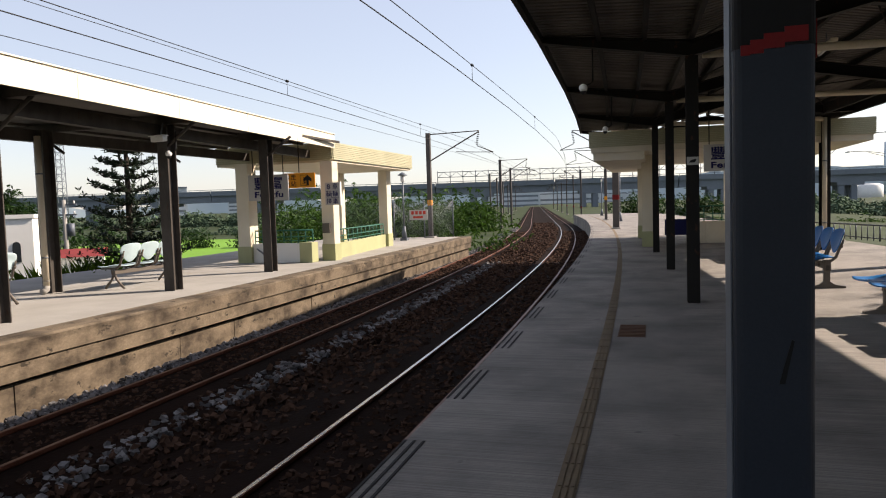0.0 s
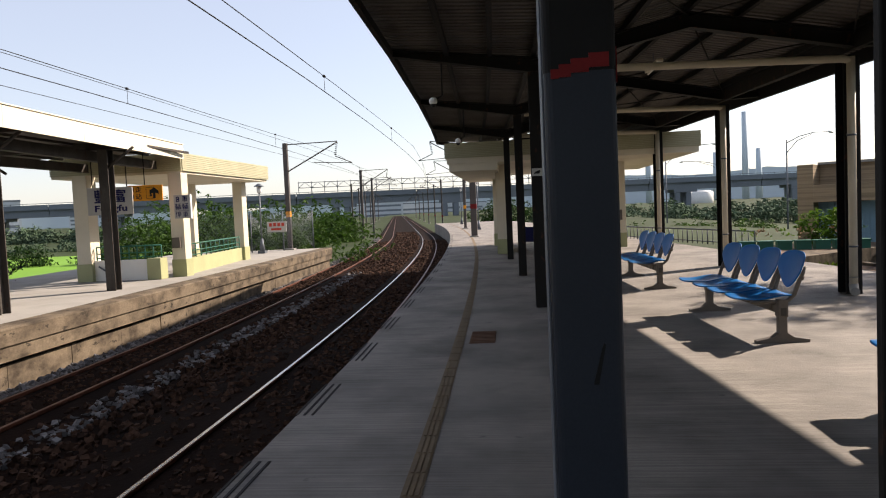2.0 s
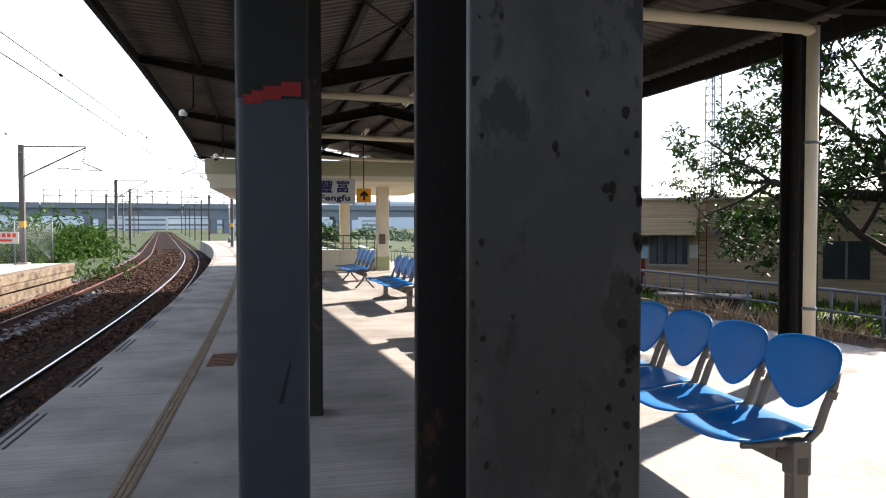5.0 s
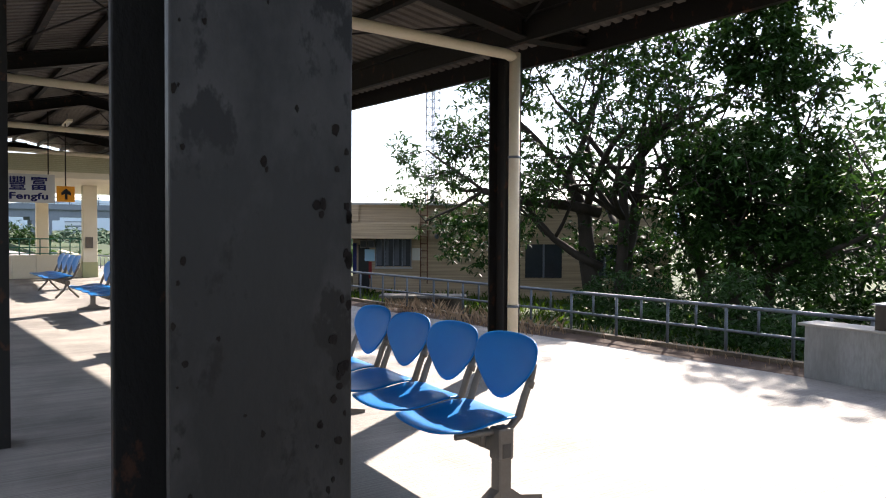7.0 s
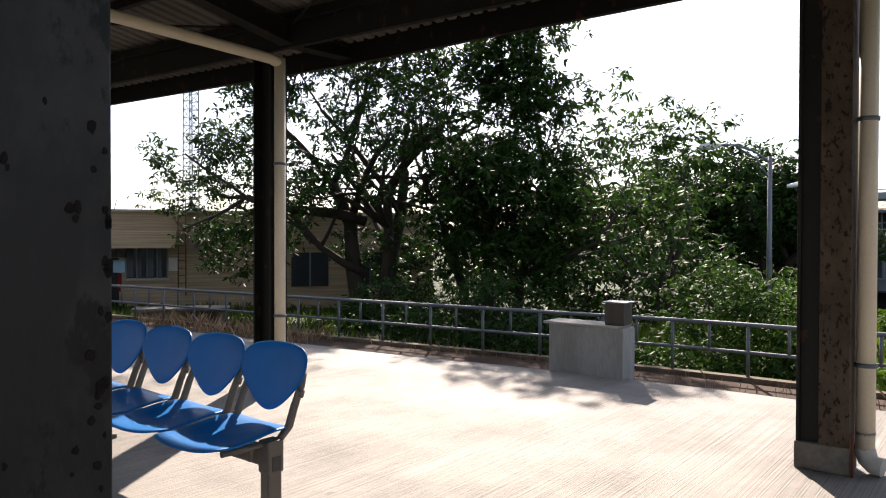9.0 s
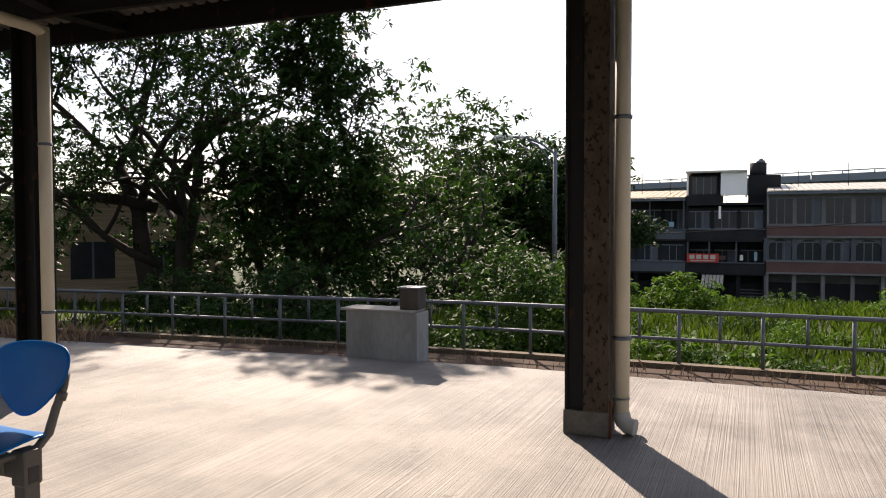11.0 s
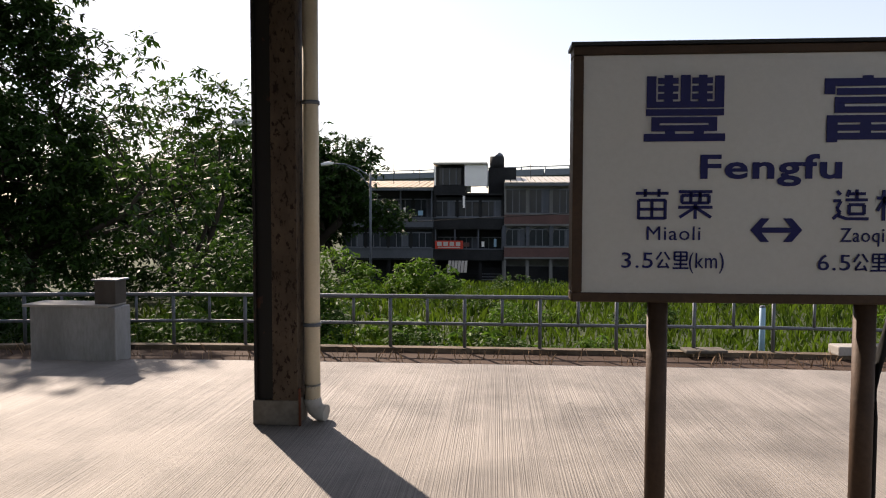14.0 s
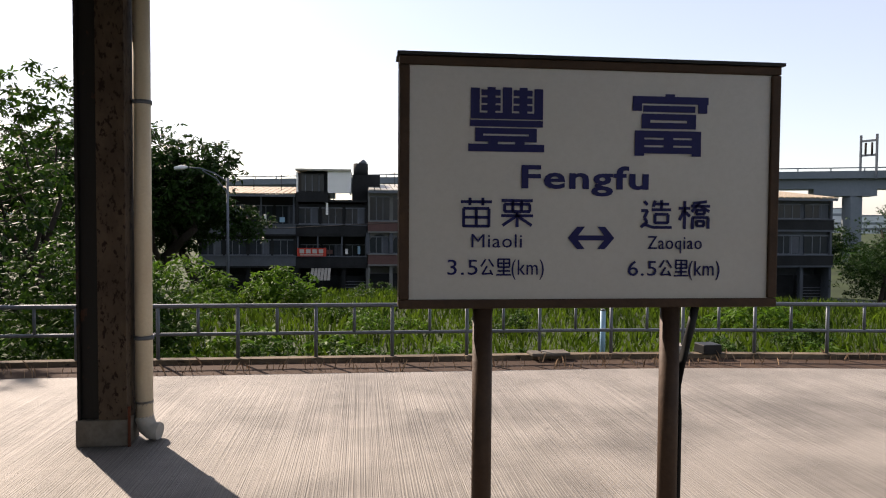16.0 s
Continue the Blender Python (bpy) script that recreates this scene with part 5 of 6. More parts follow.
hanging_sign(0.98, 1.82, 0.89, 0.54, 15.5)
arrow_sign(1.9, 1.85, 0.31, 0.3, 15.5)


# ---- far platform canopy and shelter ----
def far_canopy():
    th = thing("far_canopy", 0, 0, 0, 0, "steel canopy with a cream sheet fascia on the far platform", "canopy")
    fx = lambda y: -7.0 - 0.068 * (y - 6.5)
    ys = steps(-6, 16.9, 2.29)
    for y0, y1 in zip(ys, ys[1:]):
        part("fascia_sheet", prism(BM(), [(fx(y0), y0), (fx(y1), y1 - 0.006), (fx(y1) - 0.02, y1 - 0.006), (fx(y0) - 0.02, y0)], 2.83, 3.17), M["fascia"], th)
        part("fascia_cap", prism(BM(), [(fx(y0) + 0.02, y0), (fx(y1) + 0.02, y1), (fx(y1) - 0.06, y1), (fx(y0) - 0.06, y0)], 3.171, 3.19), M["fascia"], th)
    part("roof_deck", prism(BM(), [(fx(-6) - 0.03, -6), (fx(16.9) - 0.03, 16.9), (-11.6, 16.9), (-11.2, -6)], 3.0, 3.06), M["sheet"], th)
    part("front_beam", prism(BM(), [(fx(-6) - 0.7, -6), (fx(16.9) - 0.7, 16.9), (fx(16.9) - 0.85, 16.9), (fx(-6) - 0.85, -6)], 2.62, 2.82), M["grey_steel"], th)
    part("back_beam", box(BM(), -10.3, -6, 2.62, -10.15, 16.9, 2.82), M["grey_steel"], th)
    for y in (-2.4, 0.9, 4.2, 7.3, 10.6, 13.9):
        part("rafter", box(BM(), -11.2, y - 0.06, 2.83, fx(y) - 0.05, y + 0.06, 2.98), M["grey_steel"], th)
        for x, s in ((-7.95, 1), (-10.1, -1)):
            part("knee_brace", sweep(BM(), [(x, y, 2.45), (x + 0.6 * s, y, 2.86)], 0.03, 5), M["grey_steel"], th)
    for x in (-7.6, -8.6, -9.3, -10.8):
        part("purlin", box(BM(), x - 0.03, -6, 2.95, x + 0.03, 16.9, 2.999), M["grey_steel"], th)
    return th


far_canopy()
for y in (-2.4, 0.9, 4.2, 7.1, 10.6, 13.9):
    for x in (-7.95, -10.12):
        h_column(x, y if x > -9 else y - 0.42, 2.83, 0.24, 0.2, 0, M["grey_steel"], "weathered steel column of the far platform canopy", "far canopy columns")
for y in (10.5,):
    t = downpipe(-10.02, y - 0.55, 2.7, None, "white rainwater pipe on a far platform column")
cctv(-7.8, 10.45, 2.3, 2.7, "white dome security camera on a far platform column")


def far_shelter():
    th = thing("stair_shelter", 0, 0, 0, 0, "cream and olive stair shelter on the far platform", "shelter", "stair shelters")
    part("roof", box(BM(), -11.2, 17.0, 2.5, -7.85, 23.2, 2.98), M["cream_wall"], th)
    ribbed_band(th, -7.82, 17.0, -7.82, 23.25, 2.56, 3.0)
    ribbed_band(th, -11.2, 16.97, -7.82, 16.97, 2.56, 3.0)
    for x0, y0, x1, y1 in ((-8.05, 16.7, -7.72, 17.05), (-8.72, 22.4, -8.42, 22.8), (-10.1, 16.1, -9.75, 16.5), (-10.4, 22.5, -10.1, 22.8)):
        pl = part("pillar", box(BM(), x0, y0, 0, x1, y1, 2.5, 0.01), M["cream_wall"], th)
        part("tiled_foot", box(BM(), x0 - 0.015, y0 - 0.015, 0, x1 + 0.015, y1 + 0.015, 0.42), M["green_tile"], pl)
    part("olive_wall", prism(BM(), [(-7.9, 17.1), (-8.5, 22.4), (-8.62, 22.4), (-8.02, 17.1)], 0, 0.4), M["green_tile"], th)
    part("white_wall", box(BM(), -9.74, 16.2, 0, -8.1, 16.32, 0.48), M["white_wall"], th)
    part("plinth", box(BM(), -8.4, 16.1, 0, -8.06, 16.45, 0.5, 0.01), M["green_tile"], th)
    part("stair_rail", sweep(BM(), [(-9.6, 16.15, 0.35), (-9.2, 16.1, 0.1)], 0.02, 6), M["galv"], th)
    picket_rail(th, -7.98, 17.2, -8.55, 22.3, 0.4, 0.75, 12)
    picket_rail(th, -9.7, 16.26, -8.1, 16.26, 0.48, 0.8, 8)
    part("meter_box", box(BM(), -8.0, 16.6, 0.7, -7.8, 16.69, 0.95, 0.005), M["bench_steel"], th)
    sg = part("car_stop_sign", box(BM(), -7.74, 16.3, 1.4, -7.36, 16.36, 1.95, 0.004), M["sign_white"], th, "white stopping-place notice with navy writing")
    part("border", box(BM(), -7.36 + 0.001, 16.29, 1.39, -7.33, 16.37, 1.96), M["white_paint"], sg)
    put = lambda bm: part("lettering", moved(bm, 0, 16.298, 0), M["ink"], sg)
    put(moved(text_mesh("8", 0.17, 0.09, 1.0, 0.004), -7.69, 0, 1.79))
    put(glyph(CHE, -7.54, 1.78, 0.14, 0.15, 0.014))
    put(glyph(LIANG, -7.71, 1.6, 0.14, 0.15, 0.013))
    put(glyph(LIANG, -7.54, 1.6, 0.14, 0.15, 0.013))
    put(glyph(TING, -7.71, 1.43, 0.14, 0.13, 0.013))
    put(glyph(CHE, -7.54, 1.43, 0.14, 0.13, 0.013))
    put(moved(box(BM(), -7.72, -0.001, 1.575, -7.38, 0.001, 1.583), 0, 0, 0))
    return th


far_shelter()
hanging_sign(-9.38, 1.55, 0.98, 0.62, 15.5, 12, 0.82)
arrow_sign(-8.65, 1.84, 0.78, 0.36, 15.9, 12, True, 0.78)


# ---- tan station building ----
def station_house():
    th = thing("station_house", 8.9, 22.7, -1.6, -33.5, "tan tiled single-storey station building with flat roof", "building")
    H = 3.75
    striped(M["tan_tile"], 2, 16, 0.6, 0.72)
    part("wall", box(BM(), 2.55, 0, 0, 13.0, 7, H - 0.3), M["tan_tile"], th)
    part("left_pier", box(BM(), 0, -0.9, 0, 0.42, 7, H), M["tan_tile"], th)
    part("parapet", box(BM(), 0.42, -0.06, 2.66, 13.05, 7, H), M["tan_tile"], th)
    part("parapet_pier", box(BM(), 2.4, -0.16, 3.2, 2.75, -0.061, H), M["tan_tile"], th)
    part("parapet_cap", box(BM(), 0.4, -0.2, H + 0.001, 13.1, 7.05, H + 0.07), M["concrete"], th)
    part("door_canopy", box(BM(), 0.43, -0.95, 2.66, 4.72, -0.07, 3.16, 0.01), M["tan_tile"], th)
    sh = part("shutter", box(BM(), 0.43, -0.3, 0.9, 2.3, -0.2, 2.655), M["shutter"], th, "pale blue ribbed roller shutter")
    for i in range(12):
        part("rib", box(BM(), 0.48 + i * 0.15, -0.33, 0.9, 0.55 + i * 0.15, -0.301, 2.655), M["shutter"], sh)
    part("shutter_base", box(BM(), 0.43, -0.35, 0, 2.3, -0.1, 0.89), M["tan_tile"], th)
    part("blue_panel", box(BM(), 2.56, -0.05, 1.5, 2.68, -0.01, 2.5), M["ink"], th)
    part("door", box(BM(), 2.74, -0.03, 0.8, 3.1, -0.005, 2.45), M["black"], th)
    w = part("window", box(BM(), 3.32, -0.03, 1.75, 4.46, -0.004, 2.64), M["window"], th)
    for i in range(5):
        part("mullion", box(BM(), 3.3 + i * 0.285, -0.07, 1.73, 3.335 + i * 0.285, -0.031, 2.65), M["galv"], w)
    for i in range(4):
        part("curtain", box(BM(), 3.35 + i * 0.285, -0.034, 1.78, 3.35 + i * 0.285 + (0.09 if i % 2 else 0.15), -0.031, 2.62), M["pale_wall"], w)
    part("window_sill", box(BM(), 3.28, -0.12, 1.67, 4.5, -0.03, 1.73), M["concrete"], w)
    part("notice_board", box(BM(), 2.95, -0.09, 1.92, 3.27, -0.04, 2.3), M["shutter"], th, "green notice board")
    part("red_panel", box(BM(), 3.08, -0.06, 1.35, 3.18, -0.02, 1.9), M["red_paint"], th)
    part("wall_notice", box(BM(), 4.5, -0.05, 1.95, 4.8, -0.01, 2.35), M["sign_white"], th)
    for k in (2.83, 3.08):
        ac = part("air_conditioner", box(BM(), k, -0.4, 2.36, k + 0.22, -0.03, 2.62, 0.01), M["bench_steel"], th, "grey window air conditioner")
        part("grille", box(BM(), k + 0.02, -0.42, 2.39, k + 0.2, -0.401, 2.59), M["black"], ac)
    ld = part("ladder", sweep(BM(), [(4.78, -0.2, 1.2), (4.78, -0.2, H + 0.45)], 0.018, 6), M["rust"], th, "rusty roof ladder")
    part("stile", sweep(BM(), [(5.0, -0.2, 1.2), (5.0, -0.2, H + 0.45)], 0.018, 6), M["rust"], ld)
    for i in range(13):
        part("rung", sweep(BM(), [(4.78, -0.2, 1.35 + i * 0.23), (5.0, -0.2, 1.35 + i * 0.23)], 0.012, 5), M["rust"], ld)
    for x in (5.3, 5.8):
        part("wall_vent", sweep(BM(), [(x, -0.065, 2.75), (x, -0.16, 2.72)], 0.07, 10), M["galv"], th)
    for x in (8.2, 10.2):
        ww = part("window", box(BM(), x, -0.03, 1.4, x + 1.2, -0.004, 2.5), M["window"], th)
        part("mullion", box(BM(), x + 0.57, -0.06, 1.4, x + 0.63, -0.031, 2.5), M["galv"], ww)
    for x, dx in ((2.9, 0.1), (3.6, 0.35)):
        part("aerial", sweep(BM(), [(x, 0.5, H), (x + dx, 0.5, H + 0.4)], 0.012, 4), M["black"], th)


station_house()


def planters():
    for i in range(7):
        x, y = 6.1 + i * 0.42, 19.2 - i * 0.1
        th = thing("planter_box", x, y, 0, -8, "dark green planter box with straggling weeds", "planter", "planter boxes")
        part("box", prism(BM(), [(-0.17, -0.14), (0.17, -0.14), (0.17, 0.14), (-0.17, 0.14)], -0.25, 0.14), M["green_rail"], th)
        part("rim", box(BM(), -0.19, -0.16, 0.141, 0.19, 0.16, 0.17), M["green_rail"], th)
        rng = np.random.default_rng(90 + i)
        v, f = [], []
        for _ in range(6):
            leaf_quads(rng, np.array((rng.normal() * 0.1, 0, 0.27 + 0.1 * rng.random())), 0.07, 12, 0.1, v, f, -0.6)
        ob = raw("weeds", v, f, M["dry_grass"] if i % 2 else M["bright_leaf"])
        ob.parent = th
    leafy("shrub", [(8.3, 20.0, 0.5, 0.6, 0.4, 0.45)], 900, 0.13, M["bright_leaf"], "yellow-green shrub behind the planters", "shrub", 99)
    solid("building_apron", prism(BM(), [(5.6, 19.6), (6.5, 16.6), (10.2, 19.6), (9.2, 22.0)], -0.5, -0.06), M["old_concrete"], "dark stained concrete apron before the building", "pavement", kind="structure")


planters()


def white_fence():
    th = thing("picket_fence", 0, 0, 0, 0, "pale metal railing at the platform's outer edge", "fence")
    a, b = Vector((6.3, 19.2, 0)), Vector((2.9, 31, 0))
    n = 44
    for z, r in ((0.42, 0.022), (0.08, 0.016)):
        part("rail", sweep(BM(), [(a.x, a.y, z), (b.x, b.y, z)], r, 6), M["galv"], th)
    for i in range(n + 1):
        p = a.lerp(b, i / n)
        part("picket", sweep(BM(), [(p.x, p.y, 0), (p.x, p.y, 0.42)], 0.014 if i % 4 else 0.022, 6), M["galv"], th)


white_fence()


# ---- railway masts and wires ----
def ring_paint(th, z, r, m, label):
    part("band", box(BM(), -r, -r, z, r, r, z + 0.22), m, th, label)


def mast(x, y, z, top, arm, label, banded=None, r=0.085):
    th = thing("catenary_mast", x, y, z, 0, label, "mast", "catenary masts")
    t = top - z
    part("pole", box(BM(), -r, -r, 0, r, r, t, 0.01), M["mast"], th)
    part("footing", box(BM(), -0.2, -0.2, -0.4, 0.2, 0.2, 0.06, 0.02), M["concrete"], th)
    if banded:
        ring_paint(th, 1.3, r * 1.05, banded, "painted warning band")
    if arm:
        s = 1 if arm > 0 else -1
        a = abs(arm)
        br = part("top_tube", sweep(BM(), [(0, 0, t - 0.06), (s * a, 0, t - 0.02)], 0.022, 6), M["mast"], th)
        part("stay", sweep(BM(), [(0, 0, t - 1.15), (s * a, 0, t - 0.05)], 0.028, 6), M["mast"], th)
        bm = BM()
        for i in range(7):
            sweep(bm, [(s * (a - 0.02 - 0.012 * i), 0, t - 0.08 - 0.075 * i), (s * (a - 0.025 - 0.012 * i), 0, t - 0.11 - 0.075 * i)], 0.045, 8)
        part("insulator", bm, M["bark"], th, "brown ribbed insulator")
        part("drop_arm", sweep(BM(), [(s * (a - 0.1), 0, t - 0.6), (s * (a + 0.55), 0, t - 0.88)], 0.02, 6), M["mast"], th)
        part("registration_arm", sweep(BM(), [(s * (a - 0.95), 0, t - 0.8), (s * (a - 0.3), 0, t - 0.84), (s * (a + 0.55), 0, t - 0.88)], 0.016, 6), M["mast"], th)
    return th


mast(-8.66, 27.95, 0.0, 4.2, 2.1, "dark steel catenary mast on the far platform", M["orange"])
mast(-10.2, 49.6, -0.9, 4.3, 1.9, "dark catenary mast beside the far track")
mast(-13.0, 68, -0.9, 4.6, 1.9, "dark catenary mast beside the far track")
mast(-1.62, 33.4, 0.0, 4.5, -1.9, "grey catenary mast with a red band on the platform", M["red_paint"], 0.14)
mast(-2.9, 47.0, 0.0, 4.5, -1.9, "dark catenary mast at the platform end", M["orange"])
for y in (84, 100, 120, 142, 168, 200):
    for side in (-10.2, 0.4):
        m_ = mast(side + bend(y), y, -0.9, 4.8, 1.9 if side < -5 else -1.9, "distant dark catenary mast beside the line", M["red_paint"] if side > 0 else None)


def wire(name, pts, r, label):
    th = solid(name, sweep(BM(), pts, r, 5), M["black"], label, "wire", "overhead wires")
    return th


for x in (-2.55, -5.78):
    wire("contact_wire", [(x + bend(y), y, 3.26) for y in steps(-10, 200, 5)], 0.007, "thin black overhead contact wire above the track")
    sag = lambda y: 3.48 + 0.3 * (((y - 27.9) / 44) % 1 * 2 - 1) ** 2
    cat = wire("catenary_wire", [(x + bend(y), y, sag(y)) for y in steps(-10, 200, 2.5)], 0.006, "thin black overhead catenary wire above the track")
    for y in (11.2, 19.5, 36):
        part("dropper", sweep(BM(), [(x + bend(y), y, 3.26), (x + bend(y), y, sag(y))], 0.004, 4), M["black"], cat)
        part("clamp", sweep(BM(), [(x + bend(y), y - 0.03, sag(y)), (x + bend(y), y + 0.03, sag(y))], 0.022, 6), M["black"], cat)
for dx, z in ((-8.0, 3.68), (-8.2, 4.3)):
    wire("feeder_wire", [(dx + 0.5 * bend(y), y, z) for y in steps(-10, 70, 4)], 0.006, "thin dark feeder wire beside the line")


def lamp_post(x, y, z, h, label):
    th = thing("platform_lamp", x, y, z, 0, label, "street lamp", "platform lamps")
    part("base", prism(BM(), [(-0.13, -0.13), (0.13, -0.13), (0.13, 0.13), (-0.13, 0.13)], 0, 0.1), M["galv"], th)
    part("plinth", sweep(BM(), [(0, 0, 0.1), (0, 0, 0.55)], [0.11, 0.05], 8), M["galv"], th)
    part("pole", sweep(BM(), [(0, 0, 0.5), (0, 0, h - 0.3)], 0.03, 8), M["galv"], th)
    part("lantern", sweep(BM(), [(0, 0, h - 0.32), (0, 0, h - 0.28), (0, 0, h - 0.08)], [0.05, 0.09, 0.08], 10), M["white_paint"], th)
    part("hood", sweep(BM(), [(0, 0, h - 0.08), (0, 0, h - 0.05), (0, 0, h + 0.04)], [0.18, 0.17, 0.03], 12), M["galv"], th)


lamp_post(-9.14, 26.06, 0, 2.55, "pale metal platform lamp with a hooded lantern")
lamp_post(-2.6, 52, 0, 3.1, "pale metal platform lamp with a hooded lantern")
lamp_post(-1.9, 44, 0, 3.1, "pale metal platform lamp with a hooded lantern")
lamp_post(-4.1, 61, 0, 3.1, "pale metal platform lamp with a hooded lantern")


def mesh_fence():
    th = thing("mesh_fence", 0, 0, 0, 0, "grey chain-link fence at the far platform's end", "fence")
    x0, y0, x1, y1 = -9.7, 26.5, -7.9, 28.6
    for i in range(3):
        f = i / 2
        part("post", sweep(BM(), [(x0 + (x1 - x0) * f, y0 + (y1 - y0) * f, 0), (x0 + (x1 - x0) * f, y0 + (y1 - y0) * f, 1.55)], 0.025, 6), M["galv"], th)
    part("post", sweep(BM(), [(-12.6, 26.3, 0), (-12.6, 26.3, 1.55)], 0.025, 6), M["galv"], th)
    bm = BM()
    for (ax, ay, bx, by) in ((x0, y0, x1, y1), (-12.6, 26.3, x0, y0)):
        L = math.hypot(bx - ax, by - ay)
        n = int(L / 0.12)
        for i in range(-12, n):
            for s in (1, -1):
                p = []
                for zz in (0.05, 1.5):
                    u = (i * 0.12 + (zz if s > 0 else 1.5 - zz) * 1.0) / L
                    p.append((min(max(u, 0), 1), zz))
                if p[0][0] == p[1][0]:
                    continue
                sweep(bm, [(ax + (bx - ax) * u, ay + (by - ay) * u, zz) for u, zz in p], 0.0045, 3)
    part("wire_mesh", bm, M["galv"], th)
    sg = part("warning_sign", box(BM(), -9.2, 26.9, 0.75, -8.45, 26.93, 1.15), M["sign_white"], th, "white warning board with red writing")
    bm = BM()
    for i in range(4):
        box(bm, -9.12 + i * 0.16, 26.894, 0.97, -9.01 + i * 0.16, 26.899, 1.1)
    box(bm, -9.05, 26.894, 0.82, -8.65, 26.899, 0.9)
    part("lettering", bm, M["ink_red"], sg)


mesh_fence()


# ---- viaduct ----
def viaduct(name, a, b, top, deep, wide, piers, ground, label, fence_posts, material):
    th = thing(name, 0, 0, 0, 0, label, "viaduct", kind="structure")
    A, B = Vector((a[0], a[1], 0)), Vector((b[0], b[1], 0))
    d = (B - A).normalized()
    n = Vector((-d.y, d.x, 0))

    def slab(u0, u1, w0, w1, z0, z1, nm):
        q = [A + d * u0 + n * w0, A + d * u1 + n * w0, A + d * u1 + n * w1, A + d * u0 + n * w1]
        return part(nm, prism(BM(), [(p.x, p.y) for p in q], z0, z1), material, th)

    L = (B - A).length
    k = max(1, round(L / 40))
    for i in range(k):
        u0, u1 = L * i / k, L * (i + 1) / k - 0.25
        slab(u0, u1, 0.8, wide - 0.8, top - deep, top - deep * 0.42, "girder")
        slab(u0, u1, 0, wide, top - deep * 0.42 + 0.003, top - 0.6, "deck")
        slab(u0, u1, 0, 0.4, top - 0.597, top, "parapet")
    slab(0, L, -0.1, 0.0, top + 0.35, top + 0.5, "railing")
    for i in range(fence_posts):
        slab(L * i / fence_posts, L * i / fence_posts + 0.15, -0.08, 0.02, top - 0.1, top + 0.35, "rail_post")
    for u in piers:
        slab(u - 4, u + 4, 0.5, wide - 0.5, top - deep - 1.0, top - deep - 0.003, "pier_cap")
        for du in (-2.6, 1.2):
            for w in (1.5, wide - 3.5):
                q = A + d * (u + du) + n * w
                part("pier", box(BM(), q.x - 0.9, q.y - 0.9, ground, q.x + 0.9, q.y + 0.9, top - deep - 1.003, 0.2), material, th)
    return th


va, vb = (-340, 187), (240, 280)
dv = (Vector(vb) - Vector(va)).normalized()
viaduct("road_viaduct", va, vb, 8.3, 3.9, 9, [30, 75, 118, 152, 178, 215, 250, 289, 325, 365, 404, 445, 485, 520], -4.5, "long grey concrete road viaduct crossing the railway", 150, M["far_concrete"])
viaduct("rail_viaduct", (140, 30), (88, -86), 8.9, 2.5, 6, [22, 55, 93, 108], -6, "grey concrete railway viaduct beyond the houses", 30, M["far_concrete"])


def lattice_gantry():
    th = thing("lattice_gantry", 0, 0, 0, 0, "grey steel lattice fence on the viaduct deck", "gantry")
    for i in range(26):
        p = Vector(va) + dv * (275 + i * 4.2)
        part("upright", sweep(BM(), [(p.x, p.y - 0.2, 8.2), (p.x, p.y - 0.2, 12.3)], 0.12, 4), M["galv"], th)
        q = Vector(va) + dv * (275 + (i + 1) * 4.2)
        if i < 25:
            part("chord", sweep(BM(), [(p.x, p.y - 0.2, 11.9), (q.x, q.y - 0.2, 11.9)], 0.1, 4), M["galv"], th)
            part("chord", sweep(BM(), [(p.x, p.y - 0.2, 10.2), (q.x, q.y - 0.2, 10.2)], 0.1, 4), M["galv"], th)
            part("lacing", sweep(BM(), [(p.x, p.y - 0.2, 10.2), ((p.x + q.x) / 2, p.y - 0.2, 11.9), (q.x, q.y - 0.2, 10.2)], 0.08, 4), M["galv"], th)


lattice_gantry()


def road_lamp(x, y, z, h, reach, rz, label, r=0.07):
    th = thing("street_lamp", x, y, z, rz, label, "street lamp", "street lamps")
    part("pole", sweep(BM(), [(0, 0, 0), (0, 0, h)], [r, r * 0.75], 8), M["galv"], th)
    part("arm", sweep(BM(), [(0, 0, h * 0.97), (reach * 0.3, 0, h * 1.03), (reach * 0.65, 0, h * 1.065), (reach, 0, h * 1.07)], r * 0.5, 6), M["galv"], th)
    part("strut", sweep(BM(), [(0, 0, h * 0.88), (reach * 0.25, 0, h * 0.99), (reach * 0.6, 0, h * 1.05)], r * 0.4, 6), M["galv"], th)
    part("lamp_head", sweep(BM(), [(reach - 0.1, 0, h * 1.07), (reach + 0.15, 0, h * 1.068), (reach + 0.45, 0, h * 1.06)], [r * 0.6, r * 1.6, r], 8), M["white_paint"], th)


road_lamp(19.84, 4.7, -1.5, 4.95, 1.25, 104, "grey street lamp rising behind the trees")
road_lamp(33, 5.04, -2.8, 6.0, 1.75, 95, "grey street lamp before the houses")
road_lamp(14.7, 70, -3.0, 8.6, 4.2, -20, "grey street lamp beyond the platform")
road_lamp(26, 92, -3.5, 8.8, 4.5, 160, "grey street lamp beside the road")
road_lamp(22, 60, -3.0, 8.6, 4.0, 20, "grey street lamp beside the road")


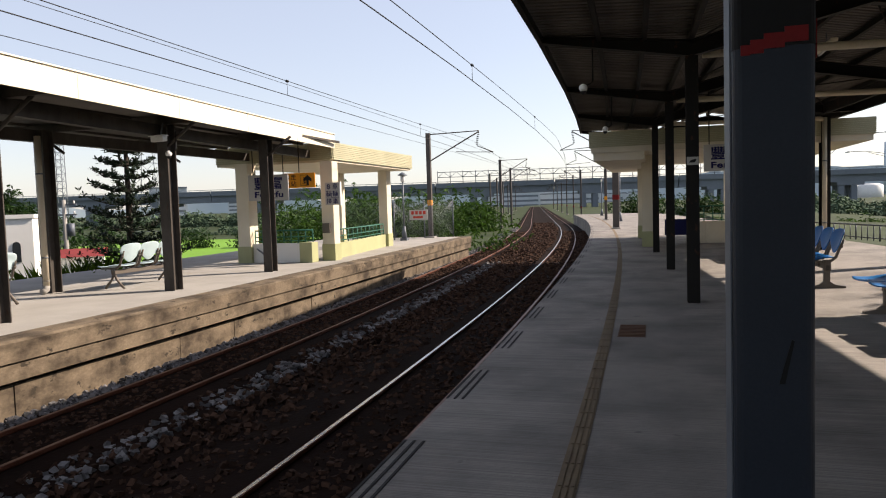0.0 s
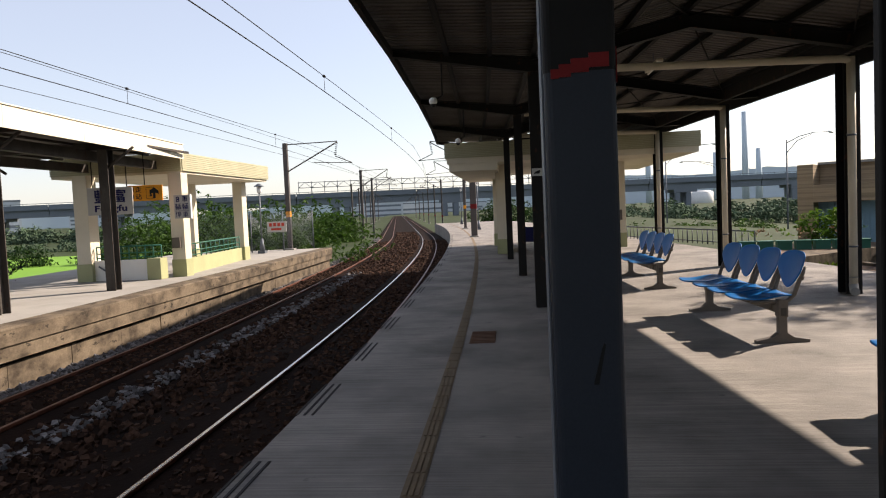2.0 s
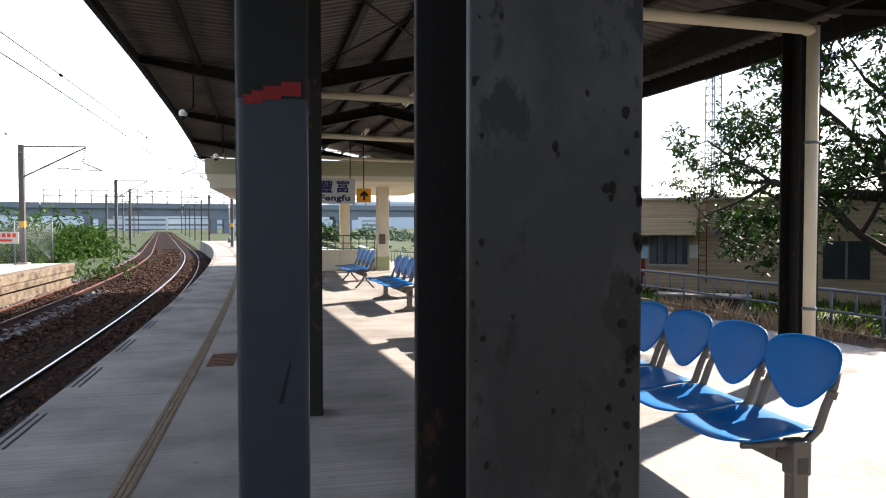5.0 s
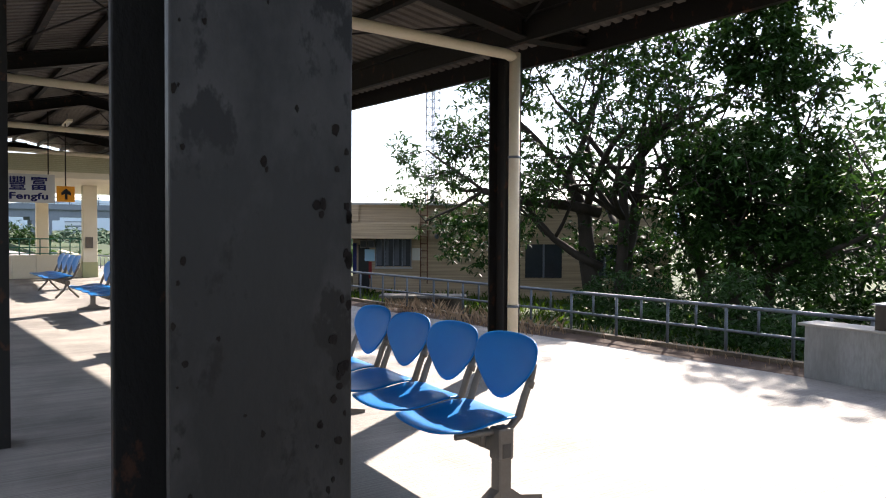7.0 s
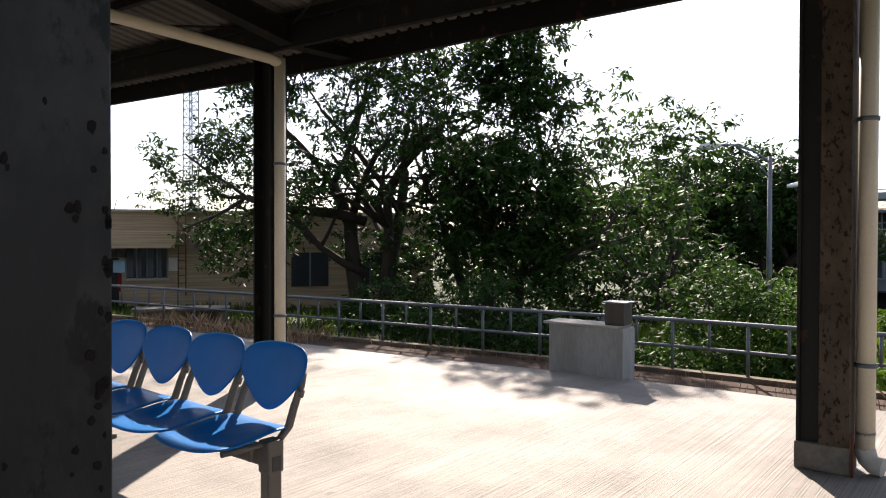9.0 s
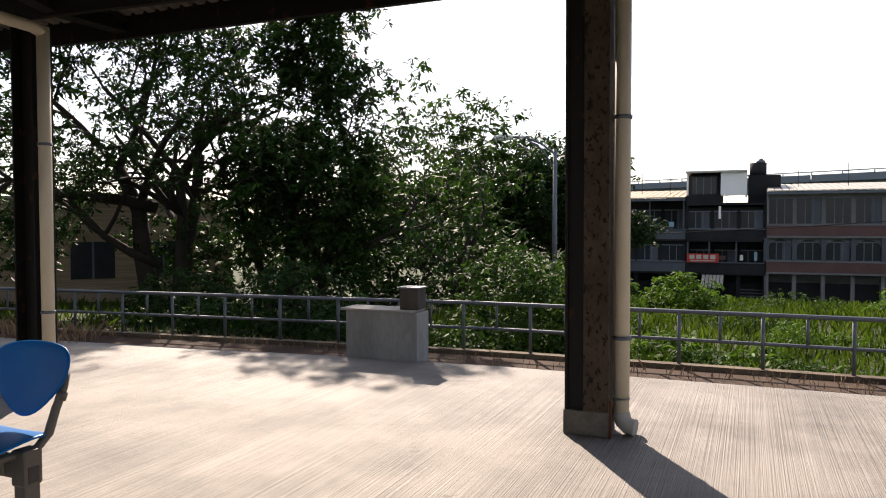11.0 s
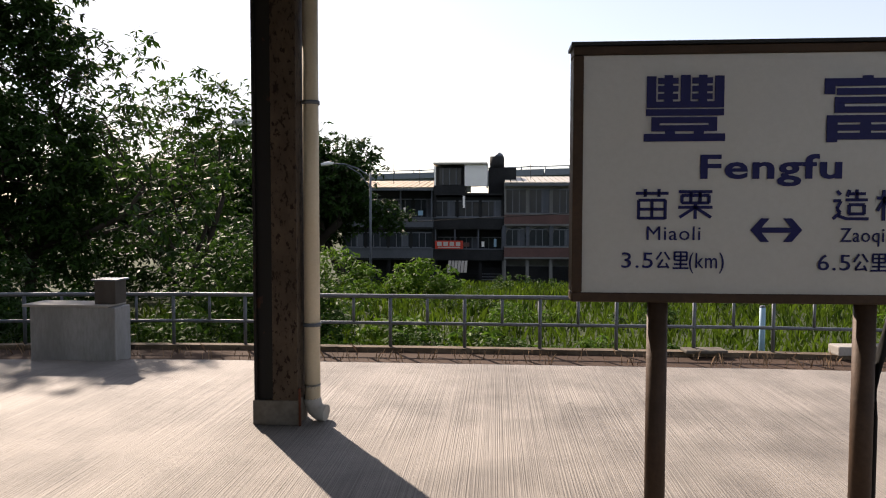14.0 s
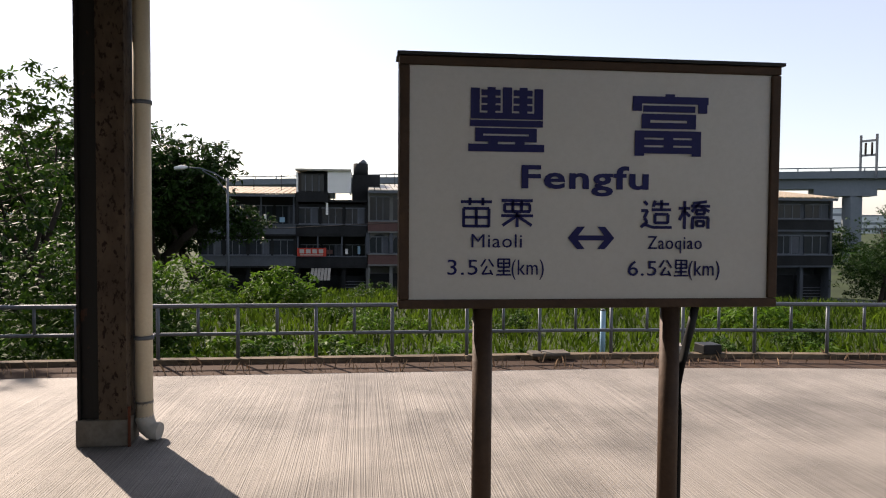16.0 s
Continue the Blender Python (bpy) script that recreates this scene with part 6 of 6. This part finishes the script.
# ---- houses ----
def terrace_house(x, y0, y1, ground, levels, eave, wall, rail_mat, label, fronts, roof="", bays=3, sill=None):
    """A terraced house that faces -x: slabs at the given levels, each storey with its own front."""
    th = thing("terraced_house", x, y0, ground, 0, label, "house", "terraced houses")
    w = y1 - y0
    zs = [0.0] + [z - ground for z in levels] + [eave - ground]
    part("wall", box(BM(), 1.6, 0.05, 0, 9, w - 0.05, zs[-1]), wall, th)
    for s in (0.0, w - 0.14):
        part("side_wall", box(BM(), 0.05, s, 0, 1.599, s + 0.14, zs[-1]), wall, th)
    for k, (z, top, front) in enumerate(zip(zs, zs[1:], fronts)):
        if k:
            part("balcony_slab", box(BM(), -0.08, 0, z - 0.12, 1.599, w, z), sill or wall, th)
            part("balcony_parapet", box(BM(), -0.1, 0, z + 0.002, 0.02, w, z + 0.62), rail_mat, th)
            part("parapet_cap", box(BM(), -0.15, -0.02, z + 0.622, 0.07, w + 0.02, z + 0.69), sill or M["pale_wall"], th)
        low = z + (0.7 if k else 0.02)
        if front == "shop":
            for i in range(bays):
                a, b = w * (i + 0.06) / bays, w * (i + 0.94) / bays
                sh = part("shop_shutter", box(BM(), 0.9, a, 0.02, 0.96, b, top - 0.7), M["dark_wall"], th)
                for j in range(6):
                    part("shutter_rib", box(BM(), 0.87, a + 0.02, 0.15 + j * 0.2, 0.899, b - 0.02, 0.2 + j * 0.2), M["galv"] if i == 0 else M["dark_wall"], sh)
                part("pier", box(BM(), 0.2, b - 0.02, 0, 0.5, b + 0.2, top - 0.14), wall, th)
            continue
        deep = 1.54 if front == "veranda" else 0.22
        if front == "veranda":
            for f in (0.02, 0.36, 0.7, 0.98):
                part("veranda_post", box(BM(), 0.02, w * f - 0.05, low, 0.12, w * f + 0.05, top - 0.05), sill or M["pale_wall"], th)
        for i in range(bays):
            a, b = w * (i + 0.08) / bays, w * (i + 0.92) / bays
            h0, h1 = (low + 0.05, top - 0.42) if front != "veranda" else (low - 0.3, top - 0.75)
            if front == "arches":
                c, r = (a + b) / 2, (b - a) / 2
                arch = [(a, low), (b, low), (b, h1 - r * 0.5)] + [(c + r * math.cos(radians(t)), h1 - r * 0.5 + r * 0.8 * math.sin(radians(t))) for t in range(20, 180, 20)] + [(a, h1 - r * 0.5)]
                wd = part("window", prism(BM(), arch, deep, deep + 0.04, 0), M["window"], th)
                part("arch_pier", box(BM(), 0.0, b, low, 0.2, w * (i + 1.08) / bays, top - 0.12), M["pale_wall"], th)
            else:
                wd = part("window", box(BM(), deep, a, h0, deep + 0.05, b, h1), M["window"], th)
            part("head_frame", box(BM(), deep - 0.04, a - 0.04, h1, deep + 0.05, b + 0.04, h1 + 0.07), M["galv"], wd)
            part("sill_frame", box(BM(), deep - 0.04, a - 0.04, h0 - 0.07, deep + 0.05, b + 0.04, h0), M["galv"], wd)
            for j in range(1, 3):
                part("mullion", box(BM(), deep - 0.03, a + (b - a) * j / 3 - 0.025, h0, deep - 0.001, a + (b - a) * j / 3 + 0.025, h1), M["galv"], wd)
            if (i + k) % 2 == 0:
                part("curtain", box(BM(), deep - 0.012, a + 0.05, h0 + 0.02, deep - 0.004, a + (b - a) * 0.42, h1 - 0.02), M["pale_wall"], wd, "pale drawn curtain")
        if front != "veranda":
            part("front_wall", box(BM(), 0.28, 0.15, z, 0.4, w - 0.15, top - 0.13), wall, th)
        else:
            rng_ = np.random.default_rng(int(abs(y0) * 10) + k)
            for i in range(5):
                u, hh = w * (0.08 + 0.18 * i + 0.08 * rng_.random()), 0.25 + 0.3 * rng_.random()
                part("washing", box(BM(), 0.3, u, low + 0.1, 0.33, u + 0.3 * rng_.random() + 0.12, low + 0.1 + hh), M[("shutter", "white_wall", "pink_wall", "ink", "pale_wall")[i]], th, "clothes hung to dry")
    H = zs[-1]
    if roof:
        n = max(8, int(w / 0.4))
        for i in range(n):
            part("roof_sheet", prism(BM(), [(-0.5, H), (-0.5, H + 0.07), (7, H + 0.82), (7, H + 0.75)], w * i / n, w * (i + 0.84) / n, 1), M[roof], th)
        part("eave_beam", box(BM(), -0.45, 0, H - 0.16, -0.3, w, H - 0.002), M["galv"], th)
        for s in (0.02, w - 0.14):
            part("gable", prism(BM(), [(0.05, H + 0.001), (8.9, H + 0.001), (6.9, H + 0.74), (0.05, H + 0.04)], s, s + 0.12, 1), wall, th)
    else:
        part("roof_slab", box(BM(), -0.2, 0, H + 0.001, 9, w, H + 0.15), wall, th)
    for i in range(3):
        ae = part("aerial", sweep(BM(), [(3, w * (0.2 + 0.3 * i), H), (3, w * (0.2 + 0.3 * i), H + 1.5 + 0.4 * (i % 2))], 0.02, 4), M["black"], th)
        part("cross_bar", sweep(BM(), [(3, w * (0.2 + 0.3 * i) - 0.25, H + 1.35), (3, w * (0.2 + 0.3 * i) + 0.25, H + 1.35)], 0.015, 4), M["black"], ae)
    return th


def roof_room(th, w):
    """The white-clad roof room, dark stair tower and water tank on the middle house."""
    H = 2.62 + 3.95
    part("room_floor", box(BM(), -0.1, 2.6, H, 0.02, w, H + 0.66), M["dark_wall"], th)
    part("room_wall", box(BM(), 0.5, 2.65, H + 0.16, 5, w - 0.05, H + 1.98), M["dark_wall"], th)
    wd = part("room_window", box(BM(), 0.44, 2.9, H + 0.72, 0.499, w - 0.3, H + 1.85), M["window"], th)
    for f in (0.2, 0.5, 0.8):
        part("mullion", box(BM(), 0.4, 2.9 + (w - 3.2) * f, H + 0.72, 0.439, 2.96 + (w - 3.2) * f, H + 1.85), M["galv"], wd)
    part("corner_post", box(BM(), 0.0, w - 0.12, H + 0.66, 0.12, w, H + 1.98), M["white_wall"], th)
    part("white_cladding", box(BM(), 0.0, 1.12, H + 0.62, 0.08, 2.64, H + 2.08), M["white_wall"], th, "white sheet cladding")
    part("side_cladding", box(BM(), 0.081, 1.12, H + 0.62, 4.5, 1.2, H + 2.08), M["white_wall"], th)
    part("room_roof", box(BM(), -0.2, 1.1, H + 2.081, 5.2, w + 0.05, H + 2.2), M["roof_pale"], th)
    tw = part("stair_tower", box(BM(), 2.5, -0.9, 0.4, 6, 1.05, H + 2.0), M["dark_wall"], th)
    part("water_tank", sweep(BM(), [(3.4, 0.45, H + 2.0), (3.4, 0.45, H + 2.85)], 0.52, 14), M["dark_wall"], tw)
    part("tank_lid", sweep(BM(), [(3.4, 0.3, H + 2.86), (3.4, 0.3, H + 3.0), (3.4, 0.3, H + 3.15)], [0.3, 0.26, 0.08], 14), M["galv"], tw)
    part("downspout", box(BM(), -0.24, 2.6, H - 0.85, -0.12, 2.74, H - 0.05), M["white_wall"], th, "white boxed pipe end")


M["roof_pale"] = mat("pale_metal_roof", (0.42, 0.4, 0.35), 0.5, 0.2, dark=(0.3, 0.27, 0.22), stain=0.6, grain=5, bump=0.03)
M["roof_tan"] = mat("tan_metal_roof", (0.4, 0.32, 0.22), 0.55, 0.1, dark=(0.28, 0.21, 0.14), stain=0.6, grain=5, bump=0.03)
# cream is dimmed to carry the shade of the house front
M["pale_band"] = mat("shade_dimmed_cream_paint", (0.17, 0.17, 0.16), 0.85, dark=(0.1, 0.1, 0.095), stain=0.6, grain=6)
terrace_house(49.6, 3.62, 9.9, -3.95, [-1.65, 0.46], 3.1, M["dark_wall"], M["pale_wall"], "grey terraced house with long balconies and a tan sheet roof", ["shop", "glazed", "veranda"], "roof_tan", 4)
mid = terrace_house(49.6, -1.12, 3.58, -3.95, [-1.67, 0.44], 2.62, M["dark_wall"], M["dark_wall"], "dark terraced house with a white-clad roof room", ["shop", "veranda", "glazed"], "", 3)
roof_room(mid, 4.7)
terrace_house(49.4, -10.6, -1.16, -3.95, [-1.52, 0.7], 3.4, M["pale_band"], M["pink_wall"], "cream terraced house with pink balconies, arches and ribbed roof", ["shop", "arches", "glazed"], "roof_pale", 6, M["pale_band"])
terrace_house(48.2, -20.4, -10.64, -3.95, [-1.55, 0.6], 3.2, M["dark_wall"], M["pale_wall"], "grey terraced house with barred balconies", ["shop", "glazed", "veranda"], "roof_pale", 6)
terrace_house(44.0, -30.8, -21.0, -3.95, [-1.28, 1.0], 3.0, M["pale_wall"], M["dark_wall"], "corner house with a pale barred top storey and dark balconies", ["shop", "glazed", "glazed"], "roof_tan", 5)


def shop_sign():
    th = thing("shop_sign", 49.4, 2.5, -1.0, -90, "red shop sign with white characters fixed to a house", "sign")
    part("panel", box(BM(), -1.0, 0, 0, 0.9, 0.1, 0.55), M["ink_red"], th)
    bm = BM()
    for i in range(4):
        box(bm, -0.85 + i * 0.42, -0.02, 0.2, -0.55 + i * 0.42, -0.002, 0.47)
    box(bm, -0.8, -0.02, 0.06, 0.7, -0.002, 0.13)
    part("lettering", bm, M["sign_white"], th)
    aw = thing("awning", 49.2, 1.3, -2.15, 0, "pale ribbed metal awning over a shop front", "awning")
    bm = BM()
    for i in range(6):
        prism(bm, [(-1.2, -0.35), (-1.2, -0.3), (0.3, 0.35), (0.3, 0.3)], i * 0.22, i * 0.22 + 0.18, 1)
    part("sheet", bm, M["roof_pale"], aw)


shop_sign()
wire("power_line", [(45, 12, 1.0), (45, 4, 0.9), (44, -4, 1.35), (43, -14, 2.1)], 0.025, "sagging power line before the houses")


def white_house():
    th = thing("white_house", -17.9, 17.4, -2.2, 44, "white rendered house with narrow arched windows", "house")
    part("wall", box(BM(), -7, 0, 0, 0.0, 6, 3.5), M["white_wall"], th)
    part("roof_parapet", box(BM(), -7.05, -0.05, 3.501, 0.05, 6, 3.62), M["white_wall"], th)
    part("stair_block", box(BM(), -3.2, 0.3, 3.621, -0.9, 3, 4.0), M["white_wall"], th)
    for x in (-0.45, -1.1, -2.2):
        for z in (0.7, 2.2):
            arch = [(x - 0.11, z), (x + 0.11, z), (x + 0.11, z + 0.5), (x + 0.08, z + 0.58), (x, z + 0.62), (x - 0.08, z + 0.58), (x - 0.11, z + 0.5)]
            part("window", prism(BM(), arch, -0.02, 0.02, 1), M["window"], th)
    ac = part("air_conditioner", box(BM(), -1.75, -0.25, 2.2, -1.45, -0.02, 2.45), M["galv"], th)


white_house()


def lattice_tower(x, y, z, h, w0, w1, label):
    th = thing("lattice_tower", x, y, z, 20, label, "tower", "lattice towers")
    n = max(6, int(h / (w0 * 1.4)))
    cor = ((-1, -1), (1, -1), (1, 1), (-1, 1))
    for i, (a, b) in enumerate(cor):
        part("leg", sweep(BM(), [(a * w0, b * w0, 0), (a * w1, b * w1, h)], 0.04, 4), M["galv"], th)
    for k in range(n):
        f0, f1 = k / n, (k + 1) / n
        u0, u1 = w0 + (w1 - w0) * f0, w0 + (w1 - w0) * f1
        bm = BM()
        for (a, b), (c, d) in zip(cor, cor[1:] + cor[:1]):
            sweep(bm, [(a * u0, b * u0, h * f0), (c * u1, d * u1, h * f1)], 0.022, 3)
            sweep(bm, [(a * u0, b * u0, h * f0), (c * u0, d * u0, h * f0)], 0.022, 3)
        part("bracing", bm, M["galv"], th)


lattice_tower(22, 33.6, -3, 17, 0.3, 0.25, "slender steel lattice mast behind the station building")
lattice_tower(-52, 66, -3, 17, 1.6, 0.5, "steel lattice pylon beyond the far platform")
lattice_tower(-56, 58, -3, 12, 0.5, 0.4, "pale steel lamp mast beyond the far platform")


# ---- distance ----
solid("rice_field", box(BM(), -62, 40, -2.3, -19, 78, -2.13), M["field"], "bright green rice field beyond the far platform", "field", kind="structure")
solid("lane", prism(BM(), [(-40, 24), (-12, 30), (-12, 38), (-62, 38)], -2.3, -2.15), M["concrete"], "pale concrete lane beside the field", "road", kind="structure")


def wood(cx, cy, length, along, z, h, n, size, label, seed, mt="far_wood", leaves=9000):
    r = np.random.default_rng(seed)
    blobs = []
    for i in range(n):
        u = (i + r.random()) / n - 0.5
        hh = h * (0.55 + 0.6 * r.random())
        blobs.append((cx + along[0] * length * u + r.normal() * h * 0.4, cy + along[1] * length * u + r.normal() * h * 0.4, z + hh * 0.45, hh * (0.6 + 0.5 * r.random()), hh * 0.7, hh * 0.6))
    return leafy("woodland", blobs, leaves, size, M[mt], label, "woodland", seed, "stuff", 0.2)


wood(60, 175, 120, (1, -0.1), -5, 5.5, 36, 0.9, "hazy green woodland below the viaduct", 201, "far_wood", 24000)
wood(40, 120, 70, (1, 0.1), -4.5, 4.4, 28, 0.6, "green woodland beyond the platform", 202, "far_wood", 26000)
wood(3, 84, 14, (1, 0.2), -1.2, 3.6, 6, 0.35, "green trees beyond the platform end", 203, "leaf", 5000)
wood(-17.2, 62, 12, (-0.1, 1), -2, 2.9, 5, 0.3, "green bushes beside the far track", 204, "mid_leaf", 14000)
wood(-13.5, 33, 8, (0.3, 1), -1.8, 4.4, 8, 0.22, "green bushes behind the mesh fence", 205, "mid_leaf", 22000)
wood(17, 62, 34, (1, 0.25), -3.6, 3.0, 26, 0.3, "green scrub beyond the platform railing", 211, "mid_leaf", 30000)
wood(-30, 62, 30, (1, 0.1), -2.6, 1.9, 14, 0.26, "dark hedge along the rice field", 212, "leaf", 12000)
wood(-78, 150, 80, (1, 0.15), -4, 4.5, 18, 0.8, "hazy green woodland beyond the tracks", 206, "far_wood", 18000)
wood(-120, 150, 120, (1, 0.5), -4, 5, 22, 0.9, "dark woodland below the viaduct", 207)
wood(-45, 90, 50, (1, -0.2), -3, 2.0, 14, 0.4, "low hedge beyond the rice field", 208)
wood(80, -70, 40, (0.5, -1), -5, 4, 12, 0.5, "dark green scrub beyond the houses", 209, "leaf", 5000)
wood(-30, 30, 12, (1, 0.2), -2.2, 3.0, 5, 0.3, "dark trees behind the white house", 210, "leaf", 4000)


def hills():
    for name, d, base, amp, seed, lo, hi in (("far_hill", 1700, 62, 26, 3.0, -70, 60), ("far_ridge", 1300, 26, 12, 9.0, -75, 130)):
        bm = BM()
        a = [math.radians(t) for t in steps(lo, hi, 0.6)]
        bot = [bm.verts.new((d * math.sin(t), d * math.cos(t), -60)) for t in a]
        top = []
        for t in a:
            h = base * (0.4 + 0.6 * math.exp(-((math.degrees(t) - 14) / 16) ** 2)) + amp * noise.noise(Vector((math.degrees(t) * 0.11, seed, 0))) + amp * 0.16 * noise.noise(Vector((math.degrees(t) * 1.3, seed, 4)))
            top.append(bm.verts.new((d * math.sin(t), d * math.cos(t), max(8, h))))
        for i in range(len(a) - 1):
            bm.faces.new((bot[i], bot[i + 1], top[i + 1], top[i]))
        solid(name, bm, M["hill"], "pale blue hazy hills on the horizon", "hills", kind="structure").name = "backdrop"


hills()


def far_town():
    r = np.random.default_rng(12)
    for i in range(46):
        t = math.radians(-60 + 122 * r.random()) if i < 34 else math.radians(100 + 40 * r.random())
        d = 420 + 420 * r.random()
        w, h = 8 + 22 * r.random(), 7 + 14 * r.random() * r.random()
        th = thing("distant_building", d * math.sin(t), d * math.cos(t), -5, -math.degrees(t), "hazy pale building in the far town", "building", "far town")
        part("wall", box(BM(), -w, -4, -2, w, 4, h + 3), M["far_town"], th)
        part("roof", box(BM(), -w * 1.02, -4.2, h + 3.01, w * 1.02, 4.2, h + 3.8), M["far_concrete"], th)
        for k in range(int(h / 3.6)):
            part("window_band", box(BM(), -w * 0.9, -4.06, 3.0 + 3.4 * k, w * 0.9, -4.005, 4.4 + 3.4 * k), M["far_concrete"], th)
    for t, h in ((10.5, 100), (15.3, 72), (17.3, 128), (18.2, 74)):
        a, d = math.radians(t), 1150
        th = thing("chimney_stack", d * math.sin(a), d * math.cos(a), -5, 0, "hazy industrial chimney in front of the hills", "chimney", "chimneys")
        # shaft shares the hill colour with its mixed-in haze
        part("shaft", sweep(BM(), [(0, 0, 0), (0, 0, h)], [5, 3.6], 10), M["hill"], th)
    for t in (13.0, 14.2):
        a, d = math.radians(t), 700
        th = thing("storage_tank", d * math.sin(a), d * math.cos(a), -8, 0, "white round storage tank beyond the viaduct", "tank", "tanks")
        part("drum", sweep(BM(), [(0, 0, 0), (0, 0, 14), (0, 0, 15.5)], [11, 11, 8], 18), M["white_paint"], th)


far_town()


# ---- weeds on the slope, small things behind the fence ----
def slope_weeds():
    r = np.random.default_rng(77)
    spots = [(8.9, 1.2, 0.3), (9.3, 0.3, 0.34), (8.8, -0.8, 0.26), (9.6, -1.6, 0.32), (8.9, -2.6, 0.22), (9.4, -5.4, 0.34), (8.9, -6.6, 0.3), (10.8, -7.4, 0.42), (12.5, 2.0, 0.55), (13.2, -0.9, 0.5), (13.8, -3.4, 0.4), (16.5, 0.2, 0.6), (17.5, 2.6, 0.7), (22.5, -1.5, 0.75), (18, -6.2, 0.5), (21, -9.5, 0.7)]
    for i, (x, y, q) in enumerate(spots):
        q *= 0.75
        z = ground_z(x, y)
        pale = i % 3 == 0
        blobs = [(x + r.normal() * q * 0.7, y + r.normal() * q * 0.9, z + q * (0.35 + 0.5 * r.random()), q * (0.5 + 0.3 * r.random()), q * (0.6 + 0.4 * r.random()), q * (0.4 + 0.5 * r.random())) for _ in range(5)]
        leafy("weed_clump", blobs, 1500, 0.05 + 0.03 * q, M["bright_leaf" if pale else "mid_leaf"], "bright leafy weed clump on the slope" if pale else "dark green weed clump on the slope", "weeds", 300 + i)


def short_post(x, y, h):
    th = thing("marker_post", x, y, ground_z(x, y) - 0.05, 0, "pale painted marker post in the grass behind the fence", "post")
    part("shaft", sweep(BM(), [(0, 0, 0), (0, 0, h)], 0.033, 10), M["shutter"], th)
    part("cap", sweep(BM(), [(0, 0, h), (0, 0, h + 0.02)], [0.036, 0.02], 10), M["galv"], th)


def kerb_slab(x, y, w, label, material, h=0.05):
    th = thing("loose_slab", x, y, 0.02, 4, label, "slab", "loose slabs on the kerb")
    part("slab", box(BM(), -0.1, -w, 0, 0.1, w, h, 0.012), material, th)


slope_weeds()
short_post(8.8, -3.56, 0.75)
kerb_slab(7.72, -2.63, 0.2, "pale broken concrete slab lying on the kerb", M["mortar"], 0.035)
kerb_slab(7.72, -3.95, 0.12, "pale concrete block lying on the kerb", M["concrete"], 0.09)
kerb_slab(7.7, -4.3, 0.1, "small black cable box on the kerb", M["black"], 0.1)


# ---- beyond the far platform ----
def red_cottage():
    th = thing("cottage", -22.4, 24.0, -2.2, 40, "low white cottage with a red tiled roof", "house")
    part("wall", box(BM(), -0.9, -0.8, 0, 0.9, 0.8, 1.9), M["white_wall"], th)
    part("roof", prism(BM(), [(-0.95, 1.901), (0.95, 1.901), (0, 2.2)], -1.05, 1.05, 0), M["red_roof"], th)
    part("door", box(BM(), -0.3, -0.83, 0, 0.2, -0.801, 0.85), M["window"], th)


def utility_pole(x, y, z, h):
    th = thing("utility_pole", x, y, z, 15, "grey concrete utility pole with cross arms", "pole")
    part("pole", sweep(BM(), [(0, 0, 0), (0, 0, h)], [0.13, 0.08], 8), M["concrete"], th)
    for k in (0.25, 0.7):
        part("cross_arm", box(BM(), -0.55, -0.04, h - k, 0.55, 0.04, h - k + 0.07), M["galv"], th)
        for a in (-0.45, 0.0, 0.45):
            part("insulator", sweep(BM(), [(a, 0, h - k + 0.07), (a, 0, h - k + 0.2)], 0.04, 6), M["white_paint"], th)
    part("transformer", sweep(BM(), [(0.2, 0.1, h - 1.6), (0.2, 0.1, h - 1.05)], 0.16, 10), M["galv"], th)


def bullet_camera(x, y, z):
    th = thing("bullet_camera", x, y, z, -15, "white bullet security camera under the far canopy", "camera", "security cameras")
    part("housing", box(BM(), -0.16, -0.05, 0, 0.16, 0.05, 0.09, 0.015), M["white_paint"], th)
    part("sun_hood", box(BM(), -0.19, -0.06, 0.091, 0.17, 0.06, 0.105), M["white_paint"], th)
    part("arm", sweep(BM(), [(0.05, 0, 0.1), (0.12, 0, 0.3)], 0.015, 6), M["galv"], th)


red_cottage()
utility_pole(-24.95, 26.0, -2.2, 4.25)
big_tree(38, -29.6, -3.6, 3.4, 2.4, 69, "dark bushy tree beside the corner house")
bullet_camera(-7.9, 10.35, 2.52)


def viaduct_gantry(x, y, z):
    th = thing("overhead_gantry", x, y, z, 25, "grey twin-post overhead line gantry on the railway viaduct", "gantry")
    for a in (-1.1, 1.1):
        part("post", box(BM(), a - 0.12, -0.12, -1.0, a + 0.12, 0.12, 5.2), M["galv"], th)
        part("insulator", sweep(BM(), [(a * 0.4, 0, 2.3), (a * 0.4, 0, 4.1)], 0.14, 6), M["bark"], th)
    for zz in (2.2, 4.2):
        part("beam", box(BM(), -1.2, -0.1, zz, 1.2, 0.1, zz + 0.3), M["galv"], th)


viaduct_gantry(94.7, -71.0, 8.7)


def broken_trough():
    th = thing("concrete_trough", 7.75, 11.6, -0.1, -35, "dark stained concrete trough behind the railing", "trough")
    part("body", box(BM(), -0.75, -0.2, -0.35, 0.75, 0.2, 0.16, 0.02), M["old_concrete"], th)
    part("lid", box(BM(), -0.85, -0.27, 0.161, 0.8, 0.27, 0.22, 0.015), M["mortar"], th, "dark overhanging slab")


broken_trough()
